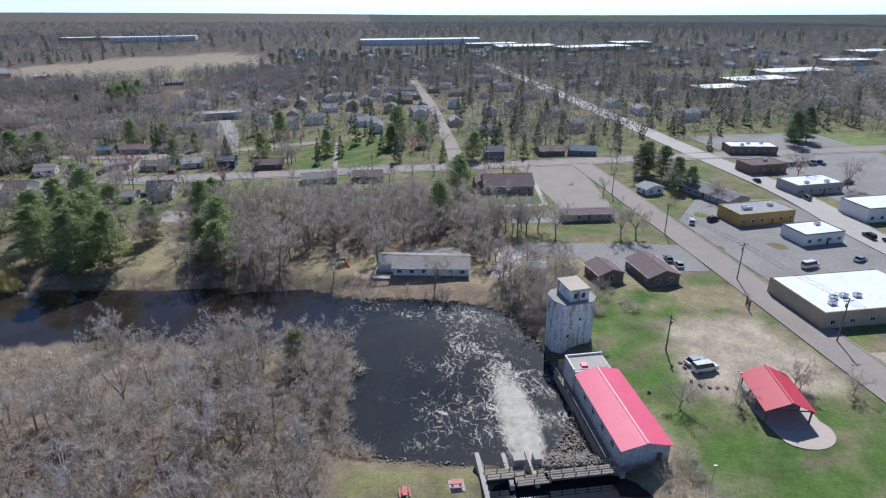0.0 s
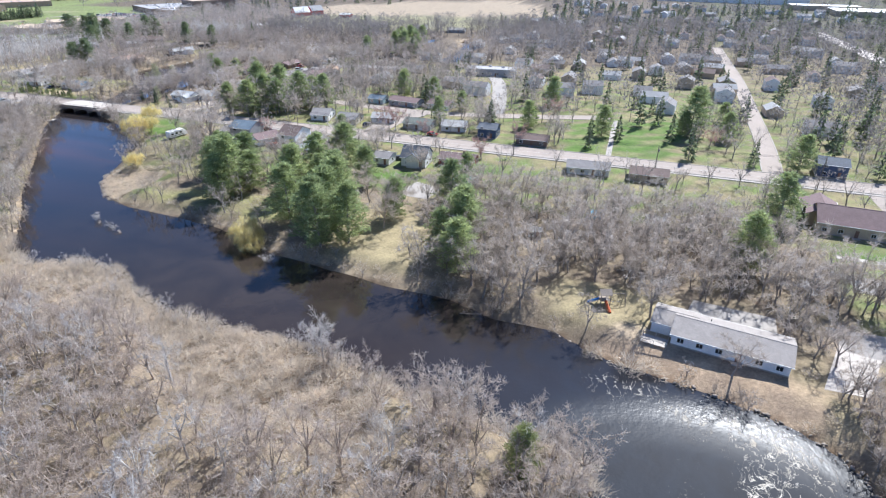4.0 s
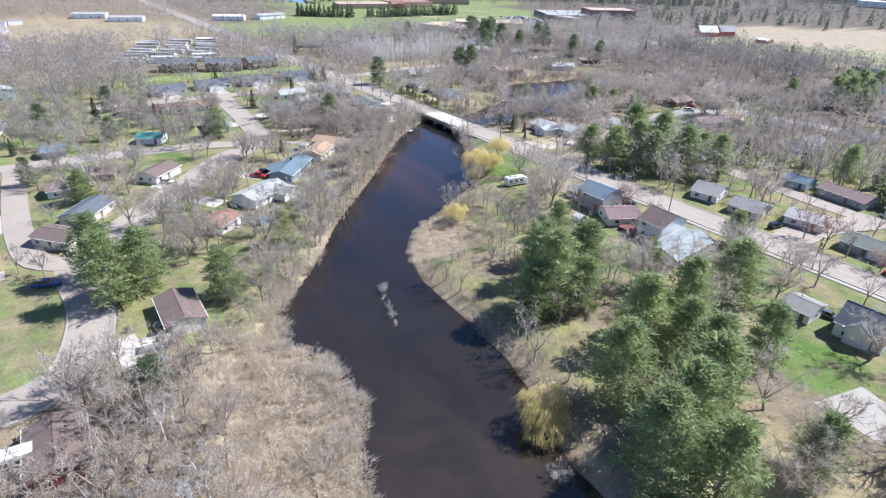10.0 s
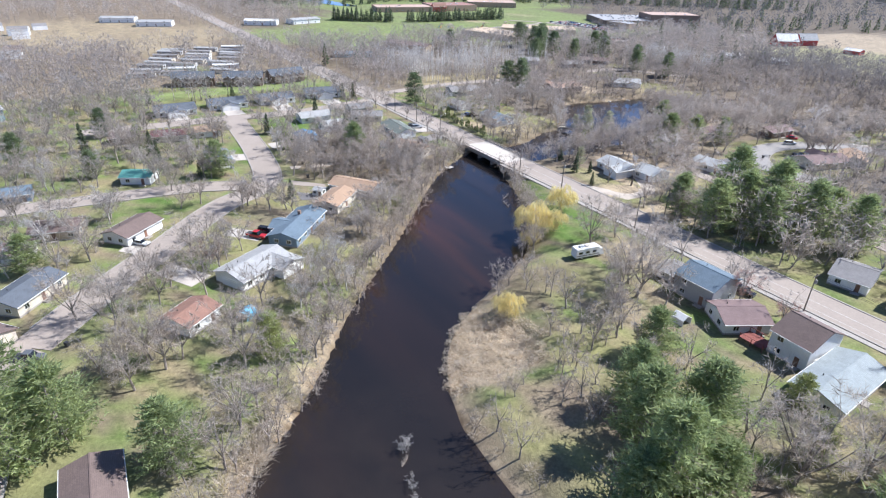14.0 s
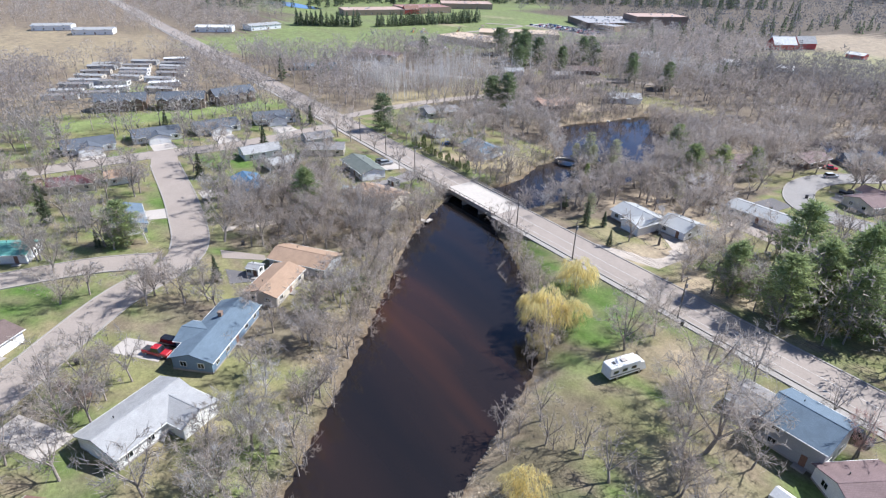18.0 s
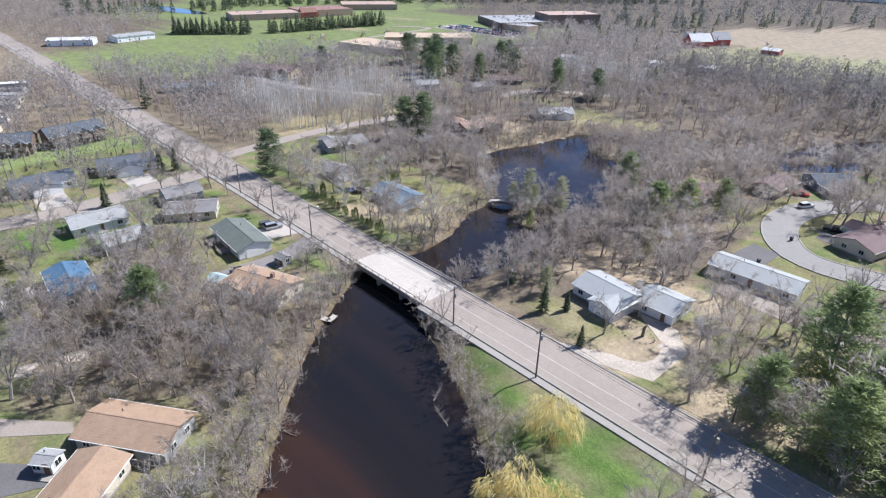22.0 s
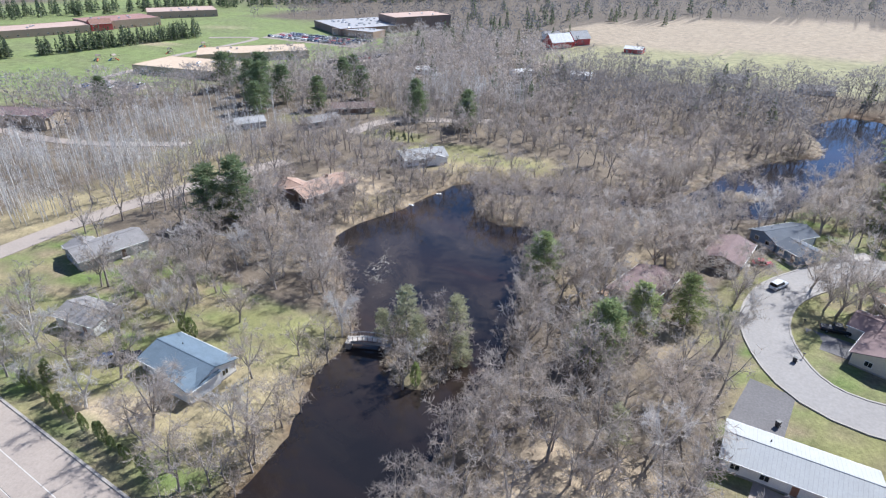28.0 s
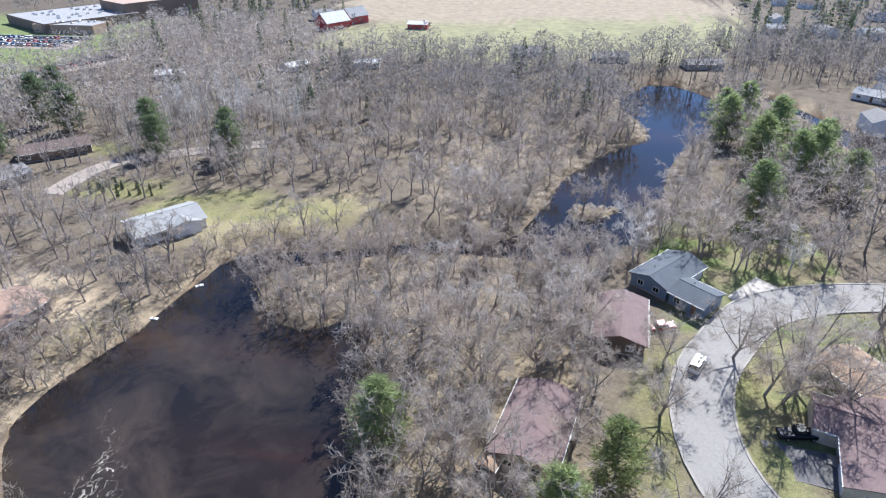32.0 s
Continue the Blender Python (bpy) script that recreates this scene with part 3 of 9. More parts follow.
    f = op("ADD", op("MULTIPLY", op("MINIMUM", wake, 1.3), thread), op("MULTIPLY", race, op("MULTIPLY", spots, 1.9)))
    f = op("ADD", op("SUBTRACT", f, 0.25), op("MULTIPLY", op("SUBTRACT", spots, 0.5), op("MULTIPLY", wake, 0.35)))
    f = op("MULTIPLY", f, froth)
    foam = ramp(nt, f, [(0.12, (0, 0, 0)), (0.75, (1, 1, 1))])
    mix = nt.nodes.new("ShaderNodeMix")
    mix.data_type = "RGBA"
    nt.links.new(foam, mix.inputs[0])
    nt.links.new(base, mix.inputs[6])
    nt.links.new(ramp(nt, noise_tex(nt, 0.6, 6, 0.7, pos), [(0.3, (0.36, 0.32, 0.255)), (0.7, (0.62, 0.58, 0.515))]), mix.inputs[7])
    nt.links.new(mix.outputs[2], b.inputs["Base Color"])
    nt.links.new(op("MAXIMUM", ramp(nt, foam, [(0, (0.03, 0.03, 0.03)), (1, (0.9, 0.9, 0.9))]), op("MINIMUM", op("MULTIPLY", blob(10, 88, 48, 46, 0), 1.3 * froth), 0.5)), b.inputs["Roughness"])
    stir = ramp(nt, op("ADD", foam, op("MULTIPLY", blob(10, 92, 42, 40, 0), 0.5)), [(0, (0.5, 0.5, 0.5)), (0.12, (0.06, 0.06, 0.06)), (0.5, (0.01, 0.01, 0.01))])
    nt.links.new(stir, b.inputs["Specular IOR Level"])
    bp = nt.nodes.new("ShaderNodeBump")
    bp.inputs["Strength"].default_value, bp.inputs["Distance"].default_value = 0.25, 0.12
    hs = op("ADD", op("MULTIPLY", noise_tex(nt, 0.9, 3, 0.6, pos), op("ADD", 0.2 + 0.35 * froth, op("MULTIPLY", blob(6, 96, 70, 62, 0), 1.6 * froth))), op("MULTIPLY", foam, 0.8))
    nt.links.new(hs, bp.inputs["Height"])
    nt.links.new(bp.outputs[0], b.inputs["Normal"])
    return m


M_WATER = water_material()
M_STILL = water_material("still_dark_water", 0.0)


def water_sheet(name, outline, z, label, material=M_WATER):
    bm = bmesh.new()
    f = bm.faces.new([bm.verts.new((x, y, z)) for x, y in outline])
    if f.normal.z < 0:
        f.normal_flip()
    f.normal_update()
    if f.normal.z < 0:
        bmesh.ops.reverse_faces(bm, faces=[f])
    bmesh.ops.triangulate(bm, faces=bm.faces)
    me = bpy.data.meshes.new(name)
    bm.to_mesh(me)
    bm.free()
    me.materials.append(material)
    return tagged(new(name, me), label, "water", kind="structure")


def swell(poly, d):
    """The outline pushed outwards, under the banks."""
    n = len(poly)
    a = sum(poly[i][0] * poly[(i + 1) % n][1] - poly[(i + 1) % n][0] * poly[i][1] for i in range(n))
    t = np.roll(poly, -1, 0) - np.roll(poly, 1, 0)
    t = t / (np.linalg.norm(t, axis=1)[:, None] + 1e-9)
    nrm = np.stack([t[:, 1], -t[:, 0]], 1) * (1 if a > 0 else -1)
    return poly + nrm * d


water_sheet("water_river", swell(RIVER, 0.6), WZ, "dark brown river and pond water with froth below the dam")
water_sheet("water_channel", swell(CHANNEL, 0.6), WZ, "dark blue back channel water")
water_sheet("water_pond", FARPOND, -0.8, "dark pond before the far pine forest", M_STILL)
water_sheet("water_millpond", swell(MILLPOND, 0.3), -2.15, "dark still water above the dam", M_STILL)


def creek(pts, w):
    """A dark rill winding through the marsh."""
    pts = smooth_line(pts, 6) if len(pts) > 2 else pts
    v, f = [], []
    for k, (x, y) in enumerate(pts):
        a, b = pts[max(0, k - 1)], pts[min(len(pts) - 1, k + 1)]
        dx, dy = b[0] - a[0], b[1] - a[1]
        n = math.hypot(dx, dy) + 1e-6
        ww = w * (1 - 0.7 * k / len(pts)) * (1 + 0.3 * math.sin(k * 2.1))
        for s in (-1, 1):
            px, py = x - dy / n * ww * s, y + dx / n * ww * s
            v.append((px, py, float(height(px, py)) + 0.12))
        if k:
            f.append((2 * k - 2, 2 * k - 1, 2 * k + 1, 2 * k))
    me = bpy.data.meshes.new("water_creek")
    me.from_pydata(v, [], f)
    me.materials.append(M_STILL)
    return tagged(new("water_creek", me), "narrow dark creek through the pale marsh", "water", kind="structure")


creek([(-104.9, 130), (-104.8, 126.6), (-105.5, 121), (-104.6, 117.9), (-101.6, 113), (-100.7, 110)], 0.75)
creek([(-104.6, 118.2), (-107, 117.6), (-109.3, 116.7), (-113, 117.5)], 0.4)
creek([(-120, 137), (-122, 131), (-125, 127), (-124.6, 122)], 0.7)
creek([(-85, 131), (-87, 127), (-86, 122), (-89, 118)], 0.6)

# ---- roads ----
ROADS = []          # centre line and half width, kept clear of trees


def strip(name, line, w0, w1, z, material, label, category, thick=0.12, kind="structure", parent=None):
    """A band along a line between two offsets, with its own thickness, laid on the ground."""
    t = np.gradient(line, axis=0)
    t = t / (np.linalg.norm(t, axis=1)[:, None] + 1e-9)
    nrm = np.stack([-t[:, 1], t[:, 0]], 1)
    a, b = line + nrm * w0, line + nrm * w1
    zt = height(line[:, 0], line[:, 1]) if z is None else np.full(len(line), z)
    v, f = [], []
    for k in range(len(line)):
        v += [(*a[k], zt[k]), (*b[k], zt[k]), (*b[k], zt[k] - thick), (*a[k], zt[k] - thick)]
    for k in range(len(line) - 1):
        o, p = 4 * k, 4 * k + 4
        f += [(o, p, p + 1, o + 1), (o + 1, p + 1, p + 2, o + 2), (o + 3, p + 3, p, o)] if w1 < w0 else [(o, o + 1, p + 1, p), (o + 1, o + 2, p + 2, p + 1), (o, p, p + 3, o + 3)]
    f = [q[::-1] for q in f]
    ob = obj(name, v, f, material, parent)
    if parent is None:
        tagged(ob, label, category, kind=kind)
    return ob


KERBS = []


def lay_kerbs():
    """Kerbs on both sides of the streets, broken where another street comes in."""
    for line, h, z, own in KERBS:
        for s in (-1, 1):
            t = np.gradient(line, axis=0)
            t = t / (np.linalg.norm(t, axis=1)[:, None] + 1e-9)
            edge = line + np.stack([-t[:, 1], t[:, 0]], 1) * s * (h + 0.2)
            ok = np.ones(len(line), bool)
            for k, (other, ho) in enumerate(ROADS):
                if k != own:
                    for i in range(len(line)):
                        ok[i] &= np.min(np.hypot(*(other - edge[i]).T)) > ho + 0.6
            i = 0
            while i < len(line):
                j = i
                while j < len(line) and ok[j]:
                    j += 1
                if j - i > 2:
                    strip("kerb", line[i:j], s * h, s * (h + 0.35), z + 0.10, M_CONC, "pale concrete kerb along the street", "kerb", 0.4)
                i = j + 1


def street(pts, width, label, kerbs=True, z=-0.90, material=None, centre=None):
    line = smooth_line(pts, 3.0) if len(pts) > 2 else np.linspace(pts[0], pts[1], 60)
    h = width / 2
    ROADS.append((line, h + 0.8))
    z += 0.005 * len(ROADS)
    strip("road", line, -h, h, z, material or M_ASPHALT, label, "road", 0.35)
    if kerbs:
        KERBS.append((line, h, z, len(ROADS) - 1))
    if centre:
        for o in (-0.14, 0.14):
            strip("road_line", line, o - 0.06, o + 0.06, z + 0.006, centre, "faded centre line", "road marking", 0.004)
    return line


def slab(name, pts, z, material, label, category="pavement", thick=0.3):
    bm = prism(bmesh.new(), pts, z - thick, z)
    me = bpy.data.meshes.new(name)
    bm.to_mesh(me)
    bm.free()
    me.materials.append(material)
    PAVED.append([tuple(p) for p in pts])
    return tagged(new(name, me), label, category, kind="structure")


PAVED = []
# the main road, in three lengths with the bridge between
for x0, x1 in ((-1200, -273.0), (-248.6, 420)):
    line = np.stack([np.arange(x0, x1 + 0.1, (x1 - x0) / 160), np.full(161, 250.5)], 1)
    ROADS.append((line, 6.3))
    strip("road", line, -4.9, 4.9, -0.84, M_ASPHALT, "worn grey asphalt town road", "road", 0.4)
    for s in (-1, 1):
        strip("kerb", line, s * 4.9, s * 5.3, -0.72, M_CONC, "pale concrete kerb along the road", "kerb", 0.45)
    strip("road_line", line, -0.06, 0.06, -0.832, M_WHITELINE, "faded centre line", "road marking", 0.004)
    strip("road_line", line, -3.3, -3.2, -0.832, M_WHITELINE, "faded edge line", "road marking", 0.004)
    strip("pavement", line, -7.0, -5.6, -0.80, M_CONC, "concrete footpath along the road", "footpath", 0.3)
# south-west housing streets
street([(-208, 104), (-224, 117.5), (-238, 131), (-257, 149), (-271, 167), (-300, 173), (-342, 176.5), (-352, 179)], 8.6, "winding grey asphalt housing street")
street([(-356, 120), (-354, 150), (-353, 175), (-349.5, 200), (-351, 222), (-355, 246)], 8.0, "asphalt side street past the duplexes")
street([(-271, 160), (-276, 148), (-279, 130), (-283, 95), (-286, 60)], 7.4, "asphalt lane past small gardens")
street([(-208, 104), (-200, 97), (-180, 97.5), (-168, 96), (-157, 92), (-152, 84), (-152, 70)], 8.2, "asphalt street bending by the woods")
# north side
street([(-366, 256), (-369, 280), (-370, 305), (-366, 335), (-360, 362)], 6.6, "sandy asphalt lane by the birches", kerbs=False)
street([(-180, 331), (-196, 327), (-206, 331), (-212.5, 344), (-212, 358), (-206, 370), (-197, 381), (-180, 388), (-150, 392)], 8.4, "grey concrete street curving between gardens", material=mat("street_concrete", (0.29, 0.27, 0.255), 0.9, var=0.12, big=0.1, fine=2.0, bump=0.15))
street([(-70, 297), (-76, 329), (-84, 362), (-92, 384)], 7, "pale drive to a long flat building", material=M_CONC)
street([(-112, 256), (-110, 275), (-104, 290)], 9, "side street off the town road")
street([(-210, 300), (-150, 296), (-104, 292), (-60, 300), (-20, 312)], 7, "quiet back street between gardens", kerbs=False)
street([(38.7, 256), (41, 290), (42.6, 348), (44.5, 430), (43, 560)], 6.4, "straight street north between bare trees")
street([(95.5, 40), (95.5, 120), (95, 180), (94, 246)], 9, "straight asphalt street past the shops")
street([(151, 60), (151.5, 140), (156.5, 186), (156.5, 220), (154.5, 264), (153, 340), (148, 520), (140, 700)], 11.5, "broad pale highway through the shops", material=M_CONC_L)
street([(-402, 356), (-440, 334), (-484, 326)], 5, "asphalt drive to the apartment row", kerbs=False)
street([(-536, 398), (-541, 412), (-550, 440), (-566, 466), (-580, 545), (-613, 529)], 5, "pale asphalt school drive across the grass", kerbs=False)
street([(-363, 399), (-363.6, 413), (-359.5, 423), (-345, 433), (-325, 444)], 6.5, "asphalt dead end under the trees", kerbs=False)
street([(-200, 97), (-206, 90), (-222, 87.5), (-250, 87.5), (-283, 89)], 6.5, "worn lane between small gardens", kerbs=False)
lay_kerbs()
for pts, z, m, lab in (
        ([(-363.5, 152.5), (-357.5, 152.5), (-357.5, 161), (-363.5, 161)], -0.93, M_CONC_L, "concrete driveway of a duplex"),
        ([(-365, 176), (-357, 176), (-357, 184), (-365, 184)], -0.93, M_CONC_L, "concrete driveway of a duplex"),
        ([(-365, 198), (-353.6, 198), (-353.6, 206), (-365, 206)], -0.93, M_CONC_L, "concrete driveway of a duplex"),
        ([(-366, 222), (-355.5, 222), (-355.5, 230), (-366, 230)], -0.93, M_CONC_L, "concrete driveway of a duplex"),
        ([(102, 118), (150, 112), (149, 185), (118, 190), (101, 170)], -0.92, M_LOT, "patchy worn asphalt shop car park"),
        ([(101, 60), (148, 60), (148, 86), (101, 90)], -0.92, M_SAND, "sandy open yard"),
        ([(66, 186), (84, 183), (92, 244), (64, 244)], -0.92, M_ASPHALT, "large church car park of grey asphalt"),
        ([(168, 170), (240, 160), (240, 290), (170, 290)], -0.92, M_LOT, "shop car parks across the highway"),
        ([(44, 176), (64, 174), (64, 182), (44, 184)], -0.92, M_LOT, "asphalt strip behind the church"),
        ([(60, 134), (90, 132), (91, 150), (74, 154), (52, 158), (34, 158), (36, 150), (58, 146)], -0.92, M_LOT, "asphalt yard by the sheds"),
        ([(-17.6, 256.5), (-15.6, 256.5), (-16.4, 308), (-18.4, 308)], -0.93, M_CONC, "footpath across the park lawn"),
        ([(6, 149), (24, 147), (25, 158), (9, 160)], -0.93, M_CONC, "concrete forecourt of the long house"),
        ([(29.5, 136.5), (36.5, 136.5), (44, 154.5), (36.5, 155.5)], -0.93, M_CONC_L, "pale concrete drive beside the long house"),
        ([(44, 192.6), (62.4, 191.8), (66, 219), (64.2, 219), (61, 193.6), (44.2, 194.6)], -0.91, M_CONC_L, "pale concrete footpath round the church lawn"),
        ([(-77, 195), (-66, 194), (-64, 204), (-74, 207)], -0.93, M_CONC, "pale concrete pad behind the red house"),
        ([(-205, 79), (-196, 79), (-196, 83.5), (-205, 83.5)], -0.93, M_CONC_L, "pale concrete driveway by the lane"),
        ([(-241, 77), (-228, 77), (-228, 84), (-241, 84)], -0.93, M_GRAVEL, "gravel yard with parked cars"),
        ([(-262, 80), (-255, 80), (-255, 84), (-262, 84)], -0.93, M_CONC_L, "pale concrete driveway by the lane"),
        ([(-161.5, 97), (-148, 101), (-149, 105), (-163, 103)], -0.93, M_CONC_L, "pale concrete driveway"),
        ([(-304, 237), (-297, 236), (-295, 245.4), (-304, 245.4)], -0.93, M_CONC_L, "concrete driveway apron by the road"),
        ([(-290, 218), (-285, 220), (-284, 232), (-285, 245.4), (-293, 245.4), (-289, 234)], -0.94, mat("grey_drive", (0.24, 0.215, 0.205), 0.9, var=0.15, big=0.15, fine=3.0, bump=0.2), "grey asphalt drive"),
        ([(-231, 153), (-239, 146), (-242, 149.5), (-235, 156)], -0.93, M_CONC_L, "concrete driveway by the blue house"),
        ([(-216, 134), (-226, 128), (-229, 132), (-219, 139)], -0.93, M_CONC_L, "concrete driveway"),
        ([(-221.5, 256), (-213, 255.9), (-203.5, 259), (-203, 271), (-208, 276.6), (-217, 276.6), (-208, 270.5), (-208.2, 263.5), (-213, 260)], -0.94, M_GRAVEL, "gravel drive round a garden bed"),
        ([(-268.6, 174.5), (-260.1, 182.7), (-257.5, 182.1), (-264.1, 173.8)], -0.93, M_ASPHALT, "grey asphalt drive of the tan-roofed house"),
        ([(-258.3, 172.8), (-252.3, 178.6), (-249, 177.2), (-251.3, 171.7)], -0.93, M_ASPHALT_D, "dark asphalt drive with a kayak"),
        ([(-281.5, 178.5), (-278.6, 188), (-278, 197), (-275.5, 197), (-276, 187.5), (-278.5, 178)], -0.93, M_GRAVEL, "narrow gravel drive into the grove"),
        ([(-303.2, 162.5), (-301.6, 170.4), (-294.4, 169.6), (-296.4, 162.8)], -0.93, M_CONC_L, "pale concrete driveway of the blue house"),
        ([(-310, 179.4), (-310.6, 187.1), (-303.3, 185.9), (-303.7, 179.4)], -0.93, M_CONC_L, "pale concrete driveway of the blue-roofed house"),
        ([(-245.7, 125), (-237.7, 133), (-235, 128.8), (-242, 122)], -0.93, M_CONC_L, "pale concrete driveway with a white car"),
        ([(-215, 313), (-207, 313), (-206, 326), (-213, 327)], -0.93, M_ASPHALT_D, "dark asphalt driveway by the long house"),
        ([(-205, 343), (-198, 342), (-197, 348), (-206, 349)], -0.93, M_ASPHALT_D, "wet dark driveway"),
        ([(-203, 384), (-198, 377), (-190, 386), (-196, 392)], -0.93, M_CONC_L, "pale driveway by the grey house"),
        ([(-582, 552), (-492, 555), (-503, 590), (-590, 582)], -0.92, M_ASPHALT, "school car park full of cars"),
        ([(-532, 382), (-494, 388), (-498, 406), (-536, 402)], -0.92, M_ASPHALT, "small school car park"),
        ([(-521, 322), (-492, 317), (-478, 327), (-498, 333)], -0.92, M_ASPHALT_D, "apartment car park"),
        ([(-477, 502), (-462, 499), (-444, 545), (-459, 549)], -0.92, M_ASPHALT, "car park row by the big school")):
    slab("pavement", pts, z + 0.003 * (len(PAVED) % 7) - 0.02, m, lab)

# ---- plants ----
class Geo:
    """Plain triangle and quad soup with a material slot for each face."""
    def __init__(self):
        self.v, self.f, self.m = [], [], []

    def tri(self, a, b, c, s=0):
        k = len(self.v)
        self.v += [tuple(a), tuple(b), tuple(c)]
        self.f.append((k, k + 1, k + 2))
        self.m.append(s)

    def tube(self, p, q, r0, r1, n=4, s=0):
        d = q - p
        u = d.orthogonal().normalized()
        w = d.cross(u).normalized()
        k = len(self.v)
        for c, r in ((p, r0), (q, r1)):
            for i in range(n):
                a = 6.2832 * i / n
                self.v.append(tuple(c + u * (r * math.cos(a)) + w * (r * math.sin(a))))
        for i in range(n):
            j = (i + 1) % n
            self.f.append((k + i, k + j, k + n + j, k + n + i))
            self.m.append(s)

    def mesh(self, name, mats):
        me = bpy.data.meshes.new(name)
        me.from_pydata(self.v, [], self.f)
        for m in mats:
            me.materials.append(m)
        me.polygons.foreach_set("material_index", self.m)
        return me


def unit(rng, up=0.0):
    v = Vector((rng.gauss(0, 1), rng.gauss(0, 1), rng.gauss(0, 1)))
    v.normalize()
    v.z += up
    return v.normalized()


def twig(g, rng, p, d, length, width, s):
    d = d.normalized()
    w = d.cross(unit(rng)).normalized() * width
    g.tri(p - w, p + w, p + d * length, s)


def bare_tree(seed, h, spread, limbs=5, subs=4, fine=4, twigs=9, width=0.035, droop=0.0, sides=6, lean=0.0, fork=0.3):
    """Trunk and limbs in one soup, branches and twigs in another."""
    rng = random.Random(seed)
    t, c = Geo(), Geo()
    r = h * 0.019
    base = Vector((0, 0, -0.3))
    top = Vector((rng.uniform(-1, 1) * lean, rng.uniform(-1, 1) * lean, h * fork))
    t.tube(base, base.lerp(top, 0.1), r * 1.5, r, sides)
    t.tube(base.lerp(top, 0.1), top, r, r * 0.75, sides)
    for i in range(limbs):
        a = 6.2832 * (i + rng.uniform(-0.3, 0.3)) / limbs
        out = Vector((math.cos(a), math.sin(a), 0))
        rise = rng.uniform(0.7, 1.0) * h * (1 - fork)
        reach = spread * rng.uniform(0.55, 1.0) * (0.25 if i == 0 else 1)
        p0 = base.lerp(top, rng.uniform(0.72, 1.0))
        p1 = p0 + out * reach * 0.45 + Vector((0, 0, rise * 0.4))
        p2 = p0 + out * reach * 0.85 + Vector((0, 0, rise * 0.85)) + unit(rng) * h * 0.03
        t.tube(p0, p1, r * 0.55, r * 0.36, 4)
        t.tube(p1, p2, r * 0.36, r * 0.12, 3)
        for j in range(subs):
            u = 0.25 + 0.75 * (j + rng.random() * 0.6) / subs
            q0 = p0.lerp(p1, u * 2) if u < 0.5 else p1.lerp(p2, u * 2 - 1)
            d = (unit(rng, 0.35) + out * 0.7).normalized()
            ln = h * rng.uniform(0.16, 0.26)
            q1 = q0 + d * ln
            c.tube(q0, q1, r * 0.2, r * 0.07, 3)
            for k in range(fine):
                s0 = q0.lerp(q1, rng.uniform(0.25, 1.0))
                e = (unit(rng, 0.3) + d * 0.8).normalized()
                ll = h * rng.uniform(0.07, 0.13)
                twig(c, rng, s0, e, ll * 1.1, r * 0.06, 0)
                for n in range(twigs):
                    s1 = s0 + e * ll * rng.uniform(0.1, 1.0)
                    g = (unit(rng, 0.25 - droop) + e * 0.6).normalized()
                    g.z -= droop
                    twig(c, rng, s1, g, h * rng.uniform(0.065, 0.125) * (1 + droop), width, 0)
    return t, c


def far_tree(seed, h, spread, n, width, birch=False):
    """A light tree for the distance: a stem and a haze of twigs."""
    rng = random.Random(seed)
    g = Geo()
    g.tube(Vector((0, 0, -0.3)), Vector((0, 0, h * (0.95 if birch else 0.45))), h * (0.010 if birch else 0.016), h * (0.004 if birch else 0.010), 3, 0)
    for i in range(4):
        d = Vector((math.cos(i * 1.7) * spread * 0.6, math.sin(i * 1.7) * spread * 0.6, h * 0.42))
        if birch:
            d *= 0.5
        twig(g, rng, Vector((0, 0, h * 0.35)), d, d.length, h * 0.008, 0)
    for i in range(n):
        a, u = rng.uniform(0, 6.283), rng.random() ** 0.6
        z = h * rng.uniform(0.38, 1.0)
        k = math.sin(min(1.0, (z / h - 0.25) / 0.75) * 3.0) ** 0.6
        p = Vector((math.cos(a) * spread * u * k, math.sin(a) * spread * u * k, z * 0.96))
        d = (unit(rng, 0.7) + Vector((math.cos(a), math.sin(a), 0)) * 0.5)
        twig(g, rng, p, d, h * rng.uniform(0.08, 0.15), width, 1)
    return g


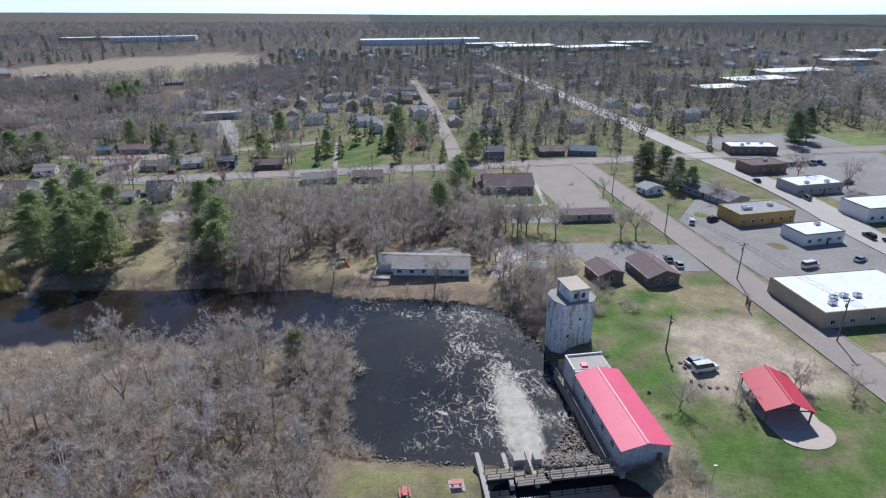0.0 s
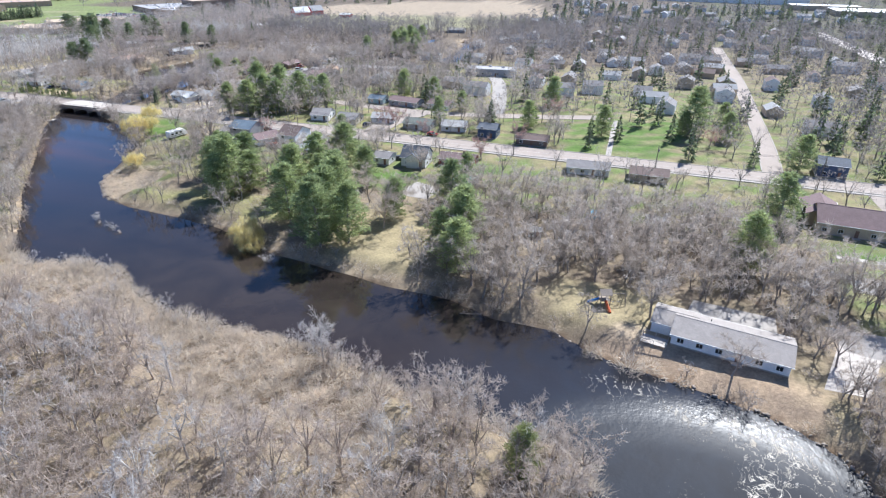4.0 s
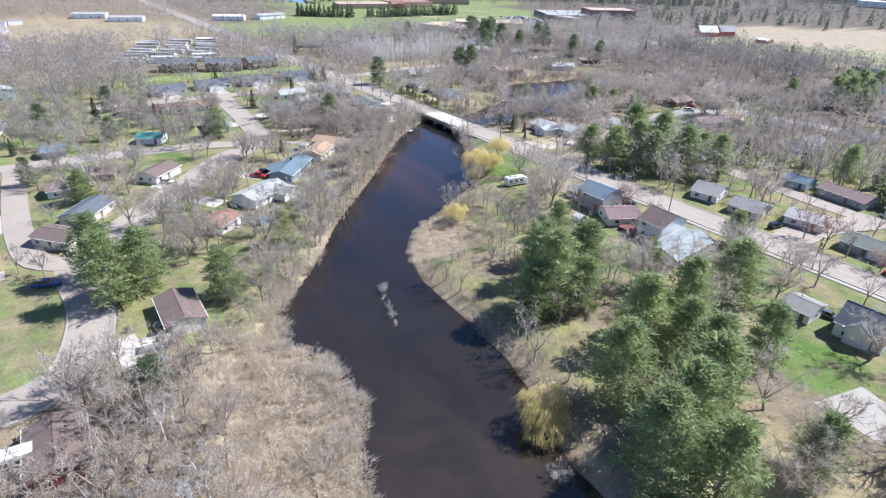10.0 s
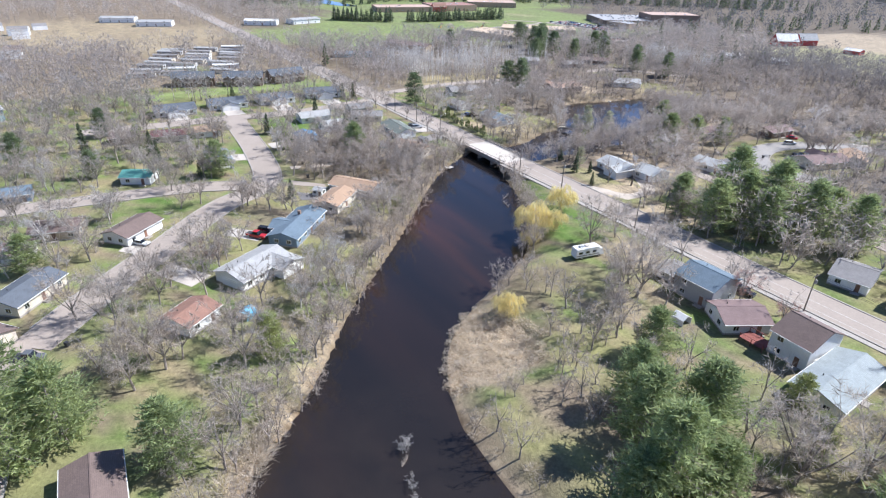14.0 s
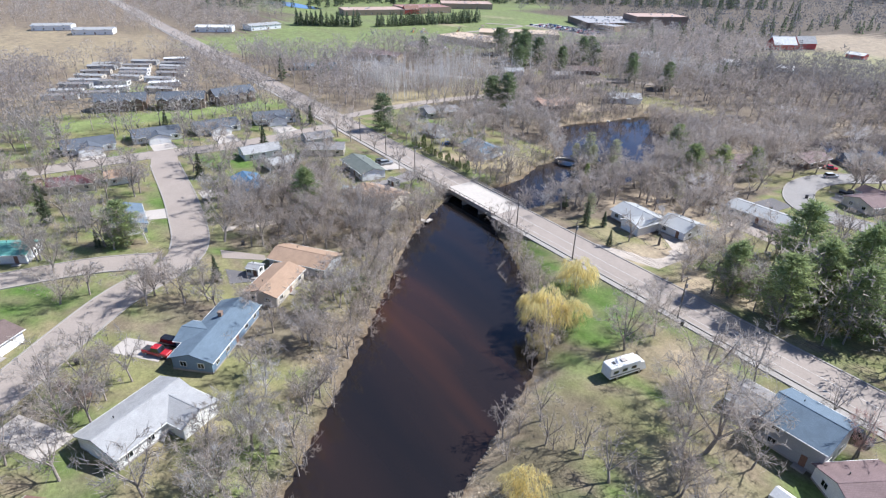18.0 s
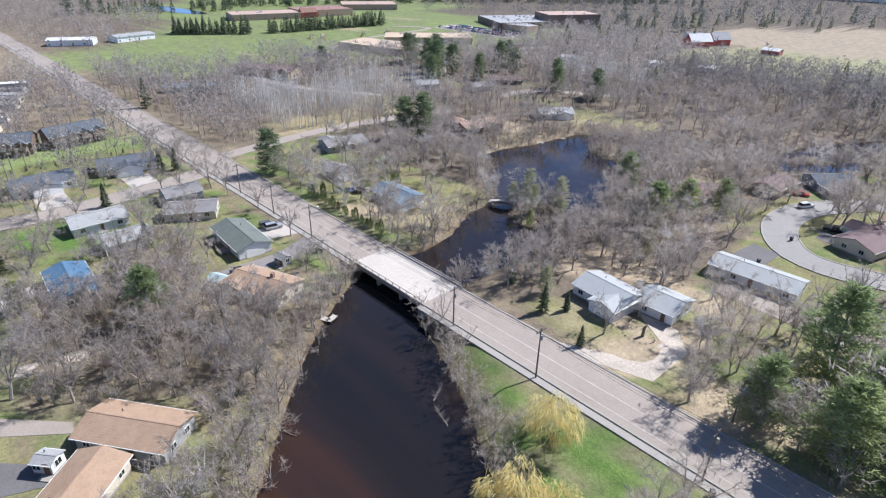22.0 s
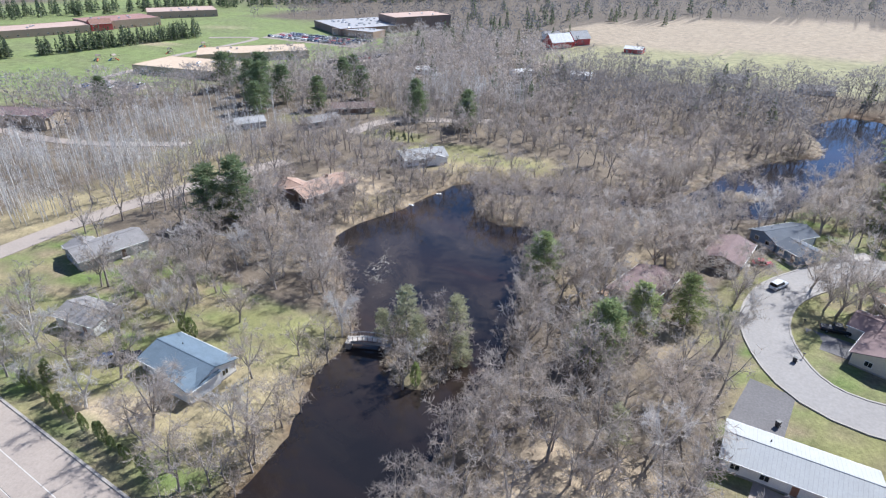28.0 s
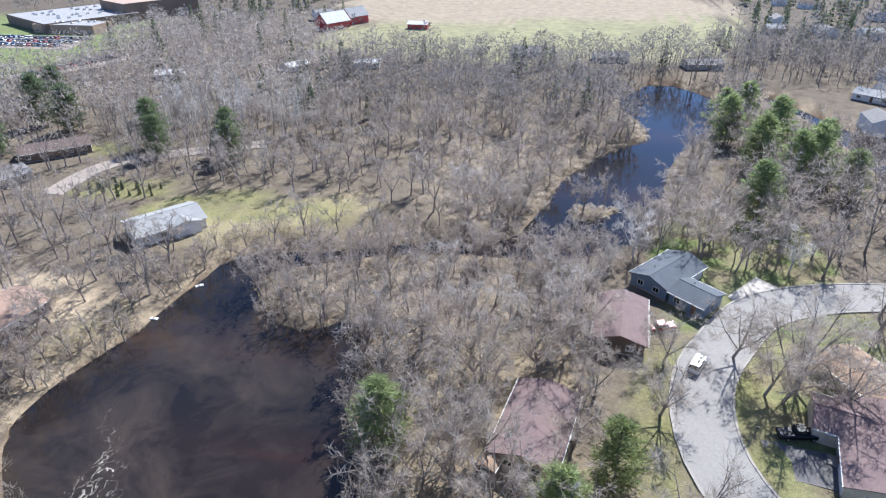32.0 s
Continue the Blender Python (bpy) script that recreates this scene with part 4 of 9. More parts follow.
def pine(seed, h, spread, branches=46, clumps=5, blades=9, size=0.75, low=0.22, ragged=0.35):
    """Level boughs in loose whorls, each feathered with needle sprays that point outwards."""
    rng = random.Random(seed)
    t, c = Geo(), Geo()
    t.tube(Vector((0, 0, -0.3)), Vector((0, 0, h * 0.5)), h * 0.017, h * 0.012, 6)
    t.tube(Vector((0, 0, h * 0.5)), Vector((0, 0, h * 0.97)), h * 0.012, h * 0.002, 5)
    whorl = 5
    for i in range(branches):
        ring = (i // whorl + 0.25 * rng.random()) * whorl / branches
        u = min(0.985, ring + 0.02 * rng.random())
        z = h * (low + (0.99 - low) * u)
        a = i * 2.4 + rng.uniform(-0.5, 0.5)
        ln = spread * (1 - u) ** 0.62 * (1 - ragged * rng.random()) * min(1.0, 0.55 + u * 2.2) + 0.25
        out = Vector((math.cos(a), math.sin(a), rng.uniform(-0.05, 0.12) + 0.3 * u))
        p0 = Vector((0, 0, z))
        p1 = p0 + out * ln
        t.tube(p0, p1, h * 0.004 * (1.2 - u), h * 0.001, 3)
        side = Vector((-out.y, out.x, 0))
        for k in range(clumps):
            f = 0.22 + 0.8 * (k + rng.random()) / clumps
            q = p0.lerp(p1, f) + side * rng.uniform(-0.34, 0.34) * ln * (1.1 - 0.6 * f) + Vector((0, 0, rng.uniform(-0.15, 0.2) * size))
            for n in range(blades):
                d = unit(rng, 0.2) * 0.85 + out * 0.75
                d.z = d.z * 0.5 + 0.1
                o = unit(rng) * size * 0.62
                o.z *= 0.32
                twig(c, rng, q + o, d, size * rng.uniform(0.45, 0.95), size * 0.085, 0)
    return t, c


def spruce(seed, h, spread, rings=16, blades=26, wide=0.0):
    rng = random.Random(seed)
    t, c = Geo(), Geo()
    t.tube(Vector((0, 0, -0.3)), Vector((0, 0, h * 0.9)), h * 0.014, h * 0.003, 5)
    for i in range(rings):
        u = (i + 0.5) / rings
        z, r = h * (0.06 + 0.93 * u), spread * (1 - u) ** 0.85 + 0.08
        for k in range(blades):
            a = 6.283 * (k + rng.random()) / blades
            d = Vector((math.cos(a), math.sin(a), rng.uniform(-0.45, 0.15)))
            rr = r * rng.uniform(0.25, 0.95)
            twig(c, rng, Vector((d.x * rr * 0.5, d.y * rr * 0.5, z + rng.uniform(-0.3, 0.5))), d, rr * 0.75 + 0.2, 0.16 + spread * 0.05 + wide, 0)
    return t, c


def willow(seed, h, spread):
    """Forked limbs under a dome of hanging yellow strands."""
    rng = random.Random(seed)
    t, c = bare_tree(seed, h * 0.95, spread, limbs=6, subs=4, fine=2, twigs=3, width=0.04, lean=0.5, fork=0.25)
    for i in range(150):
        a, u = rng.uniform(0, 6.283), math.sqrt(rng.random())
        lump = 0.82 + 0.18 * math.sin(a * 3 + seed) * math.sin(u * 7 + a)
        top = Vector((math.cos(a) * spread * u * lump, math.sin(a) * spread * u * lump, h * (0.52 + 0.46 * math.sqrt(1 - u * u)) * lump))
        for k in range(11):
            q = top + unit(rng) * 0.55
            out = Vector((math.cos(a) * 0.35, math.sin(a) * 0.35, -1.0)) + unit(rng) * 0.45
            twig(c, rng, q, out, h * rng.uniform(0.14, 0.32), 0.045, 0)
    return t, c


def column_cedar(seed, h, r):
    rng = random.Random(seed)
    t, c = Geo(), Geo()
    t.tube(Vector((0, 0, -0.2)), Vector((0, 0, h * 0.8)), 0.07, 0.02, 5)
    for i in range(420):
        u = rng.random() ** 0.9
        a = rng.uniform(0, 6.283)
        rr = r * math.sin(3.0 * (0.12 + 0.88 * u) ** 0.8) ** 0.7 * rng.uniform(0.55, 1.0)
        p = Vector((math.cos(a) * rr, math.sin(a) * rr, 0.1 + u * h * 0.9))
        twig(c, rng, p, Vector((math.cos(a) * 0.5, math.sin(a) * 0.5, 1.2)), h * 0.11, 0.09, 0)
    return t, c


def bush(seed, h, r, n, width, slot=0):
    rng = random.Random(seed)
    g = Geo()
    for i in range(n):
        a, u = rng.uniform(0, 6.283), math.sqrt(rng.random())
        p = Vector((math.cos(a) * r * u * 0.8, math.sin(a) * r * u * 0.8, h * rng.uniform(0, 0.65) * (1 - u * 0.5)))
        d = Vector((math.cos(a) * u, math.sin(a) * u, 0.7)) + unit(rng) * 0.6
        twig(g, rng, p, d, h * rng.uniform(0.25, 0.5), width, slot)
    return g


def mound(seed, h, r, n, width):
    """A rounded, matted hummock of dry stems lying outwards."""
    rng = random.Random(seed)
    g = Geo()
    for i in range(n):
        a, u = rng.uniform(0, 6.283), math.sqrt(rng.random())
        lump = 0.85 + 0.25 * math.sin(3 * a + seed) * u
        z = h * math.sqrt(max(0.0, 1 - u * u)) * lump
        p = Vector((math.cos(a) * r * u * lump, math.sin(a) * r * u * lump, z * rng.uniform(0.75, 1.0)))
        d = Vector((math.cos(a) * u, math.sin(a) * u, 0.55)) + unit(rng) * 0.75
        twig(g, rng, p, d, rng.uniform(0.3, 0.75), width, 0)
    return g


PROTO = {}


def proto(kind, t, c, bark, leaf):
    PROTO.setdefault(kind, []).append((t.mesh("trunk", [bark]), c.mesh("crown", [leaf])))


for s in range(4):
    proto("bare", *bare_tree(s, 13.0, 5.0, limbs=5, subs=6, fine=5, twigs=10, width=0.034, lean=0.6), M_BARK, M_TWIG)
for s in range(3):
    proto("wide", *bare_tree(20 + s, 14.5, 7.6, limbs=5, subs=7, fine=5, twigs=12, width=0.03, fork=0.22, lean=0.8), M_BARK, M_TWIG)
for s in range(3):
    proto("silver", *bare_tree(30 + s, 11.5, 4.2, limbs=5, fine=5, twigs=13, width=0.03, lean=0.5), M_BARK_W, M_TWIG_S)
for s in range(2):
    proto("red", *bare_tree(40 + s, 10.5, 4.8, limbs=5, subs=5, fine=5, twigs=12, width=0.035, lean=0.4), M_BARK, M_TWIG_R)
for s in range(3):
    proto("willow", *willow(50 + s, 8.5, 5.0), M_BARK, M_WILLOW)
for s in range(4):
    proto("pine", *pine(60 + s, 16.0, 8.2, 72, 6, 12, 1.4, low=0.1, ragged=0.45), M_BARK, M_PINE)
for t, c in [pine(60 + s, 16.0, 6.8, 65, 5, 11, 1.5, low=0.1, ragged=0.42) for s in range(2)]:
    proto("fir", t, c, M_BARK, M_FIR)
for s in range(3):
    proto("young", *pine(70 + s, 11.0, 4.6, 55, 6, 11, 1.0, low=0.06), M_BARK, M_PINE_Y)
for s in range(2):
    proto("larch", *pine(75 + s, 11.5, 3.9, 44, 6, 9, 0.95, low=0.12), M_BARK, M_LARCH)
for s in range(2):
    proto("spruce", *spruce(80 + s, 10.0, 2.3), M_BARK, M_SPRUCE)
for s in range(2):
    proto("cedar", *column_cedar(90 + s, 4.2, 0.8), M_BARK, M_CEDAR)
TREE_TEXT = {"bare": ("tall bare deciduous tree with grey-brown twigs", "tree"), "wide": ("broad bare oak with dark spreading limbs", "tree"), "silver": ("bare tree with pale silvery bark and twigs", "tree"),
             "red": ("bare maple with reddish budding twigs", "tree"), "willow": ("willow with drooping yellow twigs", "tree"), "pine": ("tall green pine with ragged layered boughs", "tree"),
             "fir": ("dark green pine with broad layered boughs", "tree"), "young": ("bright green young pine, bushy to the ground", "tree"), "larch": ("slender soft conifer with olive-green needles", "tree"), "spruce": ("dark green pointed spruce", "tree"), "cedar": ("narrow columnar green cedar", "tree")}
TREE_NAME = {"bare": "bare_tree", "wide": "bare_oak", "silver": "silver_tree", "red": "red_maple", "willow": "willow", "pine": "pine_tree", "fir": "dark_pine", "young": "young_pine", "larch": "larch", "spruce": "spruce", "cedar": "columnar_cedar"}
TRNG = random.Random(5)


def tree(kind, x, y, scale=1.0, group="", label=""):
    p = TRNG.choice(PROTO[kind])
    text, cat = TREE_TEXT[kind]
    e = thing(TREE_NAME[kind], pose(x, y, gz(x, y) - 0.1, TRNG.uniform(-3, 3), TRNG.uniform(-3, 3), TRNG.uniform(0, 360)) @ Matrix.Diagonal((scale, scale, scale * TRNG.uniform(0.9, 1.12), 1)), label or text, cat, group)
    for n, me in zip(("trunk", "crown"), p):
        o = new(n, me)
        o.parent = e
    return e


def stand(name, protos, mats, places, label, category, rng, s0=0.8, s1=1.25, lift=-0.15):
    """Many plants joined into one object that nobody could count."""
    places = np.asarray(places)
    if len(places) == 0:
        return None
    zs = height(places[:, 0], places[:, 1]) + lift
    V, off = [], 0
    arrs = []
    for g in protos:
        nv = np.array(g.v)
        arrs.append((nv, g.f, np.array(g.m)))
    loops, starts, totals, mats_i = [], [], [], []
    pre = []
    for nv, fs, ms in arrs:
        pre.append((nv, np.concatenate([np.array(q) for q in fs]), np.array([len(q) for q in fs]), ms))
    for k, (x, y) in enumerate(places):
        nv, lp, tt, ms = pre[rng.randrange(len(pre))]
        a, s = rng.uniform(0, 6.283), rng.uniform(s0, s1)
        c, w = math.cos(a) * s, math.sin(a) * s
        V.append(np.stack([nv[:, 0] * c - nv[:, 1] * w + x, nv[:, 0] * w + nv[:, 1] * c + y, nv[:, 2] * s * rng.uniform(0.85, 1.15) + zs[k]], 1))
        loops.append(lp + off)
        totals.append(tt)
        mats_i.append(ms)
        off += len(nv)
    V, L, T, MI = (np.concatenate(q) for q in (V, loops, totals, mats_i))
    me = bpy.data.meshes.new(name)
    me.vertices.add(len(V))
    me.vertices.foreach_set("co", V.astype(np.float32).ravel())
    me.loops.add(len(L))
    me.loops.foreach_set("vertex_index", L.astype(np.int32))
    me.polygons.add(len(T))
    me.polygons.foreach_set("loop_start", (np.cumsum(T) - T).astype(np.int32))
    me.polygons.foreach_set("loop_total", T.astype(np.int32))
    for m in mats:
        me.materials.append(m)
    me.polygons.foreach_set("material_index", MI.astype(np.int32))
    me.update(calc_edges=True)
    return tagged(new(name, me), label, category, kind="stuff")


FOOT = []           # (x, y, r) kept clear of trees


def clear_of(x, y, margin=0.0):
    """Which of the places are free of water, streets, paved ground and houses."""
    x, y = np.asarray(x, float), np.asarray(y, float)
    ok = (water_depth(x, y) < -0.6 - margin) & (sdf(MILLPOND, x, y) < -2)
    for line, h in ROADS:
        step = max(1, int(len(line) / 120))
        pts = line[::step]
        gap = np.linalg.norm(pts[min(1, len(pts) - 1)] - pts[0]) / 2
        d = np.full(x.shape, 1e9)
        for i in range(len(pts) - 1):
            (ax, ay), (bx, by) = pts[i], pts[i + 1]
            ex, ey = bx - ax, by - ay
            t = np.clip(((x - ax) * ex + (y - ay) * ey) / (ex * ex + ey * ey + 1e-9), 0, 1)
            d = np.minimum(d, np.hypot(x - ax - t * ex, y - ay - t * ey))
        ok &= d > h + margin
    for poly in PAVED:
        ok &= sdf(np.array(poly), x, y) < -0.5
    for fx, fy, r in FOOT:
        ok &= np.hypot(x - fx, y - fy) > r + margin
    return ok


def scatter(x0, x1, y0, y1, gap, seed, keep=None, margin=0.5):
    """Jittered grid of places in a field of the plan."""
    r = np.random.RandomState(seed)
    X, Y = np.meshgrid(np.arange(x0, x1, gap), np.arange(y0, y1, gap))
    X, Y = X.ravel() + r.uniform(-0.48, 0.48, X.size) * gap, Y.ravel() + r.uniform(-0.48, 0.48, X.size) * gap
    ok = np.ones(X.shape, bool) if keep is None else keep(X, Y, r.uniform(0, 1, X.size))
    X, Y = X[ok], Y[ok]
    ok = clear_of(X, Y, margin)
    return np.stack([X[ok], Y[ok]], 1)

# ---- houses ----
def shared(name, bm, material):
    me = bpy.data.meshes.new(name)
    bm.to_mesh(me)
    bm.free()
    me.materials.append(material)
    return me


def frame_bars(w, h, t, d):
    return boxes((-w / 2, w / 2, -d, d, -h / 2, -h / 2 + t), (-w / 2, w / 2, -d, d, h / 2 - t, h / 2), (-w / 2, -w / 2 + t, -d, d, -h / 2 + t, h / 2 - t), (w / 2 - t, w / 2, -d, d, -h / 2 + t, h / 2 - t), (-t / 3, t / 3, -d, d, -h / 2 + t, h / 2 - t))


ME_WIN = shared("window", frame_bars(1.3, 1.15, 0.09, 0.06), M_WHITE)
ME_PANE = shared("pane", boxes((-0.58, 0.58, -0.02, 0.02, -0.5, 0.5)), glass())
ME_DOOR = shared("door", boxes((-0.45, 0.45, -0.04, 0.04, 0, 2.02), (-0.3, 0.3, -0.055, 0.055, 1.15, 1.8), bevel=0.01), mat("door_paint", (0.30, 0.18, 0.13), 0.5, rand=0.6))
ME_GARAGE = shared("garage_door", boxes(*[(-2.3, 2.3, -0.04, 0.04, k * 0.52, k * 0.52 + 0.5) for k in range(4)], bevel=0.02), mat("garage_paint", (0.80, 0.79, 0.76), 0.5, var=0.05))
ME_CHIM = shared("chimney", boxes((-0.35, 0.35, -0.35, 0.35, -1.2, 0.9), (-0.42, 0.42, -0.42, 0.42, 0.9, 1.0)), M_BRICK)
ME_VENT = shared("roof_vent", tube(bmesh.new(), (0, 0, -0.2), (0, 0, 0.45), 0.09, 0.09, 6), M_DARK)
ME_STEP = shared("doorstep", boxes((-0.9, 0.9, -0.6, 0.6, -0.3, 0.22)), M_CONC)


def child(name, me, parent, m, label=""):
    o = new(name, me)
    o.parent = parent
    o.matrix_basis = m
    if label:
        o["label"] = label
    return o


def gable(house, L, W, eave, pitch, over, wall_m, roof_m, x=0.0, y=0.0, turn=0.0, base=0.0):
    """Walls with gable ends and two roof slabs; returns the ridge height."""
    m = pose(x, y, 0, 0, 0, turn)
    rise = W / 2 * pitch
    l, w = L / 2, W / 2
    v = [(sx * l, sy * w, z) for z in (-0.4 + base, eave) for sx, sy in ((-1, -1), (1, -1), (1, 1), (-1, 1))] + [(-l, 0, eave + rise - 0.05), (l, 0, eave + rise - 0.05)]
    f = [(0, 1, 5, 4), (1, 2, 6, 9, 5), (2, 3, 7, 6), (3, 0, 4, 8, 7), (4, 5, 9, 8), (6, 7, 8, 9)]
    o = obj("wall", v, f, wall_m, house)
    o.matrix_basis = m
    k = over / w
    lo = eave - rise * k
    for s in (-1, 1):
        a, b, t = l + over * 0.8, s * (w + over), 0.16
        v = [(-a, 0, eave + rise), (a, 0, eave + rise), (a, b, lo), (-a, b, lo)]
        v += [(p, q, z + t) for p, q, z in v]
        f = [(4, 5, 6, 7), (3, 2, 1, 0), (0, 1, 5, 4), (1, 2, 6, 5), (2, 3, 7, 6), (3, 0, 4, 7)]
        if s > 0:
            f = [q[::-1] for q in f]
        o = obj("roof_slope", v, f, roof_m, house)
        o.matrix_basis = m
        g = obj("gutter", *box_vf(-a, a, min(b, b + s * 0.1), max(b, b + s * 0.1), lo - 0.02, lo + 0.14), M_WHITE, house)
        g.matrix_basis = m
    o = obj("ridge_cap", *box_vf(-l - over * 0.8, l + over * 0.8, -0.12, 0.12, eave + rise + 0.10, eave + rise + 0.19), roof_m, house)
    o.matrix_basis = m
    return eave + rise


def box_vf(x0, x1, y0, y1, z0, z1):
    v = [(x, y, z) for z in (z0, z1) for x, y in ((x0, y0), (x1, y0), (x1, y1), (x0, y1))]
    return v, [(3, 2, 1, 0), (4, 5, 6, 7), (0, 1, 5, 4), (1, 2, 6, 5), (2, 3, 7, 6), (3, 0, 4, 7)]


HRNG = random.Random(17)
WALLS = {"white": (0.80, 0.79, 0.77), "cream": (0.64, 0.57, 0.47), "blue": (0.18, 0.25, 0.33), "grey": (0.38, 0.38, 0.38), "tan": (0.46, 0.37, 0.27), "brown": (0.20, 0.14, 0.105), "barn": (0.52, 0.085, 0.075), "red": (0.26, 0.065, 0.055), "green": (0.23, 0.30, 0.25), "aqua": (0.36, 0.49, 0.50), "navy": (0.06, 0.09, 0.15)}
ROOFS = {"warm": (0.36, 0.325, 0.30), "grey": (0.27, 0.255, 0.25), "whitemetal": (0.74, 0.73, 0.72), "dark": (0.125, 0.14, 0.165), "brown": (0.185, 0.135, 0.12), "tan": (0.42, 0.285, 0.195), "blue": (0.15, 0.20, 0.25), "maroon": (0.16, 0.07, 0.075), "pale": (0.40, 0.395, 0.39), "green": (0.17, 0.19, 0.17), "purple": (0.235, 0.165, 0.16), "rust": (0.30, 0.17, 0.13), "terracotta": (0.43, 0.29, 0.225), "teal": (0.12, 0.33, 0.29), "deepblue": (0.10, 0.19, 0.30), "aqua": (0.33, 0.365, 0.375)}


def house(x, y, yaw, L, W, roof="grey", wall="white", label="", eave=2.6, pitch=0.31, over=0.5, garage="", chimney=False, wing=None, far=False, kind="house"):
    """A gabled house. garage: side of the garage door (s, n, e, w); wing: x, y, L, W, turn of a second gable."""
    e = thing(kind, pose(x, y, GZ, 0, 0, yaw), label or "%s house with a %s shingle roof" % (wall, roof), "house")
    rm = siding("ribbed_metal_roof", (0.38, 0.385, 0.385), True, 0.55, 0.0, 0.7, 0.3) if roof == "ribbed" else shingle("shingles_" + roof, ROOFS[roof])
    wm = siding("siding_" + wall, WALLS[wall])
    FOOT.append((x, y, max(L, W) * 0.42 + 1.2))
    if L > W * 1.5:
        c, s = math.cos(radians(yaw)), math.sin(radians(yaw))
        for k in (-0.33, 0.33):
            FOOT.append((x + c * L * k, y + s * L * k, W * 0.55 + 1.0))
    top = gable(e, L, W, eave, pitch, over, wm, rm)
    if wing:
        gable(e, wing[2], wing[3], eave - 0.05, pitch, over * 0.8, wm, rm, wing[0], wing[1], wing[4])
    base = boxes((-L / 2 - 0.04, L / 2 + 0.04, -W / 2 - 0.04, W / 2 + 0.04, -0.5, 0.3))
    part("foundation", base, M_CONC, e)
    n = max(2, int(L / 3.4))
    for s in (-1, 1):
        for k in range(n):
            px = (k + 0.5) * L / n - L / 2
            if k == n // 2 and s < 0:
                child("door", ME_DOOR, e, pose(px, s * (W / 2 + 0.03), 0.2))
                child("doorstep", ME_STEP, e, pose(px, s * (W / 2 + 0.6), 0))
                continue
            if garage == ("s" if s < 0 else "n") and k == n - 1:
                child("garage_door", ME_GARAGE, e, pose(L / 2 - 2.8, s * (W / 2 + 0.03), 0.02))
                continue
            if far and k % 2:
                continue
            for z in ((1.45,) if eave < 4 else (1.45, 4.0)):
                w = child("window", ME_WIN, e, pose(px, s * (W / 2 + 0.02), z))
                child("pane", ME_PANE, w, pose(0, s * 0.02, 0))
    for s in (-1, 1):
        if garage == ("w" if s < 0 else "e"):
            child("garage_door", ME_GARAGE, e, pose(s * (L / 2 + 0.03), 0, 0.02, 0, 0, 90))
            continue
        for q in ((-0.22, 0.22) if W > 7 else (0,)):
            w = child("window", ME_WIN, e, pose(s * (L / 2 + 0.02), q * W, 1.45, 0, 0, 90))
            child("pane", ME_PANE, w, pose(0, -s * 0.02, 0))
    if chimney:
        child("chimney", ME_CHIM, e, pose(L * 0.15, W * 0.08, top))
    else:
        child("roof_vent", ME_VENT, e, pose(-L * 0.2, W * 0.2, top - W * 0.2 * pitch + 0.1))
    return e


def flat_block(name, x, y, yaw, L, W, H, wall_m, roof_m, label, units=2, windows=0, band=None, category="building"):
    """A flat-roofed block with a parapet, roof units, a row of windows and doors."""
    e = thing(name, pose(x, y, GZ, 0, 0, yaw), label, category)
    FOOT.append((x, y, max(L, W) * 0.5 + 1.0))
    part("wall", boxes((-L / 2, L / 2, -W / 2, W / 2, -0.4, H - 0.3)), wall_m, e)
    part("roof", boxes((-L / 2 + 0.25, L / 2 - 0.25, -W / 2 + 0.25, W / 2 - 0.25, H - 0.3, H - 0.12)), roof_m, e)
    for q in ((-L / 2, L / 2, -W / 2, -W / 2 + 0.25), (-L / 2, L / 2, W / 2 - 0.25, W / 2), (-L / 2, -L / 2 + 0.25, -W / 2 + 0.25, W / 2 - 0.25), (L / 2 - 0.25, L / 2, -W / 2 + 0.25, W / 2 - 0.25)):
        part("parapet", boxes((*q, H - 0.3, H + 0.05)), band or wall_m, e)
    r = random.Random(int(abs(x * 7 + y)))
    for k in range(units):
        u, v = r.uniform(-0.38, 0.38) * L, r.uniform(-0.35, 0.35) * W
        part("roof_unit", boxes((u - 0.8, u + 0.8, v - 0.6, v + 0.6, H - 0.12, H + 0.75), (u - 0.5, u + 0.5, v - 0.4, v + 0.4, H + 0.75, H + 0.88), bevel=0.04), M_CHROME, e)
    for k in range(windows):
        px = (k + 0.5) * L / windows - L / 2
        for s in (-1, 1):
            w = child("window", ME_WIN, e, pose(px, s * (W / 2 + 0.02), 1.6))
            child("pane", ME_PANE, w, pose(0, s * 0.02, 0))
    child("door", ME_DOOR, e, pose(L * 0.1, -W / 2 - 0.03, 0))
    return e


# ---- vehicles ----
PAINT = {"white": (0.75, 0.75, 0.74), "black": (0.015, 0.015, 0.018), "red": (0.42, 0.02, 0.025), "silver": (0.45, 0.46, 0.47), "blue": (0.03, 0.09, 0.24), "grey": (0.16, 0.165, 0.17)}
ME_TYRE = shared("tyre", tube(bmesh.new(), (0, -0.11, 0), (0, 0.11, 0), 0.33, 0.33, 12), M_RUBBER)
ME_RIM = shared("rim", tube(bmesh.new(), (0, -0.125, 0), (0, 0.125, 0), 0.19, 0.19, 8), M_CHROME)
CARS = {}


def loft(bm, lower, upper):
    a, b = [bm.verts.new(p) for p in lower], [bm.verts.new(p) for p in upper]
    n = len(a)
    bm.faces.new(b)
    for i in range(n):
        j = (i + 1) % n
        bm.faces.new((a[i], a[j], b[j], b[i]))
    bmesh.ops.recalc_face_normals(bm, faces=bm.faces)
    return bm


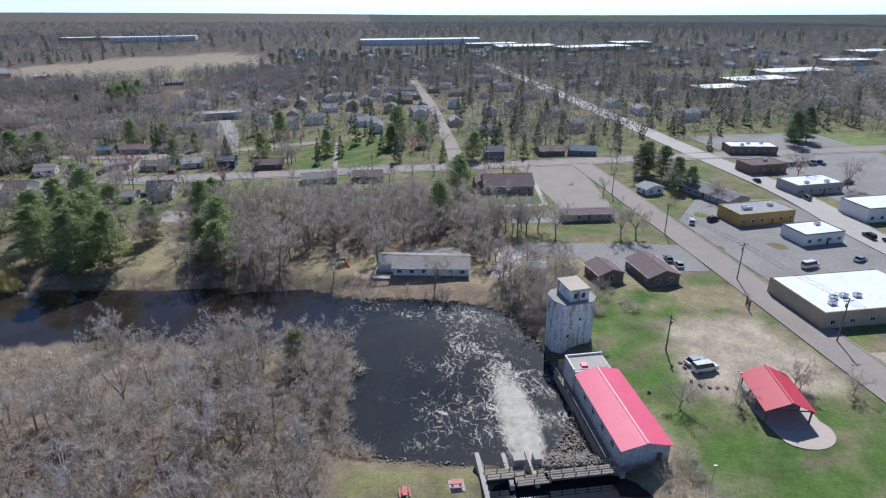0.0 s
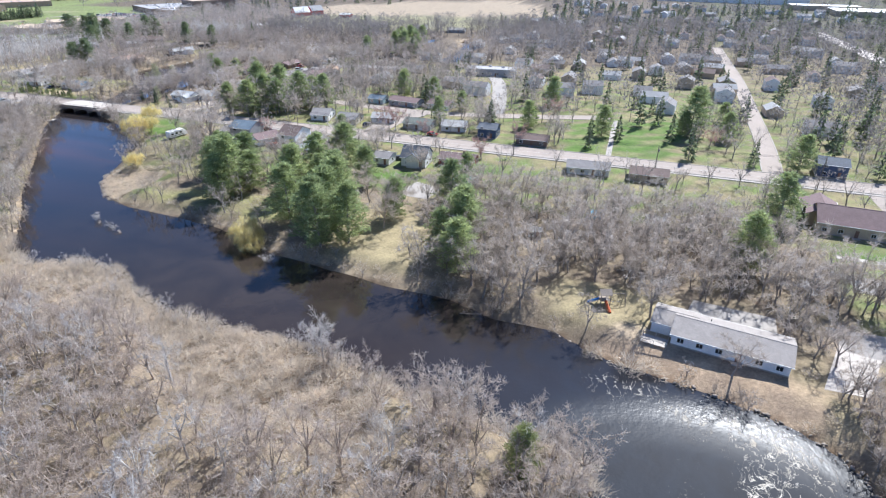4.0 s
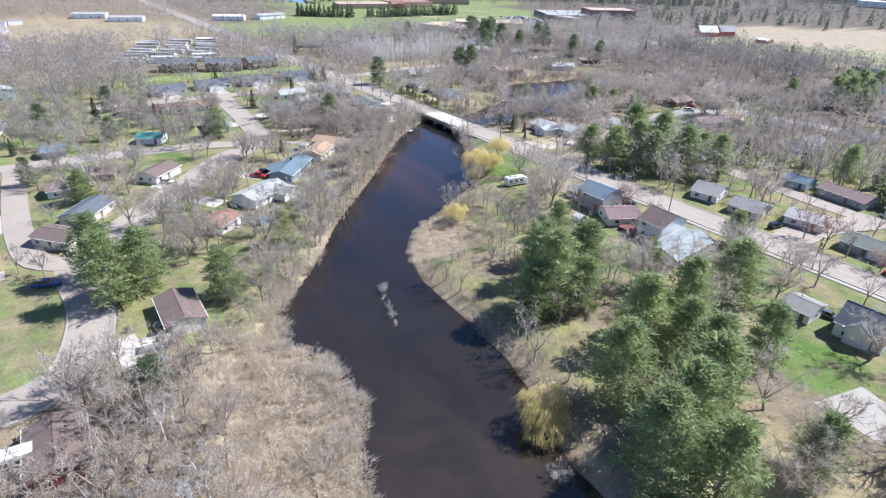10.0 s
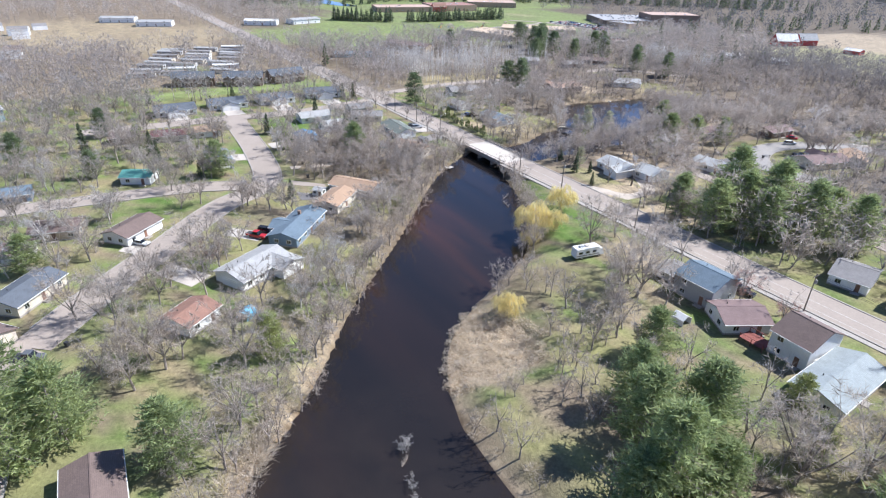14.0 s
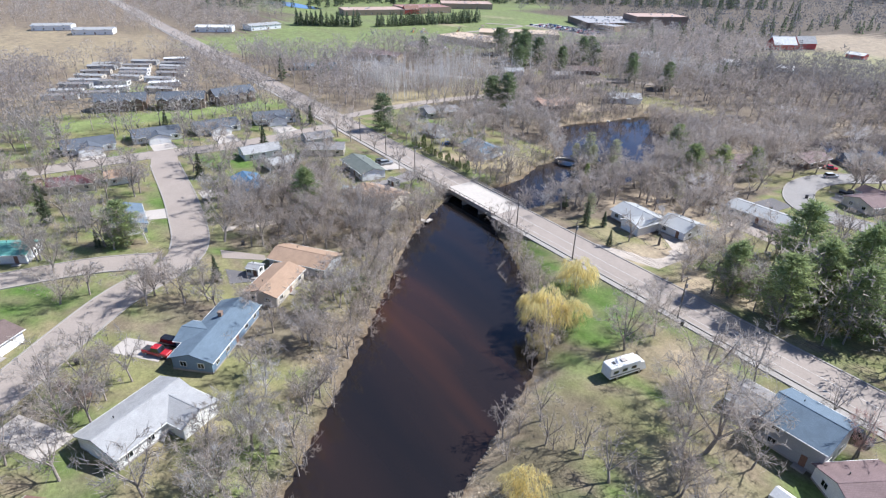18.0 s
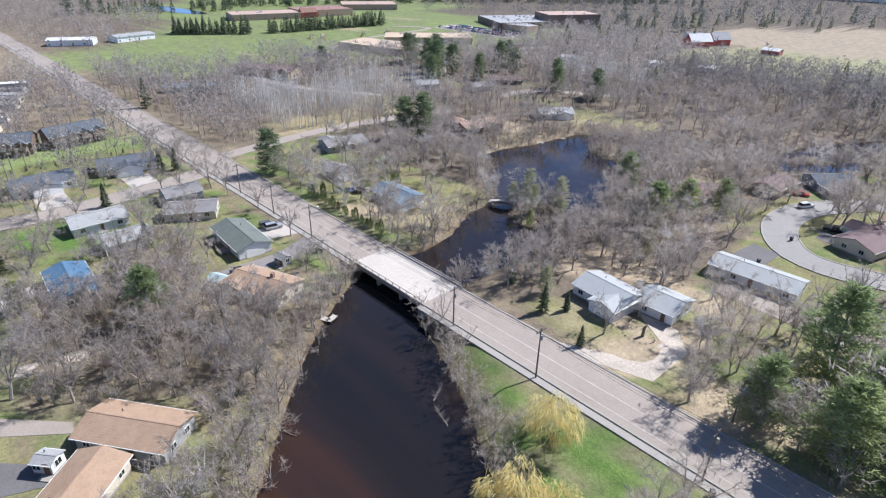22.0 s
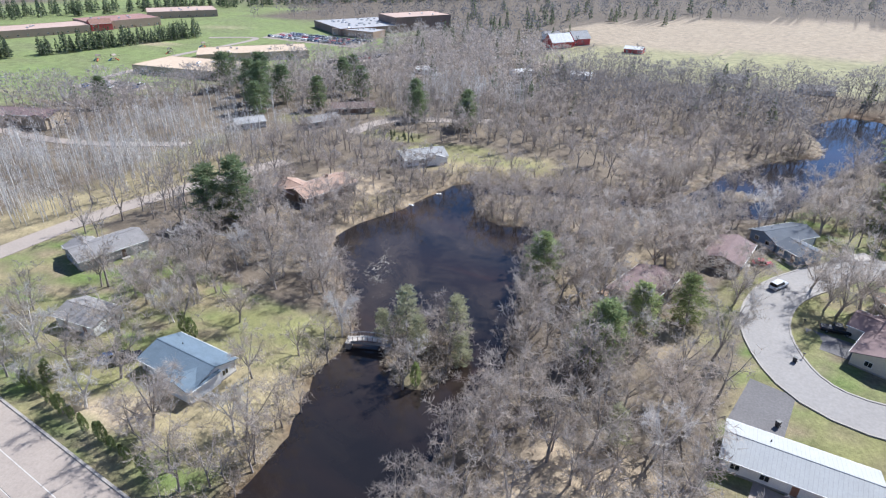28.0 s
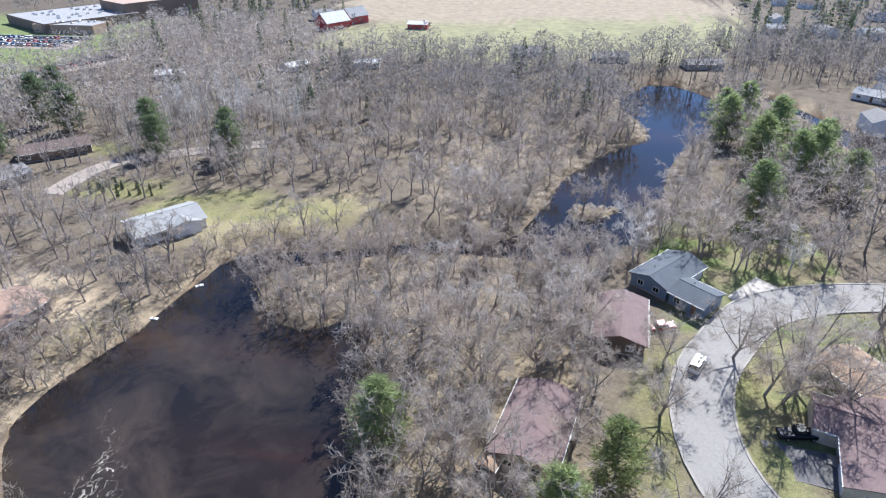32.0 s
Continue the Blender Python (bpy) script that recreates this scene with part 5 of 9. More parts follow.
def rect_pts(x0, x1, w, z):
    return [(x0, -w, z), (x1, -w, z), (x1, w, z), (x0, w, z)]


def car_meshes(kind, colour):
    key = (kind, colour)
    if key in CARS:
        return CARS[key]
    L, H = {"sedan": (4.5, 1.42), "suv": (4.6, 1.72), "pickup": (5.5, 1.8), "van": (5.2, 2.1)}[kind]
    p = mat("car_" + colour, PAINT[colour], 0.25, 0.3 if colour in ("silver", "grey") else 0.0, var=0.05, spec=0.7)
    w, zb = 0.9, H * 0.56
    c0, c1, r0, r1 = {"sedan": (-1.75, 0.95, -1.15, 0.35), "suv": (-2.2, 1.0, -2.0, 0.45), "pickup": (-0.7, 1.35, -0.55, 0.75), "van": (-2.5, 1.75, -2.45, 1.1)}[kind]
    out = {"body": shared("body", boxes((-L / 2, L / 2, -w, w, 0.28, zb), bevel=0.11), p)}
    out["cabin_glass"] = shared("cabin_glass", loft(bmesh.new(), rect_pts(c0, c1, 0.84, zb - 0.02), rect_pts(r0, r1, 0.68, H - 0.06)), glass("car_glass", (0.015, 0.017, 0.02)))
    out["roof"] = shared("roof", boxes((r0 - 0.06, r1 + 0.06, -0.72, 0.72, H - 0.07, H), bevel=0.03), p)
    if kind == "pickup":
        out["cargo_bed"] = shared("cargo_bed", boxes((-L / 2 + 0.1, -0.85, -0.75, 0.75, zb - 0.05, zb + 0.01)), M_DARK)
    out["bumper"] = shared("bumper", boxes((L / 2 - 0.04, L / 2 + 0.07, -0.82, 0.82, 0.32, 0.52), bevel=0.02), M_DARK)
    out["headlight"] = shared("headlight", boxes((L / 2 - 0.05, L / 2 + 0.02, -0.14, 0.14, 0.62, 0.76)), M_CHROME)
    out["tail_light"] = shared("tail_light", boxes((-L / 2 - 0.02, -L / 2 + 0.05, -0.125, 0.125, 0.62, 0.8)), mat("tail_lens", (0.3, 0.01, 0.01), 0.3))
    CARS[key] = (out, L)
    return CARS[key]


def car(x, y, yaw, kind="sedan", colour="white", z=None, label="", group="", simple=False):
    meshes, L = car_meshes(kind, colour)
    e = thing({"sedan": "car", "suv": "suv", "pickup": "pickup_truck", "van": "van"}[kind], pose(x, y, (GZ + 0.08 if z is None else z), 0, 0, yaw), label or "%s %s parked near the houses" % (colour, {"suv": "SUV"}.get(kind, kind)), "car", group)
    for n, me in meshes.items():
        if simple and n in ("bumper", "headlight", "tail_light"):
            continue
        for y0 in (-0.65, 0.65) if n in ("headlight", "tail_light") else (0.0,):
            child(n, me, e, pose(0, y0, 0))
    if not simple:
        for sx in (-1, 1):
            for sy in (-1, 1):
                t = child("wheel", ME_TYRE, e, pose(sx * L * 0.31, sy * 0.82, 0.33))
                child("rim", ME_RIM, t, Matrix())
    FOOT.append((x, y, 2.6))
    return e


# ---- poles and wires ----
POLES = []


def utility_pole(x, y, h=10.0, yaw=0, lamp=False, label="weathered wooden utility pole with a crossarm", z=-0.9):
    e = thing("utility_pole", pose(x, y, z, 0, 0, yaw), label, "utility pole", "poles along the roads")
    part("post", tube(bmesh.new(), (0, 0, -0.4), (0, 0, h), 0.17, 0.11, 8), M_WOODPOLE, e)
    part("crossarm", boxes((-0.06, 0.06, -1.15, 1.15, h - 0.75, h - 0.6)), M_WOODPOLE, e)
    for k in (-1.0, -0.45, 0.45, 1.0):
        part("insulator", tube(bmesh.new(), (0, k, h - 0.6), (0, k, h - 0.42), 0.05, 0.035, 6), M_CONC, e)
    part("transformer", tube(bmesh.new(), (0.3, 0, h - 2.3), (0.3, 0, h - 1.4), 0.22, 0.22, 10), M_CONC, e)
    if lamp:
        bm = tube(bmesh.new(), (0, 0, h - 1.8), (0, 2.2, h - 1.2), 0.035, 0.03, 5)
        part("lamp_arm", bm, M_CHROME, e)
        part("lamp_head", boxes((-0.14, 0.14, 2.1, 2.7, h - 1.3, h - 1.16), bevel=0.03), M_CHROME, e)
    POLES.append((x, y, z + h))
    return e


def wires(a, b, offsets=(-1.0, -0.45, 0.45, 1.0), low=0.42, sag=0.6):
    (x0, y0, z0), (x1, y1, z1) = a, b
    d = Vector((x1 - x0, y1 - y0, 0)).normalized()
    n = Vector((-d.y, d.x, 0))
    e = thing("power_lines", Matrix(), "thin black power lines between the poles", "power line")
    for k, o in enumerate(offsets):
        v, f = [], []
        for i in range(9):
            t = i / 8
            p = Vector((x0 + (x1 - x0) * t, y0 + (y1 - y0) * t, z0 + (z1 - z0) * t - low - sag * 4 * t * (1 - t))) + n * o
            v += [tuple(p + Vector((0, 0, 0.02))), tuple(p + n * 0.017 - Vector((0, 0, 0.01))), tuple(p - n * 0.017 - Vector((0, 0, 0.01)))]
        for i in range(8):
            for q in range(3):
                a, b = 3 * i + q, 3 * i + (q + 1) % 3
                f.append((a, b, b + 3, a + 3))
        obj("wire", v, f, M_DARK, e)
    return e

# ---- the bridge ----
def build_bridge():
    x0, x1, z = -273.0, -248.6, -0.80
    e = thing("road_bridge", pose(0, 0, 0), "pale concrete road bridge over the dark river", "bridge")
    part("deck", boxes((x0, x1, 245.2, 255.8, z - 0.75, z)), mat("bridge_deck", (0.52, 0.465, 0.41), 0.85, var=0.1, big=0.25, fine=2.0), e)
    for y in (245.6, 248.3, 251.0, 253.7):
        part("girder", boxes((x0, x1, y, y + 0.5, z - 1.55, z - 0.75)), M_CONC, e)
    for y, s in ((245.2, -1), (255.8, 1)):
        rail = part("parapet", boxes((x0 - 1.0, x1 + 1.0, min(y, y + 0.32 * s), max(y, y + 0.32 * s), z - 0.35, z + 0.32)), M_CONC, e)
        for k in range(11):
            px = x0 + (x1 - x0) * k / 10
            part("rail_post", boxes((px - 0.09, px + 0.09, y + 0.08 * s - 0.08, y + 0.08 * s + 0.08, z + 0.32, z + 0.86)), M_CONC, rail)
        part("handrail", boxes((x0 - 0.6, x1 + 0.6, y + 0.08 * s - 0.07, y + 0.08 * s + 0.07, z + 0.86, z + 0.98)), M_CONC, e)
    for x in (x0 - 0.4, x1 + 0.4):
        part("abutment", boxes((x - 0.9, x + 0.9, 244.4, 256.6, -5.5, z - 0.76)), M_CONC, e)
    for x in (x0 + 8.2, x0 + 16.3):
        part("pier", boxes((x - 0.35, x + 0.35, 245.8, 255.2, -5.8, z - 1.56)), M_CONC, e)
    part("lane_line", boxes((x0, x1, 250.44, 250.56, z, z + 0.006)), M_WHITELINE, e)
    part("edge_line", boxes((x0, x1, 247.2, 247.3, z, z + 0.006)), M_WHITELINE, e)


build_bridge()
PX = [-330, -310, -290.5, -238.6, -217.9, -188, -141, -100, -50, 0, 50]
for k, x in enumerate(PX):
    utility_pole(x, 244.6, (9.4, 9.2, 9.2, 9.2, 10.6, 10.0)[k % 6], 0, lamp=x in (-290.5, -310))
for a, b in zip(POLES[:-1], POLES[1:]):
    wires(a, b)

# ---- mill, silo, dam, pavilion ----
def build_mill():
    e = thing("mill_building", pose(40.2, 76.8, GZ, 0, 0, 1), "pale concrete mill with a bright red metal roof beside the river", "building")
    FOOT.append((40, 80, 13))
    red = siding("red_metal_roof", (0.76, 0.105, 0.185), True, 0.45, 0.0, 0.45, 0.16)
    wall = mat("mill_concrete", (0.62, 0.59, 0.56), 0.9, var=0.25, big=0.5, fine=2.0)
    L, W, ev, rise = 20.5, 8.2, 3.5, 1.0
    part("wall", boxes((-W / 2, W / 2, -L / 2, L / 2, -3.6, ev)), wall, e)
    for s in (-1, 1):
        b, t = s * (W / 2 + 0.35), 0.1
        v = [(0, -L / 2 - 0.4, ev + rise), (0, L / 2 + 0.1, ev + rise), (b, L / 2 + 0.1, ev - 0.05), (b, -L / 2 - 0.4, ev - 0.05)]
        v += [(p, q, z + t) for p, q, z in v]
        f = [(4, 5, 6, 7), (3, 2, 1, 0), (0, 1, 5, 4), (1, 2, 6, 5), (2, 3, 7, 6), (3, 0, 4, 7)]
        obj("roof_slope", v, f if s < 0 else [q[::-1] for q in f], red, e, "faded red ribbed metal roof")
    for y in (-L / 2, L / 2):
        obj("gable", [(-W / 2, y, ev - 0.02), (W / 2, y, ev - 0.02), (0, y, ev + rise)], [(0, 1, 2)], wall, e)
    part("ridge_cap", boxes((-0.2, 0.2, -L / 2 - 0.4, L / 2 + 0.1, ev + rise + 0.08, ev + rise + 0.16)), red, e)
    part("annex", boxes((-W / 2 - 0.3, W / 2 - 1.0, L / 2, L / 2 + 5.2, -3.6, ev + 0.3)), wall, e)
    part("annex_parapet", boxes((-W / 2 - 0.35, W / 2 - 0.95, L / 2 + 5.0, L / 2 + 5.25, ev + 0.3, ev + 0.75), (-W / 2 - 0.35, -W / 2 - 0.1, L / 2 + 0.3, L / 2 + 5.0, ev + 0.3, ev + 0.75)), M_WHITE, e)
    part("annex_deck", boxes((-W / 2, W / 2 - 1.3, L / 2 + 0.6, L / 2 + 4.9, ev + 0.3, ev + 0.36)), M_CONC_L, e)
    part("roof_box", boxes((-2.4, -1.2, L / 2 + 1.2, L / 2 + 2.4, ev + 0.36, ev + 0.7)), red, e)
    for y in (-7, -3, 1, 5):
        for s in (-1, 1):
            w = child("window", ME_WIN, e, pose(s * (W / 2 + 0.02), y, 1.9, 0, 0, 90))
            child("pane", ME_PANE, w, pose(0, 0.02, 0))
    child("door", ME_DOOR, e, pose(2.4, -L / 2 - 0.03, 0.1))
    part("river_walk", boxes((-W / 2 - 1.5, -W / 2 - 0.02, -L / 2 + 2, L / 2 + 7.5, -3.6, -0.6)), M_TIMBER, e)
    rail = part("walk_rail", boxes((-W / 2 - 1.5, -W / 2 - 1.42, -L / 2 + 2, L / 2 + 7.5, 0.35, 0.43)), M_TIMBER, e)
    for k in range(14):
        y = -L / 2 + 2.1 + k * 1.97
        part("rail_post", boxes((-W / 2 - 1.52, -W / 2 - 1.4, y, y + 0.12, -0.6, 0.45)), M_TIMBER, rail)
    part("deck_stage", boxes((-W / 2 - 0.4, W / 2 - 2.4, L / 2 + 5.3, L / 2 + 8.4, -0.9, 0.2)), M_TIMBER, e)
    for q in ((-W / 2 - 0.4, W / 2 - 2.4, L / 2 + 8.3, L / 2 + 8.4), (W / 2 - 2.5, W / 2 - 2.4, L / 2 + 5.3, L / 2 + 8.3)):
        part("deck_rail", boxes((*q, 0.2, 1.15)), mat("yellow_timber", (0.42, 0.30, 0.12), 0.8), e)


def build_silo():
    e = thing("grain_silo", pose(40.9, 105.2, -3.2, 0, 0, 8), "tall weathered white grain tower with flaking paint", "silo")
    FOOT.append((41, 105, 7.5))
    m = mat("flaking_white", (0.85, 0.84, 0.82), 0.9, var=0.2, big=0.5, fine=2.0, bump=0.2)
    nt = m.node_tree
    b = nt.nodes["Principled BSDF"]
    old = b.inputs["Base Color"].links[0].from_socket
    geo = nt.nodes.new("ShaderNodeNewGeometry")
    mp = nt.nodes.new("ShaderNodeMapping")
    mp.inputs["Scale"].default_value = (1.2, 1.2, 0.22)
    nt.links.new(geo.outputs["Position"], mp.inputs[0])
    streak = ramp(nt, noise_tex(nt, 0.9, 8, 0.75, mp.outputs[0]), [(0.50, (1, 1, 1)), (0.56, (0.66, 0.58, 0.52)), (0.66, (0.28, 0.23, 0.21))])
    nt.links.new(mult(nt, old, streak), b.inputs["Base Color"])
    part("tower", prism(bmesh.new(), [(-4.6, -1.2), (-3.3, -3.6), (3.0, -3.6), (4.6, -1.8), (4.6, 2.2), (3.0, 3.8), (-3.0, 3.8), (-4.6, 2.2)], -1.0, 12.2), m, e)
    part("roof_slab", prism(bmesh.new(), [(-4.75, -1.25), (-3.4, -3.75), (3.1, -3.75), (4.75, -1.85), (4.75, 2.25), (3.1, 3.95), (-3.1, 3.95), (-4.75, 2.25)], 12.2, 12.42), M_CONC, e)
    h = part("headhouse", boxes((-1.9, 2.5, -2.6, 3.4, 12.42, 15.0)), m, e)
    part("headhouse_roof", boxes((-2.05, 2.65, -2.75, 3.55, 15.0, 15.2)), mat("tan_roof_felt", (0.56, 0.48, 0.38), 0.9, var=0.15), e)
    for z in (13.7,):
        for x in (-0.6, 1.2):
            part("opening", boxes((x - 0.4, x + 0.4, -2.63, -2.55, z - 0.6, z + 0.5)), M_DARK, h)
    for x, z in ((-2.2, 4.5), (0.4, 8.2)):
        part("opening", boxes((x - 0.25, x + 0.25, -3.64, -3.56, z, z + 0.6)), M_DARK, e)
    part("ledge", boxes((-4.4, 4.4, -3.3, 3.4, -1.6, -1.0)), M_CONC, e)


def railing(e, a, b, z, h=1.1, gap=1.9, mats=None):
    a, b = Vector(a), Vector(b)
    n = max(1, int((b - a).length / gap))
    m = mats or M_TIMBER
    for r in (0.45, h - 0.05):
        part("rail", tube(bmesh.new(), (a.x, a.y, z + r), (b.x, b.y, z + r), 0.06, 0.06, 4), m, e)
    for k in range(n + 1):
        p = a.lerp(b, k / n)
        part("post", boxes((p.x - 0.07, p.x + 0.07, p.y - 0.07, p.y + 0.07, z - 0.2, z + h)), m, e)


def build_dam():
    e = thing("dam_walkway", pose(0, 0, 0), "grey timber walkway over the dam gates", "dam")
    FOOT.append((26, 68, 12))
    part("deck", boxes((14.8, 21.0, 66.6, 68.6, -1.1, -0.85), (19.2, 24.5, 64.8, 66.8, -1.1, -0.85), (24.0, 37.0, 65.4, 67.2, -1.1, -0.85)), M_TIMBER, e)
    for a, b in (((14.8, 68.6), (21, 68.6)), ((14.8, 66.6), (19.2, 66.6)), ((19.2, 64.8), (24.5, 64.8)), ((24.5, 65.4), (37, 65.4)), ((21, 67.2), (37, 67.2))):
        railing(e, a, b, -0.85)
    part("sill", boxes((14.2, 37.2, 65.6, 68.4, -5.5, -2.6)), M_CONC, e)
    for x in (14.4, 18.6, 22.6, 36.4):
        part("pier", boxes((x - 0.35, x + 0.35, 65.2, 72.2 if x < 30 else 70.0, -5.5, -1.12)), M_CONC_L, e)
    for x in (16.5, 20.6):
        part("gate", boxes((x - 1.7, x + 1.7, 66.9, 67.15, -3.5, -1.4)), M_DARK, e)
    part("gate_hoist", boxes((19.6, 21.6, 68.8, 70.4, -1.1, 0.3), bevel=0.05), M_CONC_L, e)
    part("gate_pier", boxes((23.0, 24.2, 68.8, 70.6, -2.0, 0.1), bevel=0.05), M_CONC_L, e)
    part("wing_wall", boxes((13.9, 14.6, 60, 72.6, -5.5, -0.75)), M_CONC_L, e)


def build_pavilion():
    e = thing("park_pavilion", pose(70.2, 77.3, -0.86, 0, 0, -12), "open park pavilion with a bright red roof", "pavilion")
    FOOT.append((70, 74, 9))
    red = siding("red_pavilion_roof", (0.58, 0.05, 0.075), True, 0.4, 0.0, 0.45, 0.16)
    L, W, ev, rise = 11.4, 8.6, 2.7, 1.9
    for s in (-1, 1):
        b, t = s * W / 2, 0.09
        v = [(0, -L / 2, ev + rise), (0, L / 2, ev + rise), (b, L / 2, ev), (b, -L / 2, ev)]
        v += [(p, q, z + t) for p, q, z in v]
        f = [(4, 5, 6, 7), (3, 2, 1, 0), (0, 1, 5, 4), (1, 2, 6, 5), (2, 3, 7, 6), (3, 0, 4, 7)]
        obj("roof_slope", v, f if s < 0 else [q[::-1] for q in f], red, e)
    part("ridge_cap", boxes((-0.2, 0.2, -L / 2, L / 2, ev + rise + 0.06, ev + rise + 0.15)), red, e)
    for x in (-W / 2 + 0.6, W / 2 - 0.6):
        for y in (-L / 2 + 0.5, -1.6, 1.6, L / 2 - 0.5):
            part("post", boxes((x - 0.12, x + 0.12, y - 0.12, y + 0.12, 0, ev + 0.2)), M_WOODPOLE, e)
        part("beam", boxes((x - 0.1, x + 0.1, -L / 2, L / 2, ev - 0.1, ev + 0.22)), M_WOODPOLE, e)
    for y in (-L / 2 + 0.5, -1.6, 1.6, L / 2 - 0.5):
        for s in (-1, 1):
            part("rafter", tube(bmesh.new(), (0, y, ev + rise - 0.12), (s * (W / 2 - 0.3), y, ev), 0.1, 0.1, 4), M_WOODPOLE, e)
        part("tie_beam", boxes((-W / 2 + 0.6, W / 2 - 0.6, y - 0.08, y + 0.08, ev - 0.05, ev + 0.15)), M_WOODPOLE, e)
    part("stage", boxes((-W / 2 + 0.2, W / 2 - 0.2, -1.0, L / 2 - 0.2, -0.2, 0.35)), M_CONC, e)
    for k in range(3):
        part("picnic_table", boxes((-2.6 + k * 2.2, -1.0 + k * 2.2, 1.2, 2.2, 1.05, 1.12), (-2.5 + k * 2.2, -1.1 + k * 2.2, 1.6, 1.8, 0.35, 1.05)), M_TIMBER, e)
    pts = [(65.4, 77.4)] + [(70.6 + 5.2 * math.cos(a), 70.0 + 4.4 * math.sin(a)) for a in np.linspace(math.pi + 0.5, 2 * math.pi + 0.45, 14)] + [(76.4, 79)]
    slab("pavement", pts, -0.86, mat("plaza_concrete", (0.52, 0.43, 0.365), 0.85, var=0.08, big=0.3, fine=3.0), "round pale concrete plaza before the pavilion")


build_mill()
build_silo()
build_dam()
build_pavilion()

# ---- houses, south-west of the river ----
house(-299.5, 230.0, -3, 16.5, 8.0, "green", "white", "white house with a grey-green roof near the bridge", garage="e")
house(-302.6, 193.2, -3, 15, 7.5, "deepblue", "grey", "house with a patchy bright blue roof")
house(-215.4, 147.9, 118, 14.6, 8.8, "pale", "white", "white house with a pale grey roof and a wing", wing=(4.5, -3.6, 8.5, 6.5, 90), garage="w")
house(-231.5, 164.0, 136, 18.2, 7.6, "blue", "blue", "long blue house with a weathered blue-grey roof", wing=(-1.5, 2.6, 6.5, 6, 90), chimney=True)
house(-250.0, 189.1, 36, 14.5, 7.6, "tan", "grey", "low house with an orange-tan shingle roof")
house(-243.2, 179.4, 131, 12.2, 7.2, "tan", "cream", "house with an orange-tan roof and a patio")
house(-274.9, 223.3, 22, 13.8, 8.6, "tan", "cream", "house with a mottled tan roof by the bridge", wing=(-5, -2, 6, 6.5, 90), chimney=True)
for x, y, yaw in ((-371.5, 157.1, 88), (-373.5, 180, 88), (-373.3, 202.2, 90), (-375.0, 226.7, 80)):
    e = house(x, y, yaw, 16.5, 11, "dark", "white", "white duplex with a dark roof and two garage doors", wing=(0, -4.5, 8, 7.6, 90))
    for s in (-1, 1):
        child("garage_door", ME_GARAGE, e, pose(s * 1.85, -8.54, 0.02) @ Matrix.Diagonal((0.72, 1, 1, 1)))
for x, y, L, yaw in ((-428, 176.5, 21, 73), (-418.5, 200, 20, 67), (-417.5, 222, 19, 97)):
    e = house(x, y, yaw, L, 9, "dark", "brown", "row of dark brown townhouses with dark roofs", eave=4.6, pitch=0.5, kind="townhouse_row")
    for k in (-0.36, -0.12, 0.12, 0.36):
        gable(e, 3.0, 3.2, 4.3, 0.6, 0.3, siding("siding_brown", WALLS["brown"]), shingle("shingles_dark", ROOFS["dark"]), k * L, -4.6, 90)
        part("balcony", boxes((k * L - 1.5, k * L + 1.5, -7.4, -6.2, 2.5, 2.62), (k * L - 1.5, k * L + 1.5, -7.4, -7.34, 2.62, 3.5)), M_TIMBER, e)
house(-338.4, 230.4, 86, 10, 8, "grey", "grey", "grey cottage with a grey roof")
house(-324.5, 228.0, 60, 13, 8, "grey", "cream", "cottage with a grey roof behind bare trees")
house(-333.8, 206.8, 88, 13, 8.5, "pale", "white", "white house with a pale roof")
house(-318, 209, 92, 10, 7, "pale", "white", "white mobile home among bare trees")
house(-295.6, 158.5, -4, 14, 7.2, "blue", "blue", "small blue house with a grey-blue roof", garage="e")
house(-290.3, 133.1, 61, 9, 7, "teal", "white", "white house with a teal metal roof")
house(-332.3, 148.8, 78, 12, 8, "maroon", "cream", "house with a maroon roof")
house(-331.7, 162.3, 84, 9, 7.5, "tan", "white", "white house with a tan roof")
house(-336.4, 134.8, 71, 11, 8, "brown", "brown", "brown house with a brown roof")
house(-250.0, 126.6, 131, 12, 7.6, "brown", "white", "white and brown house by the street", garage="s")
house(-201.7, 131.5, 126, 8.5, 7, "rust", "white", "white house with a rust-red roof")
house(-163.4, 112.0, -2, 12.3, 7, "brown", "aqua", "pale blue house with a brown roof near the river", garage="e")
house(-135.5, 88.0, -3, 12, 7.5, "brown", "red", "red-brown house with a brown roof by the woods")
house(-228.0, 103.8, 140, 13.5, 7.5, "dark", "cream", "house with a dark roof under bare trees")
house(-250.1, 100.6, 84, 9, 7.5, "brown", "white", "small white house with a brown roof")
house(-259.5, 110.2, 76, 11, 8, "brown", "tan", "tan house with a brown roof")
house(-291.3, 101.0, 87, 7, 7.5, "blue", "blue", "small blue garage house", garage="s")
house(-210.5, 78.5, 4, 9, 7, "blue", "white", "white house with a pale blue roof by the lane")
house(-248.5, 78.5, 2, 11, 7.5, "pale", "aqua", "pale blue house with a grey roof by the lane")
house(-269, 79, -3, 12, 7.5, "deepblue", "white", "white house with a dark blue roof by the lane")
house(-305, 80, 8, 11, 7, "rust", "cream", "cream house with a rust-red roof", garage="e")
house(-293, 81, 20, 5, 4, "pale", "white", "small white shed with a pale roof")
house(-335, 84, -12, 13, 8, "grey", "white", "white house with a grey roof and a porch", wing=(3, -3, 6, 5, 90))
house(-393, 90, 10, 11, 8, "pale", "aqua", "two-storey pale blue house", eave=4.8)
house(-214, 96, 40, 11, 7, "brown", "cream", "cream house among bare trees", garage="n")
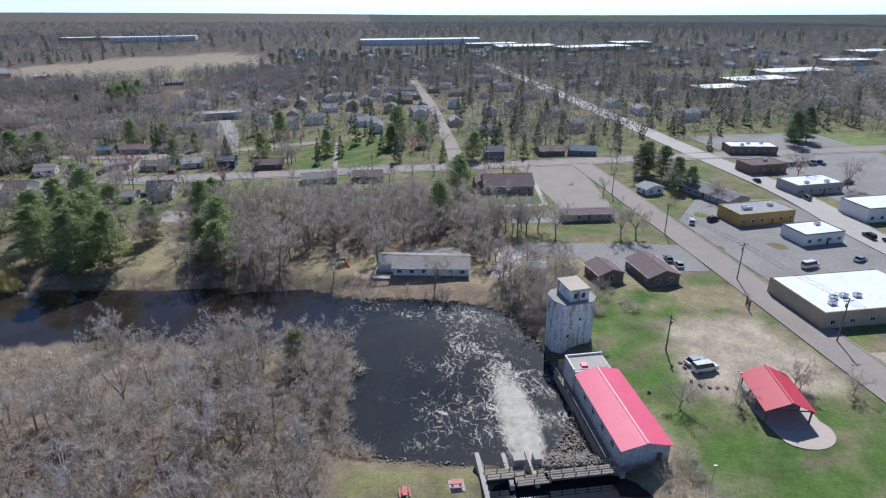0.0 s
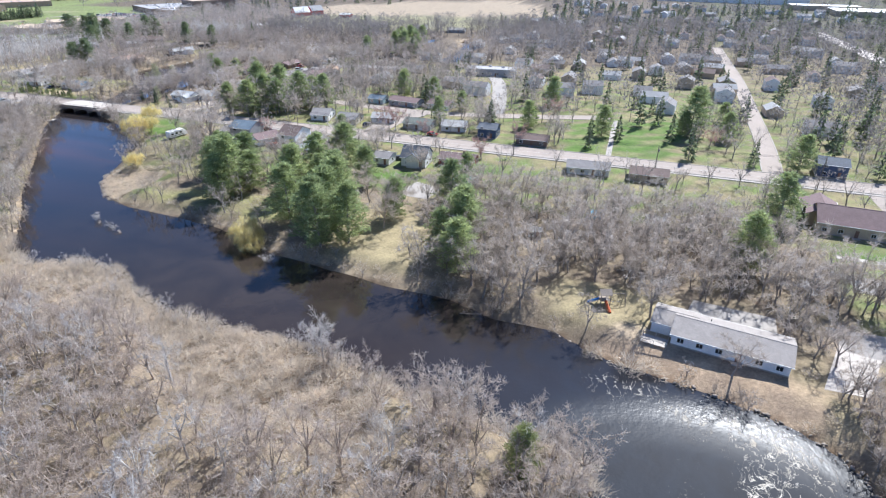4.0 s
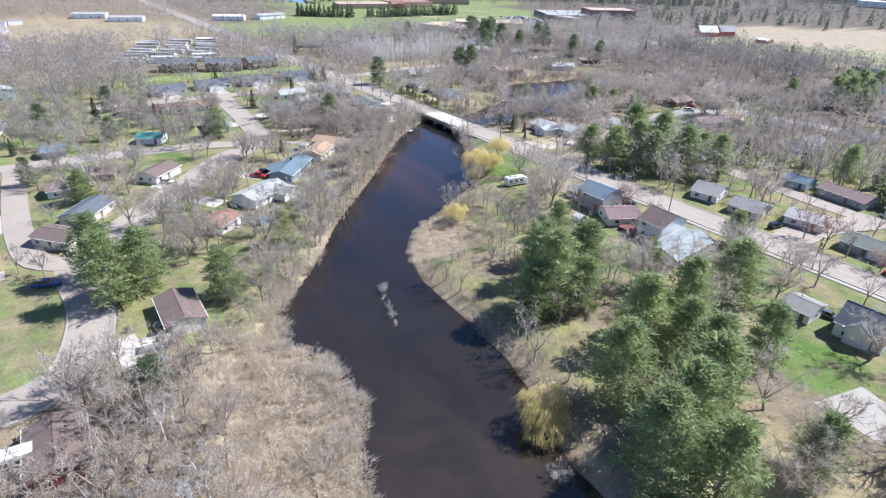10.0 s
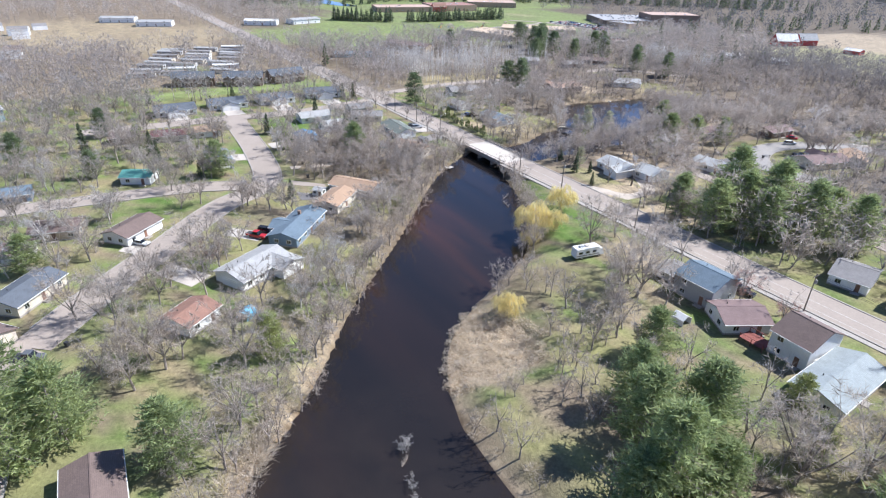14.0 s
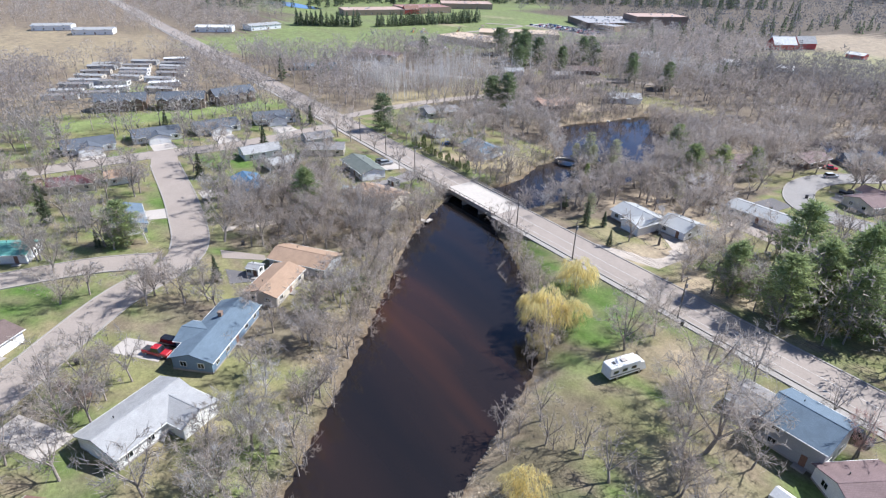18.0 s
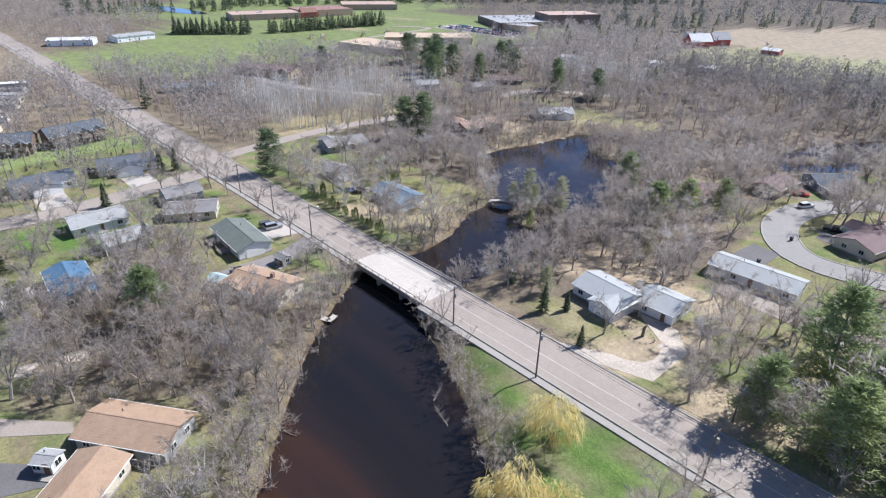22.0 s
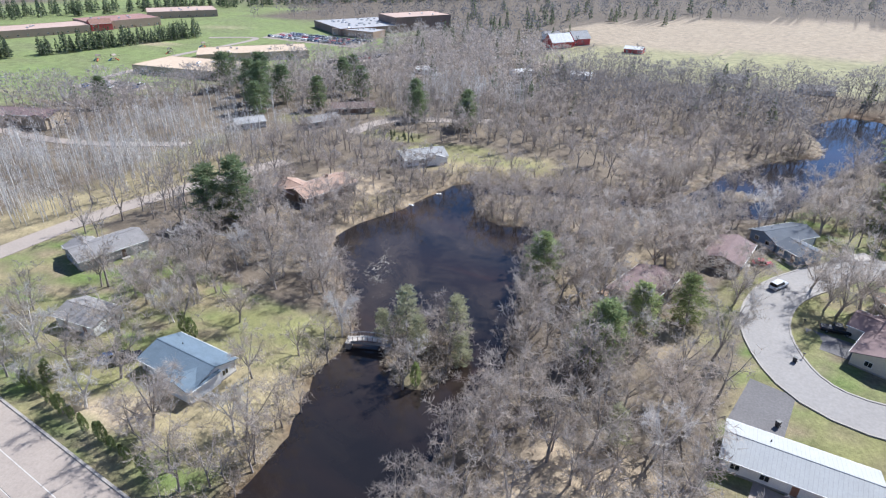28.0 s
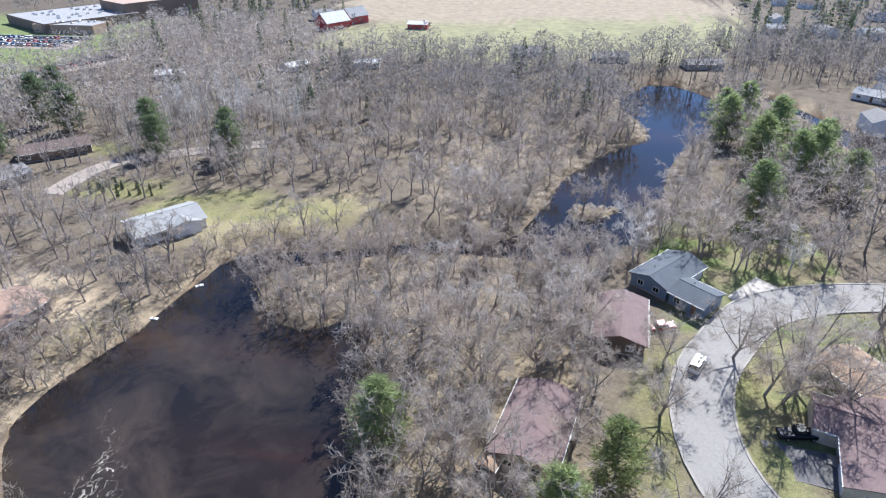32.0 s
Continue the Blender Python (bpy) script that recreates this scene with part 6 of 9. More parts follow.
# ---- houses along the town road ----
house(-133.2, 229.5, -2, 7.5, 10.5, "brown", "white", "tall white house with a brown roof and a deck", eave=5.0, pitch=0.45)
house(-146.0, 228.0, 60, 9.5, 8.5, "purple", "white", "white gabled house with a brown roof")
house(-156.5, 231.6, 2, 9.4, 9.6, "blue", "grey", "two-storey grey house with a blue-grey roof", eave=4.8, pitch=0.36)
house(-164.6, 232.4, 4, 6.2, 6.6, "grey", "grey", "low grey garage beside the house", eave=2.3, pitch=0.25)
house(-124.2, 224.8, 93, 17.5, 8.4, "aqua", "white", "long white house with a pale blue-grey roof")
house(-142.3, 267.9, 12, 8, 11, "grey", "white", "white house with a grey roof across the road")
house(-128, 266, 2, 9, 9, "grey", "cream", "cream house with a grey roof")
house(-114, 272, 10, 10, 8, "pale", "white", "white garage house with a pale roof")
house(-96, 268, 0, 12, 8.5, "green", "grey", "grey-green house with a grey roof", garage="s")
house(-81, 270, 8, 10, 8.5, "pale", "white", "white gabled house with a pale roof")
house(-65, 266, 0, 7.5, 8, "dark", "navy", "navy blue house with a dark roof", eave=4.0)
house(-46, 262, 0, 12, 8, "brown", "brown", "brown house with a brown roof")
house(-80.5, 224.0, 3, 8.8, 8.5, "dark", "white", "white house with a dark roof and dormers", eave=3.6, pitch=0.7, wing=(0, -2.6, 5, 4.5, 90))
house(-66.5, 229.0, 0, 12.5, 7.5, "purple", "red", "dark red house with a brown roof", chimney=True)
house(-57.5, 206.5, -15, 6, 9, "teal", "red", "shed with a pale green metal roof")
house(-92, 222, 0, 6, 7, "grey", "white", "white garage with a grey roof")
house(-116, 303, -8, 15, 8, "purple", "grey", "long grey house with a brown roof")
house(-98, 303, -8, 11, 8, "purple", "white", "white house with a purple-brown roof")
house(-131, 303, 0, 8, 7, "blue", "aqua", "small teal house with a blue roof")
house(-22, 236, 5, 14, 8, "grey", "white", "house half hidden behind bare trees")
house(-2, 236, 0, 12, 8, "brown", "tan", "tan house half hidden behind bare trees")
# ---- around the pond ----
house(-223.6, 276.2, -5, 12, 8.6, "ribbed", "white", "white house with a pale metal roof beside the bridge", wing=(3.2, -3.2, 7, 6, 90))
house(-213.5, 281.0, 0, 8.2, 8.4, "ribbed", "white", "white garage with a grey metal roof", garage="s", kind="garage")
house(-205.1, 307.6, 2, 18.6, 7.6, "ribbed", "white", "long low white house with a ribbed pale metal roof")
house(-295.0, 276.6, 2, 14, 8, "blue", "white", "white house with a blue-grey roof behind the cedar hedge", wing=(4.4, -2.5, 6, 5.6, 90), garage="w")
house(-347.0, 293.0, 80, 15, 9, "grey", "grey", "long grey house with a grey roof", wing=(-4, 3, 7, 6, 90))
house(-323.0, 275.4, 10, 10, 6.5, "grey", "white", "white house under bare trees")
house(-330.7, 348.0, 80, 18, 10, "terracotta", "brown", "sprawling brown house with a faded terracotta roof", wing=(-5.5, 5.0, 10, 7.5, 90), chimney=True)
house(-213.5, 387.5, 50, 12.8, 7.6, "dark", "blue", "blue-grey house with a dark roof", garage="s")
house(-209.6, 380.2, -40, 6.6, 6.6, "dark", "blue", "small blue-grey garage with a dark roof", kind="garage")
house(-223.5, 370.0, 84, 13, 8, "purple", "brown", "brown house with a dull brown roof under bare trees")
house(-236.3, 343.8, 78, 14, 8.5, "purple", "tan", "house with a dark purple roof under bare trees")
house(-192.0, 347.5, -106, 16.5, 9.5, "purple", "cream", "cream house with a brown roof", wing=(-4, -4, 8, 7, 90), garage="s")
house(-188.0, 361.5, -60, 13, 8, "tan", "cream", "house with a pale brown roof")
house(-322.5, 388, 52, 15, 10, "pale", "white", "house with a pale grey roof near the lawn", wing=(3, -3, 6, 6, 90))
house(-383.5, 425, 42, 18, 9, "brown", "brown", "long brown house under pines")
house(-381, 402, 72, 13, 8, "grey", "cream", "cream house with a grey roof")
house(-402.5, 384, 60, 11, 8, "pale", "grey", "small house with a pale roof among birches")
house(-474.5, 288.5, 67, 25, 9, "blue", "aqua", "long low pale blue house with a blue-grey roof", pitch=0.2, far=True)
house(-492, 333, 22, 19, 10, "purple", "tan", "apartment row with a brown roof", eave=4.6, far=True, wing=(6, -3, 8, 7, 90))
house(-474, 340.5, 22, 18, 10, "purple", "tan", "apartment row with a brown roof and gables", eave=4.6, far=True, wing=(5, -3, 8, 7, 90))
for x, y, yaw in ((-403, 512, 20), (-356, 536, 60), (-325, 547, 10)):
    house(x, y, yaw, 11, 7, "whitemetal", "white", "white house deep in the bare woods", far=True)
house(-121, 529, -40, 13, 9, "pale", "white", "white house on the far bank", far=True)
house(-175, 572, 10, 16, 9, "grey", "grey", "grey house beyond the far pond", far=True)
house(-215, 580, 10, 16, 9, "grey", "white", "house beyond the far pond", far=True)
house(-255, 585, 10, 14, 9, "grey", "white", "white house far beyond the woods", far=True)
# ---- by the dam and the church ----
house(14.8, 144.2, -10, 20.5, 9.2, "warm", "white", "long white house with a grey roof above the river bank", wing=(-10.5, 1.5, 8, 7, 0))
house(73.0, 132.0, -85, 12.5, 8.6, "purple", "brown", "brown shed with a faded purple-brown roof", pitch=0.36)
house(60.0, 133.0, -82, 8, 7, "purple", "brown", "brick shed with a faded brown roof", pitch=0.36)
house(42.5, 137.5, -8, 5.2, 3.4, "pale", "cream", "small shed with a pale roof", pitch=0.2)
house(52.0, 213.0, -4, 19, 12, "purple", "tan", "tan brick church hall with a brown roof", eave=3.4, pitch=0.5, wing=(-7.5, 5, 12, 9, 90))
house(57.0, 262.0, -5, 9, 9, "dark", "navy", "dark two-storey house with a dark roof", eave=4.5)
house(101.0, 264.0, -20, 13, 9, "blue", "blue", "blue house with a blue-grey roof")
house(86.0, 266.0, -5, 12, 9, "purple", "brown", "brown house with a hipped roof")
house(71.5, 177.2, -4, 17.4, 6.0, "purple", "tan", "long low shed with a brown roof", pitch=0.2)
house(105.2, 200.5, -77, 6, 7.7, "pale", "white", "white shed with a pale roof")
house(126.0, 192.0, -74, 24, 10, "grey", "grey", "long shop with a grey hipped roof", pitch=0.3)
M_FLATROOF = mat("white_membrane", (0.82, 0.82, 0.80), 0.7, var=0.1, big=0.25, fine=1.0)
M_FLATGREY = mat("grey_membrane", (0.36, 0.35, 0.35), 0.8, var=0.15, big=0.2, fine=1.0)
flat_block("supermarket", 112.6, 109.6, 1, 30, 18.5, 4.2, M_CREAM, M_FLATROOF, "large cream block shop with a bright white flat roof", 6, 6)
flat_block("yellow_restaurant", 127.0, 168.0, 5, 21, 11, 4.2, mat("ochre_render", (0.55, 0.36, 0.12), 0.8), M_FLATGREY, "ochre yellow restaurant with a grey flat roof", 4, 6)
flat_block("shop", 133.0, 149.0, 5, 14, 9.5, 3.8, M_WHITE, M_FLATROOF, "low white shop with a white roof", 1, 4, M_BRICK)
flat_block("shop", 180.5, 253.0, -12, 22, 10, 4.0, M_BRICK, M_FLATROOF, "shop row with a pale roof", 3, 6)
flat_block("shop", 165.5, 222.0, 4, 17, 10, 4.2, M_BRICK, mat("brown_roof_felt", (0.15, 0.09, 0.08), 0.8), "brown restaurant with a dark roof", 1, 4)
flat_block("shop", 167.0, 194.5, 4, 20, 11, 4.0, siding("siding_grey", WALLS["grey"]), M_FLATROOF, "grey shop with a white roof", 2, 5)
flat_block("shop", 171.0, 165.0, 2, 22, 12, 5.0, M_WHITE, M_FLATROOF, "two-storey white shop with a dark red awning", 2, 6, M_BRICK)
# ---- schools and farm in the distance ----
flat_block("long_hall", -96, 391, 8, 30, 11, 4.2, siding("siding_grey", WALLS["grey"]), M_FLATGREY, "long grey hall with a flat roof among trees", 3, 7)
M_SCHOOLROOF = mat("tan_gravel_roof", (0.52, 0.40, 0.29), 0.9, var=0.12, big=0.05, fine=0.6)
flat_block("school", -514, 441, 13, 56, 30, 4.5, M_CREAM, M_SCHOOLROOF, "low tan school with a flat gravel roof", 5, 12)
flat_block("school", -522, 492, 50, 66, 28, 5.0, M_CREAM, M_SCHOOLROOF, "long low tan school wing", 5, 12)
M_TANBRICK = mat("tan_school_brick", (0.42, 0.30, 0.215), 0.9, var=0.12, fine=4.0)
M_ROSEROOF = mat("pinkish_gravel_roof", (0.46, 0.33, 0.27), 0.9, var=0.12, big=0.06, fine=0.8)
flat_block("school", -551, 632, 62, 58, 62, 5.5, M_BRICK, M_FLATGREY, "broad brown brick school with a cluttered grey roof", 26, 8)
flat_block("school", -520, 668, 62, 52, 34, 11, M_BRICK, M_ROSEROOF, "tall brown brick school gymnasium", 3, 0)
flat_block("school", -528, 603, 2, 40, 17, 5, M_TANBRICK, M_FLATGREY, "low entrance wing of the brick school", 6, 8)
flat_block("school", -738, 468, 75, 66, 34, 5.5, M_TANBRICK, M_ROSEROOF, "long tan school wing with a pinkish roof", 4, 10)
flat_block("school", -733, 530, 80, 56, 40, 6.5, M_TANBRICK, mat("red_school_roof", (0.34, 0.19, 0.16), 0.8), "far school hall with a dull red roof", 5, 8)
house(-718, 506, 78, 16, 9, "rust", "barn", "school entrance under a bright red gabled roof", eave=5.5, pitch=0.7, far=True, kind="school_entrance")
flat_block("school", -757, 610, 58, 62, 42, 6, M_TANBRICK, M_ROSEROOF, "second far school with flat pinkish roofs", 5, 8)
flat_block("warehouse", 95, 1052, -4, 205, 40, 9, M_WHITE, M_FLATROOF, "very long white factory roof in the distance", 6, 0)
flat_block("warehouse", -420, 1300, 4, 160, 30, 8, M_WHITE, M_FLATROOF, "long white shed in the distance", 4, 0)
house(-377, 640, 60, 18, 11, "whitemetal", "barn", "red barn with a white roof", eave=4.5, pitch=0.9, far=True, kind="barn")
house(-370, 660, 60, 15, 10, "pale", "barn", "red barn with a grey roof", eave=5, pitch=0.9, far=True, kind="barn")
house(-325, 648, 0, 12, 8, "whitemetal", "barn", "small red shed in the pasture", eave=3, far=True, kind="barn")
house(-395, 670, 40, 12, 9, "grey", "white", "white farmhouse by the red barns", eave=5, far=True)

# ---- the mobile-home park and the far town ----
for k in range(24):
    r, i = divmod(k, 8)
    house(-460 - i * 11.2 + r * 2.5 + HRNG.uniform(-2.5, 2.5), 153 + i * 4.2 + r * 21 + HRNG.uniform(-3, 3), 62 + HRNG.uniform(-14, 14), 15, 4.8, HRNG.choice(("pale", "pale", "grey", "whitemetal")), HRNG.choice(("white", "cream", "grey")), "long pale mobile home with a flat-pitched roof", eave=2.4, pitch=0.2, over=0.2, far=True, kind="mobile_home")


def far_houses(places, rng, label):
    """Small gabled roofs of the far town, beyond counting."""
    g = Geo()
    for x, y in places:
        L, W, h, yaw = rng.uniform(9, 15), rng.uniform(7, 9), rng.uniform(2.6, 5), rng.choice((0, 90)) + rng.uniform(-8, 8)
        c, s = math.cos(radians(yaw)), math.sin(radians(yaw))
        z, wm, rm = gz(x, y), rng.choice((0, 0, 1)), rng.choice((2, 2, 3, 4))
        k = len(g.v)
        loc = [(sx * L / 2, sy * W / 2, q) for q in (-0.3, h) for sx, sy in ((-1, -1), (1, -1), (1, 1), (-1, 1))] + [(-L / 2, 0, h + 2), (L / 2, 0, h + 2)]
        g.v += [(x + a * c - b * s, y + a * s + b * c, z + d) for a, b, d in loc]
        for q, m in (((0, 1, 5, 4), wm), ((1, 2, 6, 9, 5), wm), ((2, 3, 7, 6), wm), ((3, 0, 4, 8, 7), wm), ((4, 5, 9, 8), rm), ((6, 7, 8, 9), rm)):
            g.f.append(tuple(k + i for i in q))
            g.m.append(m)
    me = g.mesh("far_houses", [siding("siding_white", WALLS["white"]), siding("siding_tan", WALLS["tan"]), shingle("shingles_grey", ROOFS["grey"]), shingle("shingles_brown", ROOFS["brown"]), shingle("shingles_pale", ROOFS["pale"])])
    tagged(new("far_houses", me), label, "houses", kind="stuff")
    for x, y in places:
        FOOT.append((x, y, 7))


far_houses(scatter(-330, 560, 330, 900, 34, 71, lambda x, y, u: (u < 0.55) & ~((x < -150) & (y < 640)) & (x > -0.3 * y) & (ellipse_mask(PLOUGHED + PASTURE + FIELDS, x, y) < 0.05), 4.0), HRNG, "houses of the far town between bare trees")
far_houses(scatter(-140, 75, 322, 480, 25, 74, lambda x, y, u: u < 0.62, 3.0), HRNG, "small houses in the gardens beyond the back street")
far_houses(scatter(-700, -430, 40, 110, 30, 72, lambda x, y, u: u < 0.5, 4.0), HRNG, "houses at the edge of the fields")
far_houses(scatter(-250, 40, 840, 960, 30, 73, lambda x, y, u: (u < 0.55) & (ellipse_mask(PLOUGHED, x, y) < 0.05) & (x > -0.16 * y), 4.0), HRNG, "houses along the far edge of the fields")
for x, y, L, W, yaw in ((330, 470, 60, 26, 6), (270, 430, 40, 22, 6), (400, 520, 70, 30, 4), (240, 900, 90, 50, 0), (330, 860, 110, 40, 8), (420, 930, 60, 40, 0), (200, 960, 80, 30, 0), (-560, 1350, 120, 30, 0), (640, 700, 60, 30, 10), (520, 600, 50, 24, 0)):
    flat_block("warehouse", x, y, yaw, L, W, 6, M_CREAM, M_FLATROOF, "pale flat-roofed store in the distance", 2, 0)
for x, y, yaw, roof in ((-690, 195, 70, "pale"), (-666, 282, 63, "whitemetal"), (-730, 170, 70, "pale"), (-664, 321, 102, "pale")):
    house(x, y, yaw, 29, 14, roof, "white", "long pale metal shed at the edge of the fields", eave=4, pitch=0.15, far=True, kind="storage_shed")

# ---- parked cars ----
for x, y, yaw, kind, colour in (
        (63.0, 91.6, 12, "sedan", "silver"), (63.6, 89.0, 5, "van", "white"), (-233.4, 153.4, 40, "pickup", "red"), (-234.6, 156.4, 40, "suv", "black"), (-243.2, 127.4, 42, "sedan", "white"),
        (-304.0, 239.6, 80, "suv", "grey"), (-302.0, 240.2, 80, "suv", "silver"), (-286.0, 223.0, 70, "sedan", "black"), (-212.0, 362.6, 62, "suv", "white"), (-216.2, 371.6, 20, "sedan", "red"),
        (-201.0, 350.4, 10, "pickup", "black"), (-158.6, 107.4, 80, "pickup", "black"), (-143.0, 86.0, 100, "suv", "white"), (-192.0, 90.8, 70, "pickup", "blue"), (-306.5, 272.5, 60, "suv", "black"), (-309.0, 271.0, 60, "sedan", "blue"),
        (-88.0, 226.0, 5, "sedan", "grey"), (-87.0, 258.6, 0, "sedan", "red"), (-152.0, 240.0, 5, "suv", "black"), (-118.0, 262.0, 80, "suv", "black"), (-204.0, 104.0, 60, "pickup", "grey"), (-379.0, 216.0, 20, "sedan", "grey")):
    car(x, y, yaw, kind, colour)
for x, y, yaw, kind, colour in (
        (134, 193, 80, "sedan", "black"), (154, 207, 80, "sedan", "black"), (158, 184, 85, "suv", "grey"), (151, 147, 85, "suv", "black"), (153.5, 142, 85, "suv", "black"), (135, 132, 20, "sedan", "silver"), (104, 167, 60, "suv", "white"), (112, 168, 20, "suv", "black"),
        (118, 130, 10, "van", "white"), (82, 140, 80, "sedan", "grey"), (83, 136, 80, "sedan", "silver"), (176, 197, 10, "sedan", "red"), (180, 198, 10, "sedan", "white"), (184, 198, 10, "sedan", "red"), (188, 199, 10, "suv", "black"), (172, 232, 40, "sedan", "white"), (168, 172, 10, "suv", "red"), (174, 173, 10, "sedan", "black")):
    car(x, y, yaw, kind, colour, label="%s %s on the asphalt by the shops" % (colour, {"suv": "SUV"}.get(kind, kind)), simple=True)
CRNG = random.Random(8)
for k in range(72):
    r, i = divmod(k, 24)
    car(-579 + i * 3.3 + r * 2 + CRNG.uniform(-0.3, 0.3), 559 + r * 9.5 + i * 0.1, 94, CRNG.choice(("sedan", "suv")), CRNG.choice(("white", "black", "red", "silver", "blue", "grey")), label="car in the rows of the school car park", group="cars in the school car park", simple=True)
for k in range(14):
    car(-468 + k * 1.1, 504 + k * 3.0, 20, CRNG.choice(("sedan", "suv")), CRNG.choice(("white", "black", "red", "silver", "grey")), label="car in the row by the big school", group="cars by the big school", simple=True)
for k in range(9):
    car(-524 + k * 2.9, 386 + k * 1.4 + (k % 2) * 7, 110, "suv", CRNG.choice(("white", "grey", "blue")), label="car in the small school car park", group="cars by the low school", simple=True)


# ---- motorhome, camper, boat ----
def motorhome(x, y, yaw, label, L=8.0):
    e = thing("motorhome", pose(x, y, -0.95, 0, 0, yaw), label, "motorhome")
    FOOT.append((x, y, 5))
    w = M_WHITE
    part("body", boxes((-L / 2, L / 2 - 1.2, -1.2, 1.2, 0.55, 3.0), bevel=0.12), w, e)
    part("cab", loft(bmesh.new(), rect_pts(L / 2 - 1.25, L / 2 + 0.4, 1.1, 0.5), rect_pts(L / 2 - 1.25, L / 2 - 0.3, 1.05, 2.3)), w, e)
    part("windscreen", boxes((L / 2 - 0.35, L / 2 - 0.12, -0.95, 0.95, 1.35, 2.05)), glass(), e)
    part("stripe", boxes((-L / 2 + 0.1, L / 2 - 1.3, -1.212, 1.212, 1.0, 1.25)), mat("rv_stripe", (0.18, 0.16, 0.15), 0.5), e)
    for k in range(3):
        part("side_window", boxes((-L / 2 + 0.7 + k * 2.0, -L / 2 + 1.8 + k * 2.0, -1.215, 1.215, 1.6, 2.2)), glass(), e)
    part("roof_unit", boxes((-0.9, 0.2, -0.45, 0.45, 3.0, 3.25), bevel=0.05), M_CONC_L, e)
    part("roof_vent", boxes((-2.8, -2.3, -0.3, 0.3, 3.0, 3.12)), M_DARK, e)
    part("awning", boxes((-L / 2 + 0.5, L / 2 - 2.4, 1.2, 1.35, 2.75, 2.9)), M_CONC_L, e)
    for sx in (-L * 0.28, L * 0.34):
        for sy in (-1, 1):
            t = child("wheel", ME_TYRE, e, pose(sx, sy * 1.05, 0.4) @ Matrix.Scale(1.2, 4))
            child("rim", ME_RIM, t, Matrix())


motorhome(-182.8, 221.4, 80, "white motorhome parked on the grass by the river")
motorhome(-137.0, 83.5, 85, "white box camper parked beside the house", 6.5)


def pontoon_boat(x, y, yaw):
    e = thing("pontoon_boat", pose(x, y, -0.92, 0, 0, yaw), "white pontoon boat on a trailer in the driveway", "boat")
    FOOT.append((x, y, 4))
    for s in (-1, 1):
        part("pontoon", tube(bmesh.new(), (-3.0, s * 0.8, 0.75), (3.0, s * 0.8, 0.75), 0.32, 0.2, 10), M_CHROME, e)
    part("deck", boxes((-3.0, 2.8, -1.2, 1.2, 1.05, 1.15)), M_CONC_L, e)
    for q in ((-2.9, 2.6, -1.2, -1.12), (-2.9, 2.6, 1.12, 1.2), (2.55, 2.65, -1.1, 1.1)):
        part("side_panel", boxes((*q, 1.15, 1.85)), M_WHITE, e)
    for px, py in ((-2.2, -0.7), (-2.2, 0.7), (1.6, -0.7), (1.6, 0.7)):
        part("seat", boxes((px - 0.55, px + 0.55, py - 0.35, py + 0.35, 1.15, 1.6), bevel=0.06), M_WHITE, e)
    part("console", boxes((-0.3, 0.3, -0.2, 0.6, 1.15, 2.0), bevel=0.05), M_DARK, e)
    part("trailer", boxes((-2.8, 4.2, -0.1, 0.1, 0.35, 0.47), (-2.0, -1.85, -1.0, 1.0, 0.35, 0.45), (1.4, 1.55, -1.0, 1.0, 0.35, 0.45)), M_DARK, e)
    for s in (-1, 1):
        child("wheel", ME_TYRE, e, pose(-1.0, s * 1.05, 0.33))


pontoon_boat(-155.6, 106.0, 80)


# ---- docks, footbridge ----
def dock(rows, label):
    e = thing("dock", Matrix(), label, "dock")
    for x, y, yaw, L, W in rows:
        m = pose(x, y, WZ + 0.45, 0, 0, yaw)
        n = int(L / 0.5)
        for k in range(n):
            o = part("plank", boxes((-L / 2 + k * L / n, -L / 2 + (k + 0.92) * L / n, -W / 2, W / 2, 0, 0.06)), M_CONC_L, e)
            o.matrix_basis = m
        for px in (-L / 2 + 0.2, L / 2 - 0.2):
            for py in (-W / 2, W / 2):
                o = part("post", tube(bmesh.new(), (px, py, -1.8), (px, py, 0.5), 0.05, 0.05, 6), M_CHROME, e)
                o.matrix_basis = m


dock([(-261.8, 228.6, 20, 4.2, 1.3), (-260.0, 230.2, 110, 2.6, 1.3)], "white L-shaped dock on the river bank")
dock([(-212.0, 174.0, 130, 2.8, 1.4)], "small white dock at the water's edge")


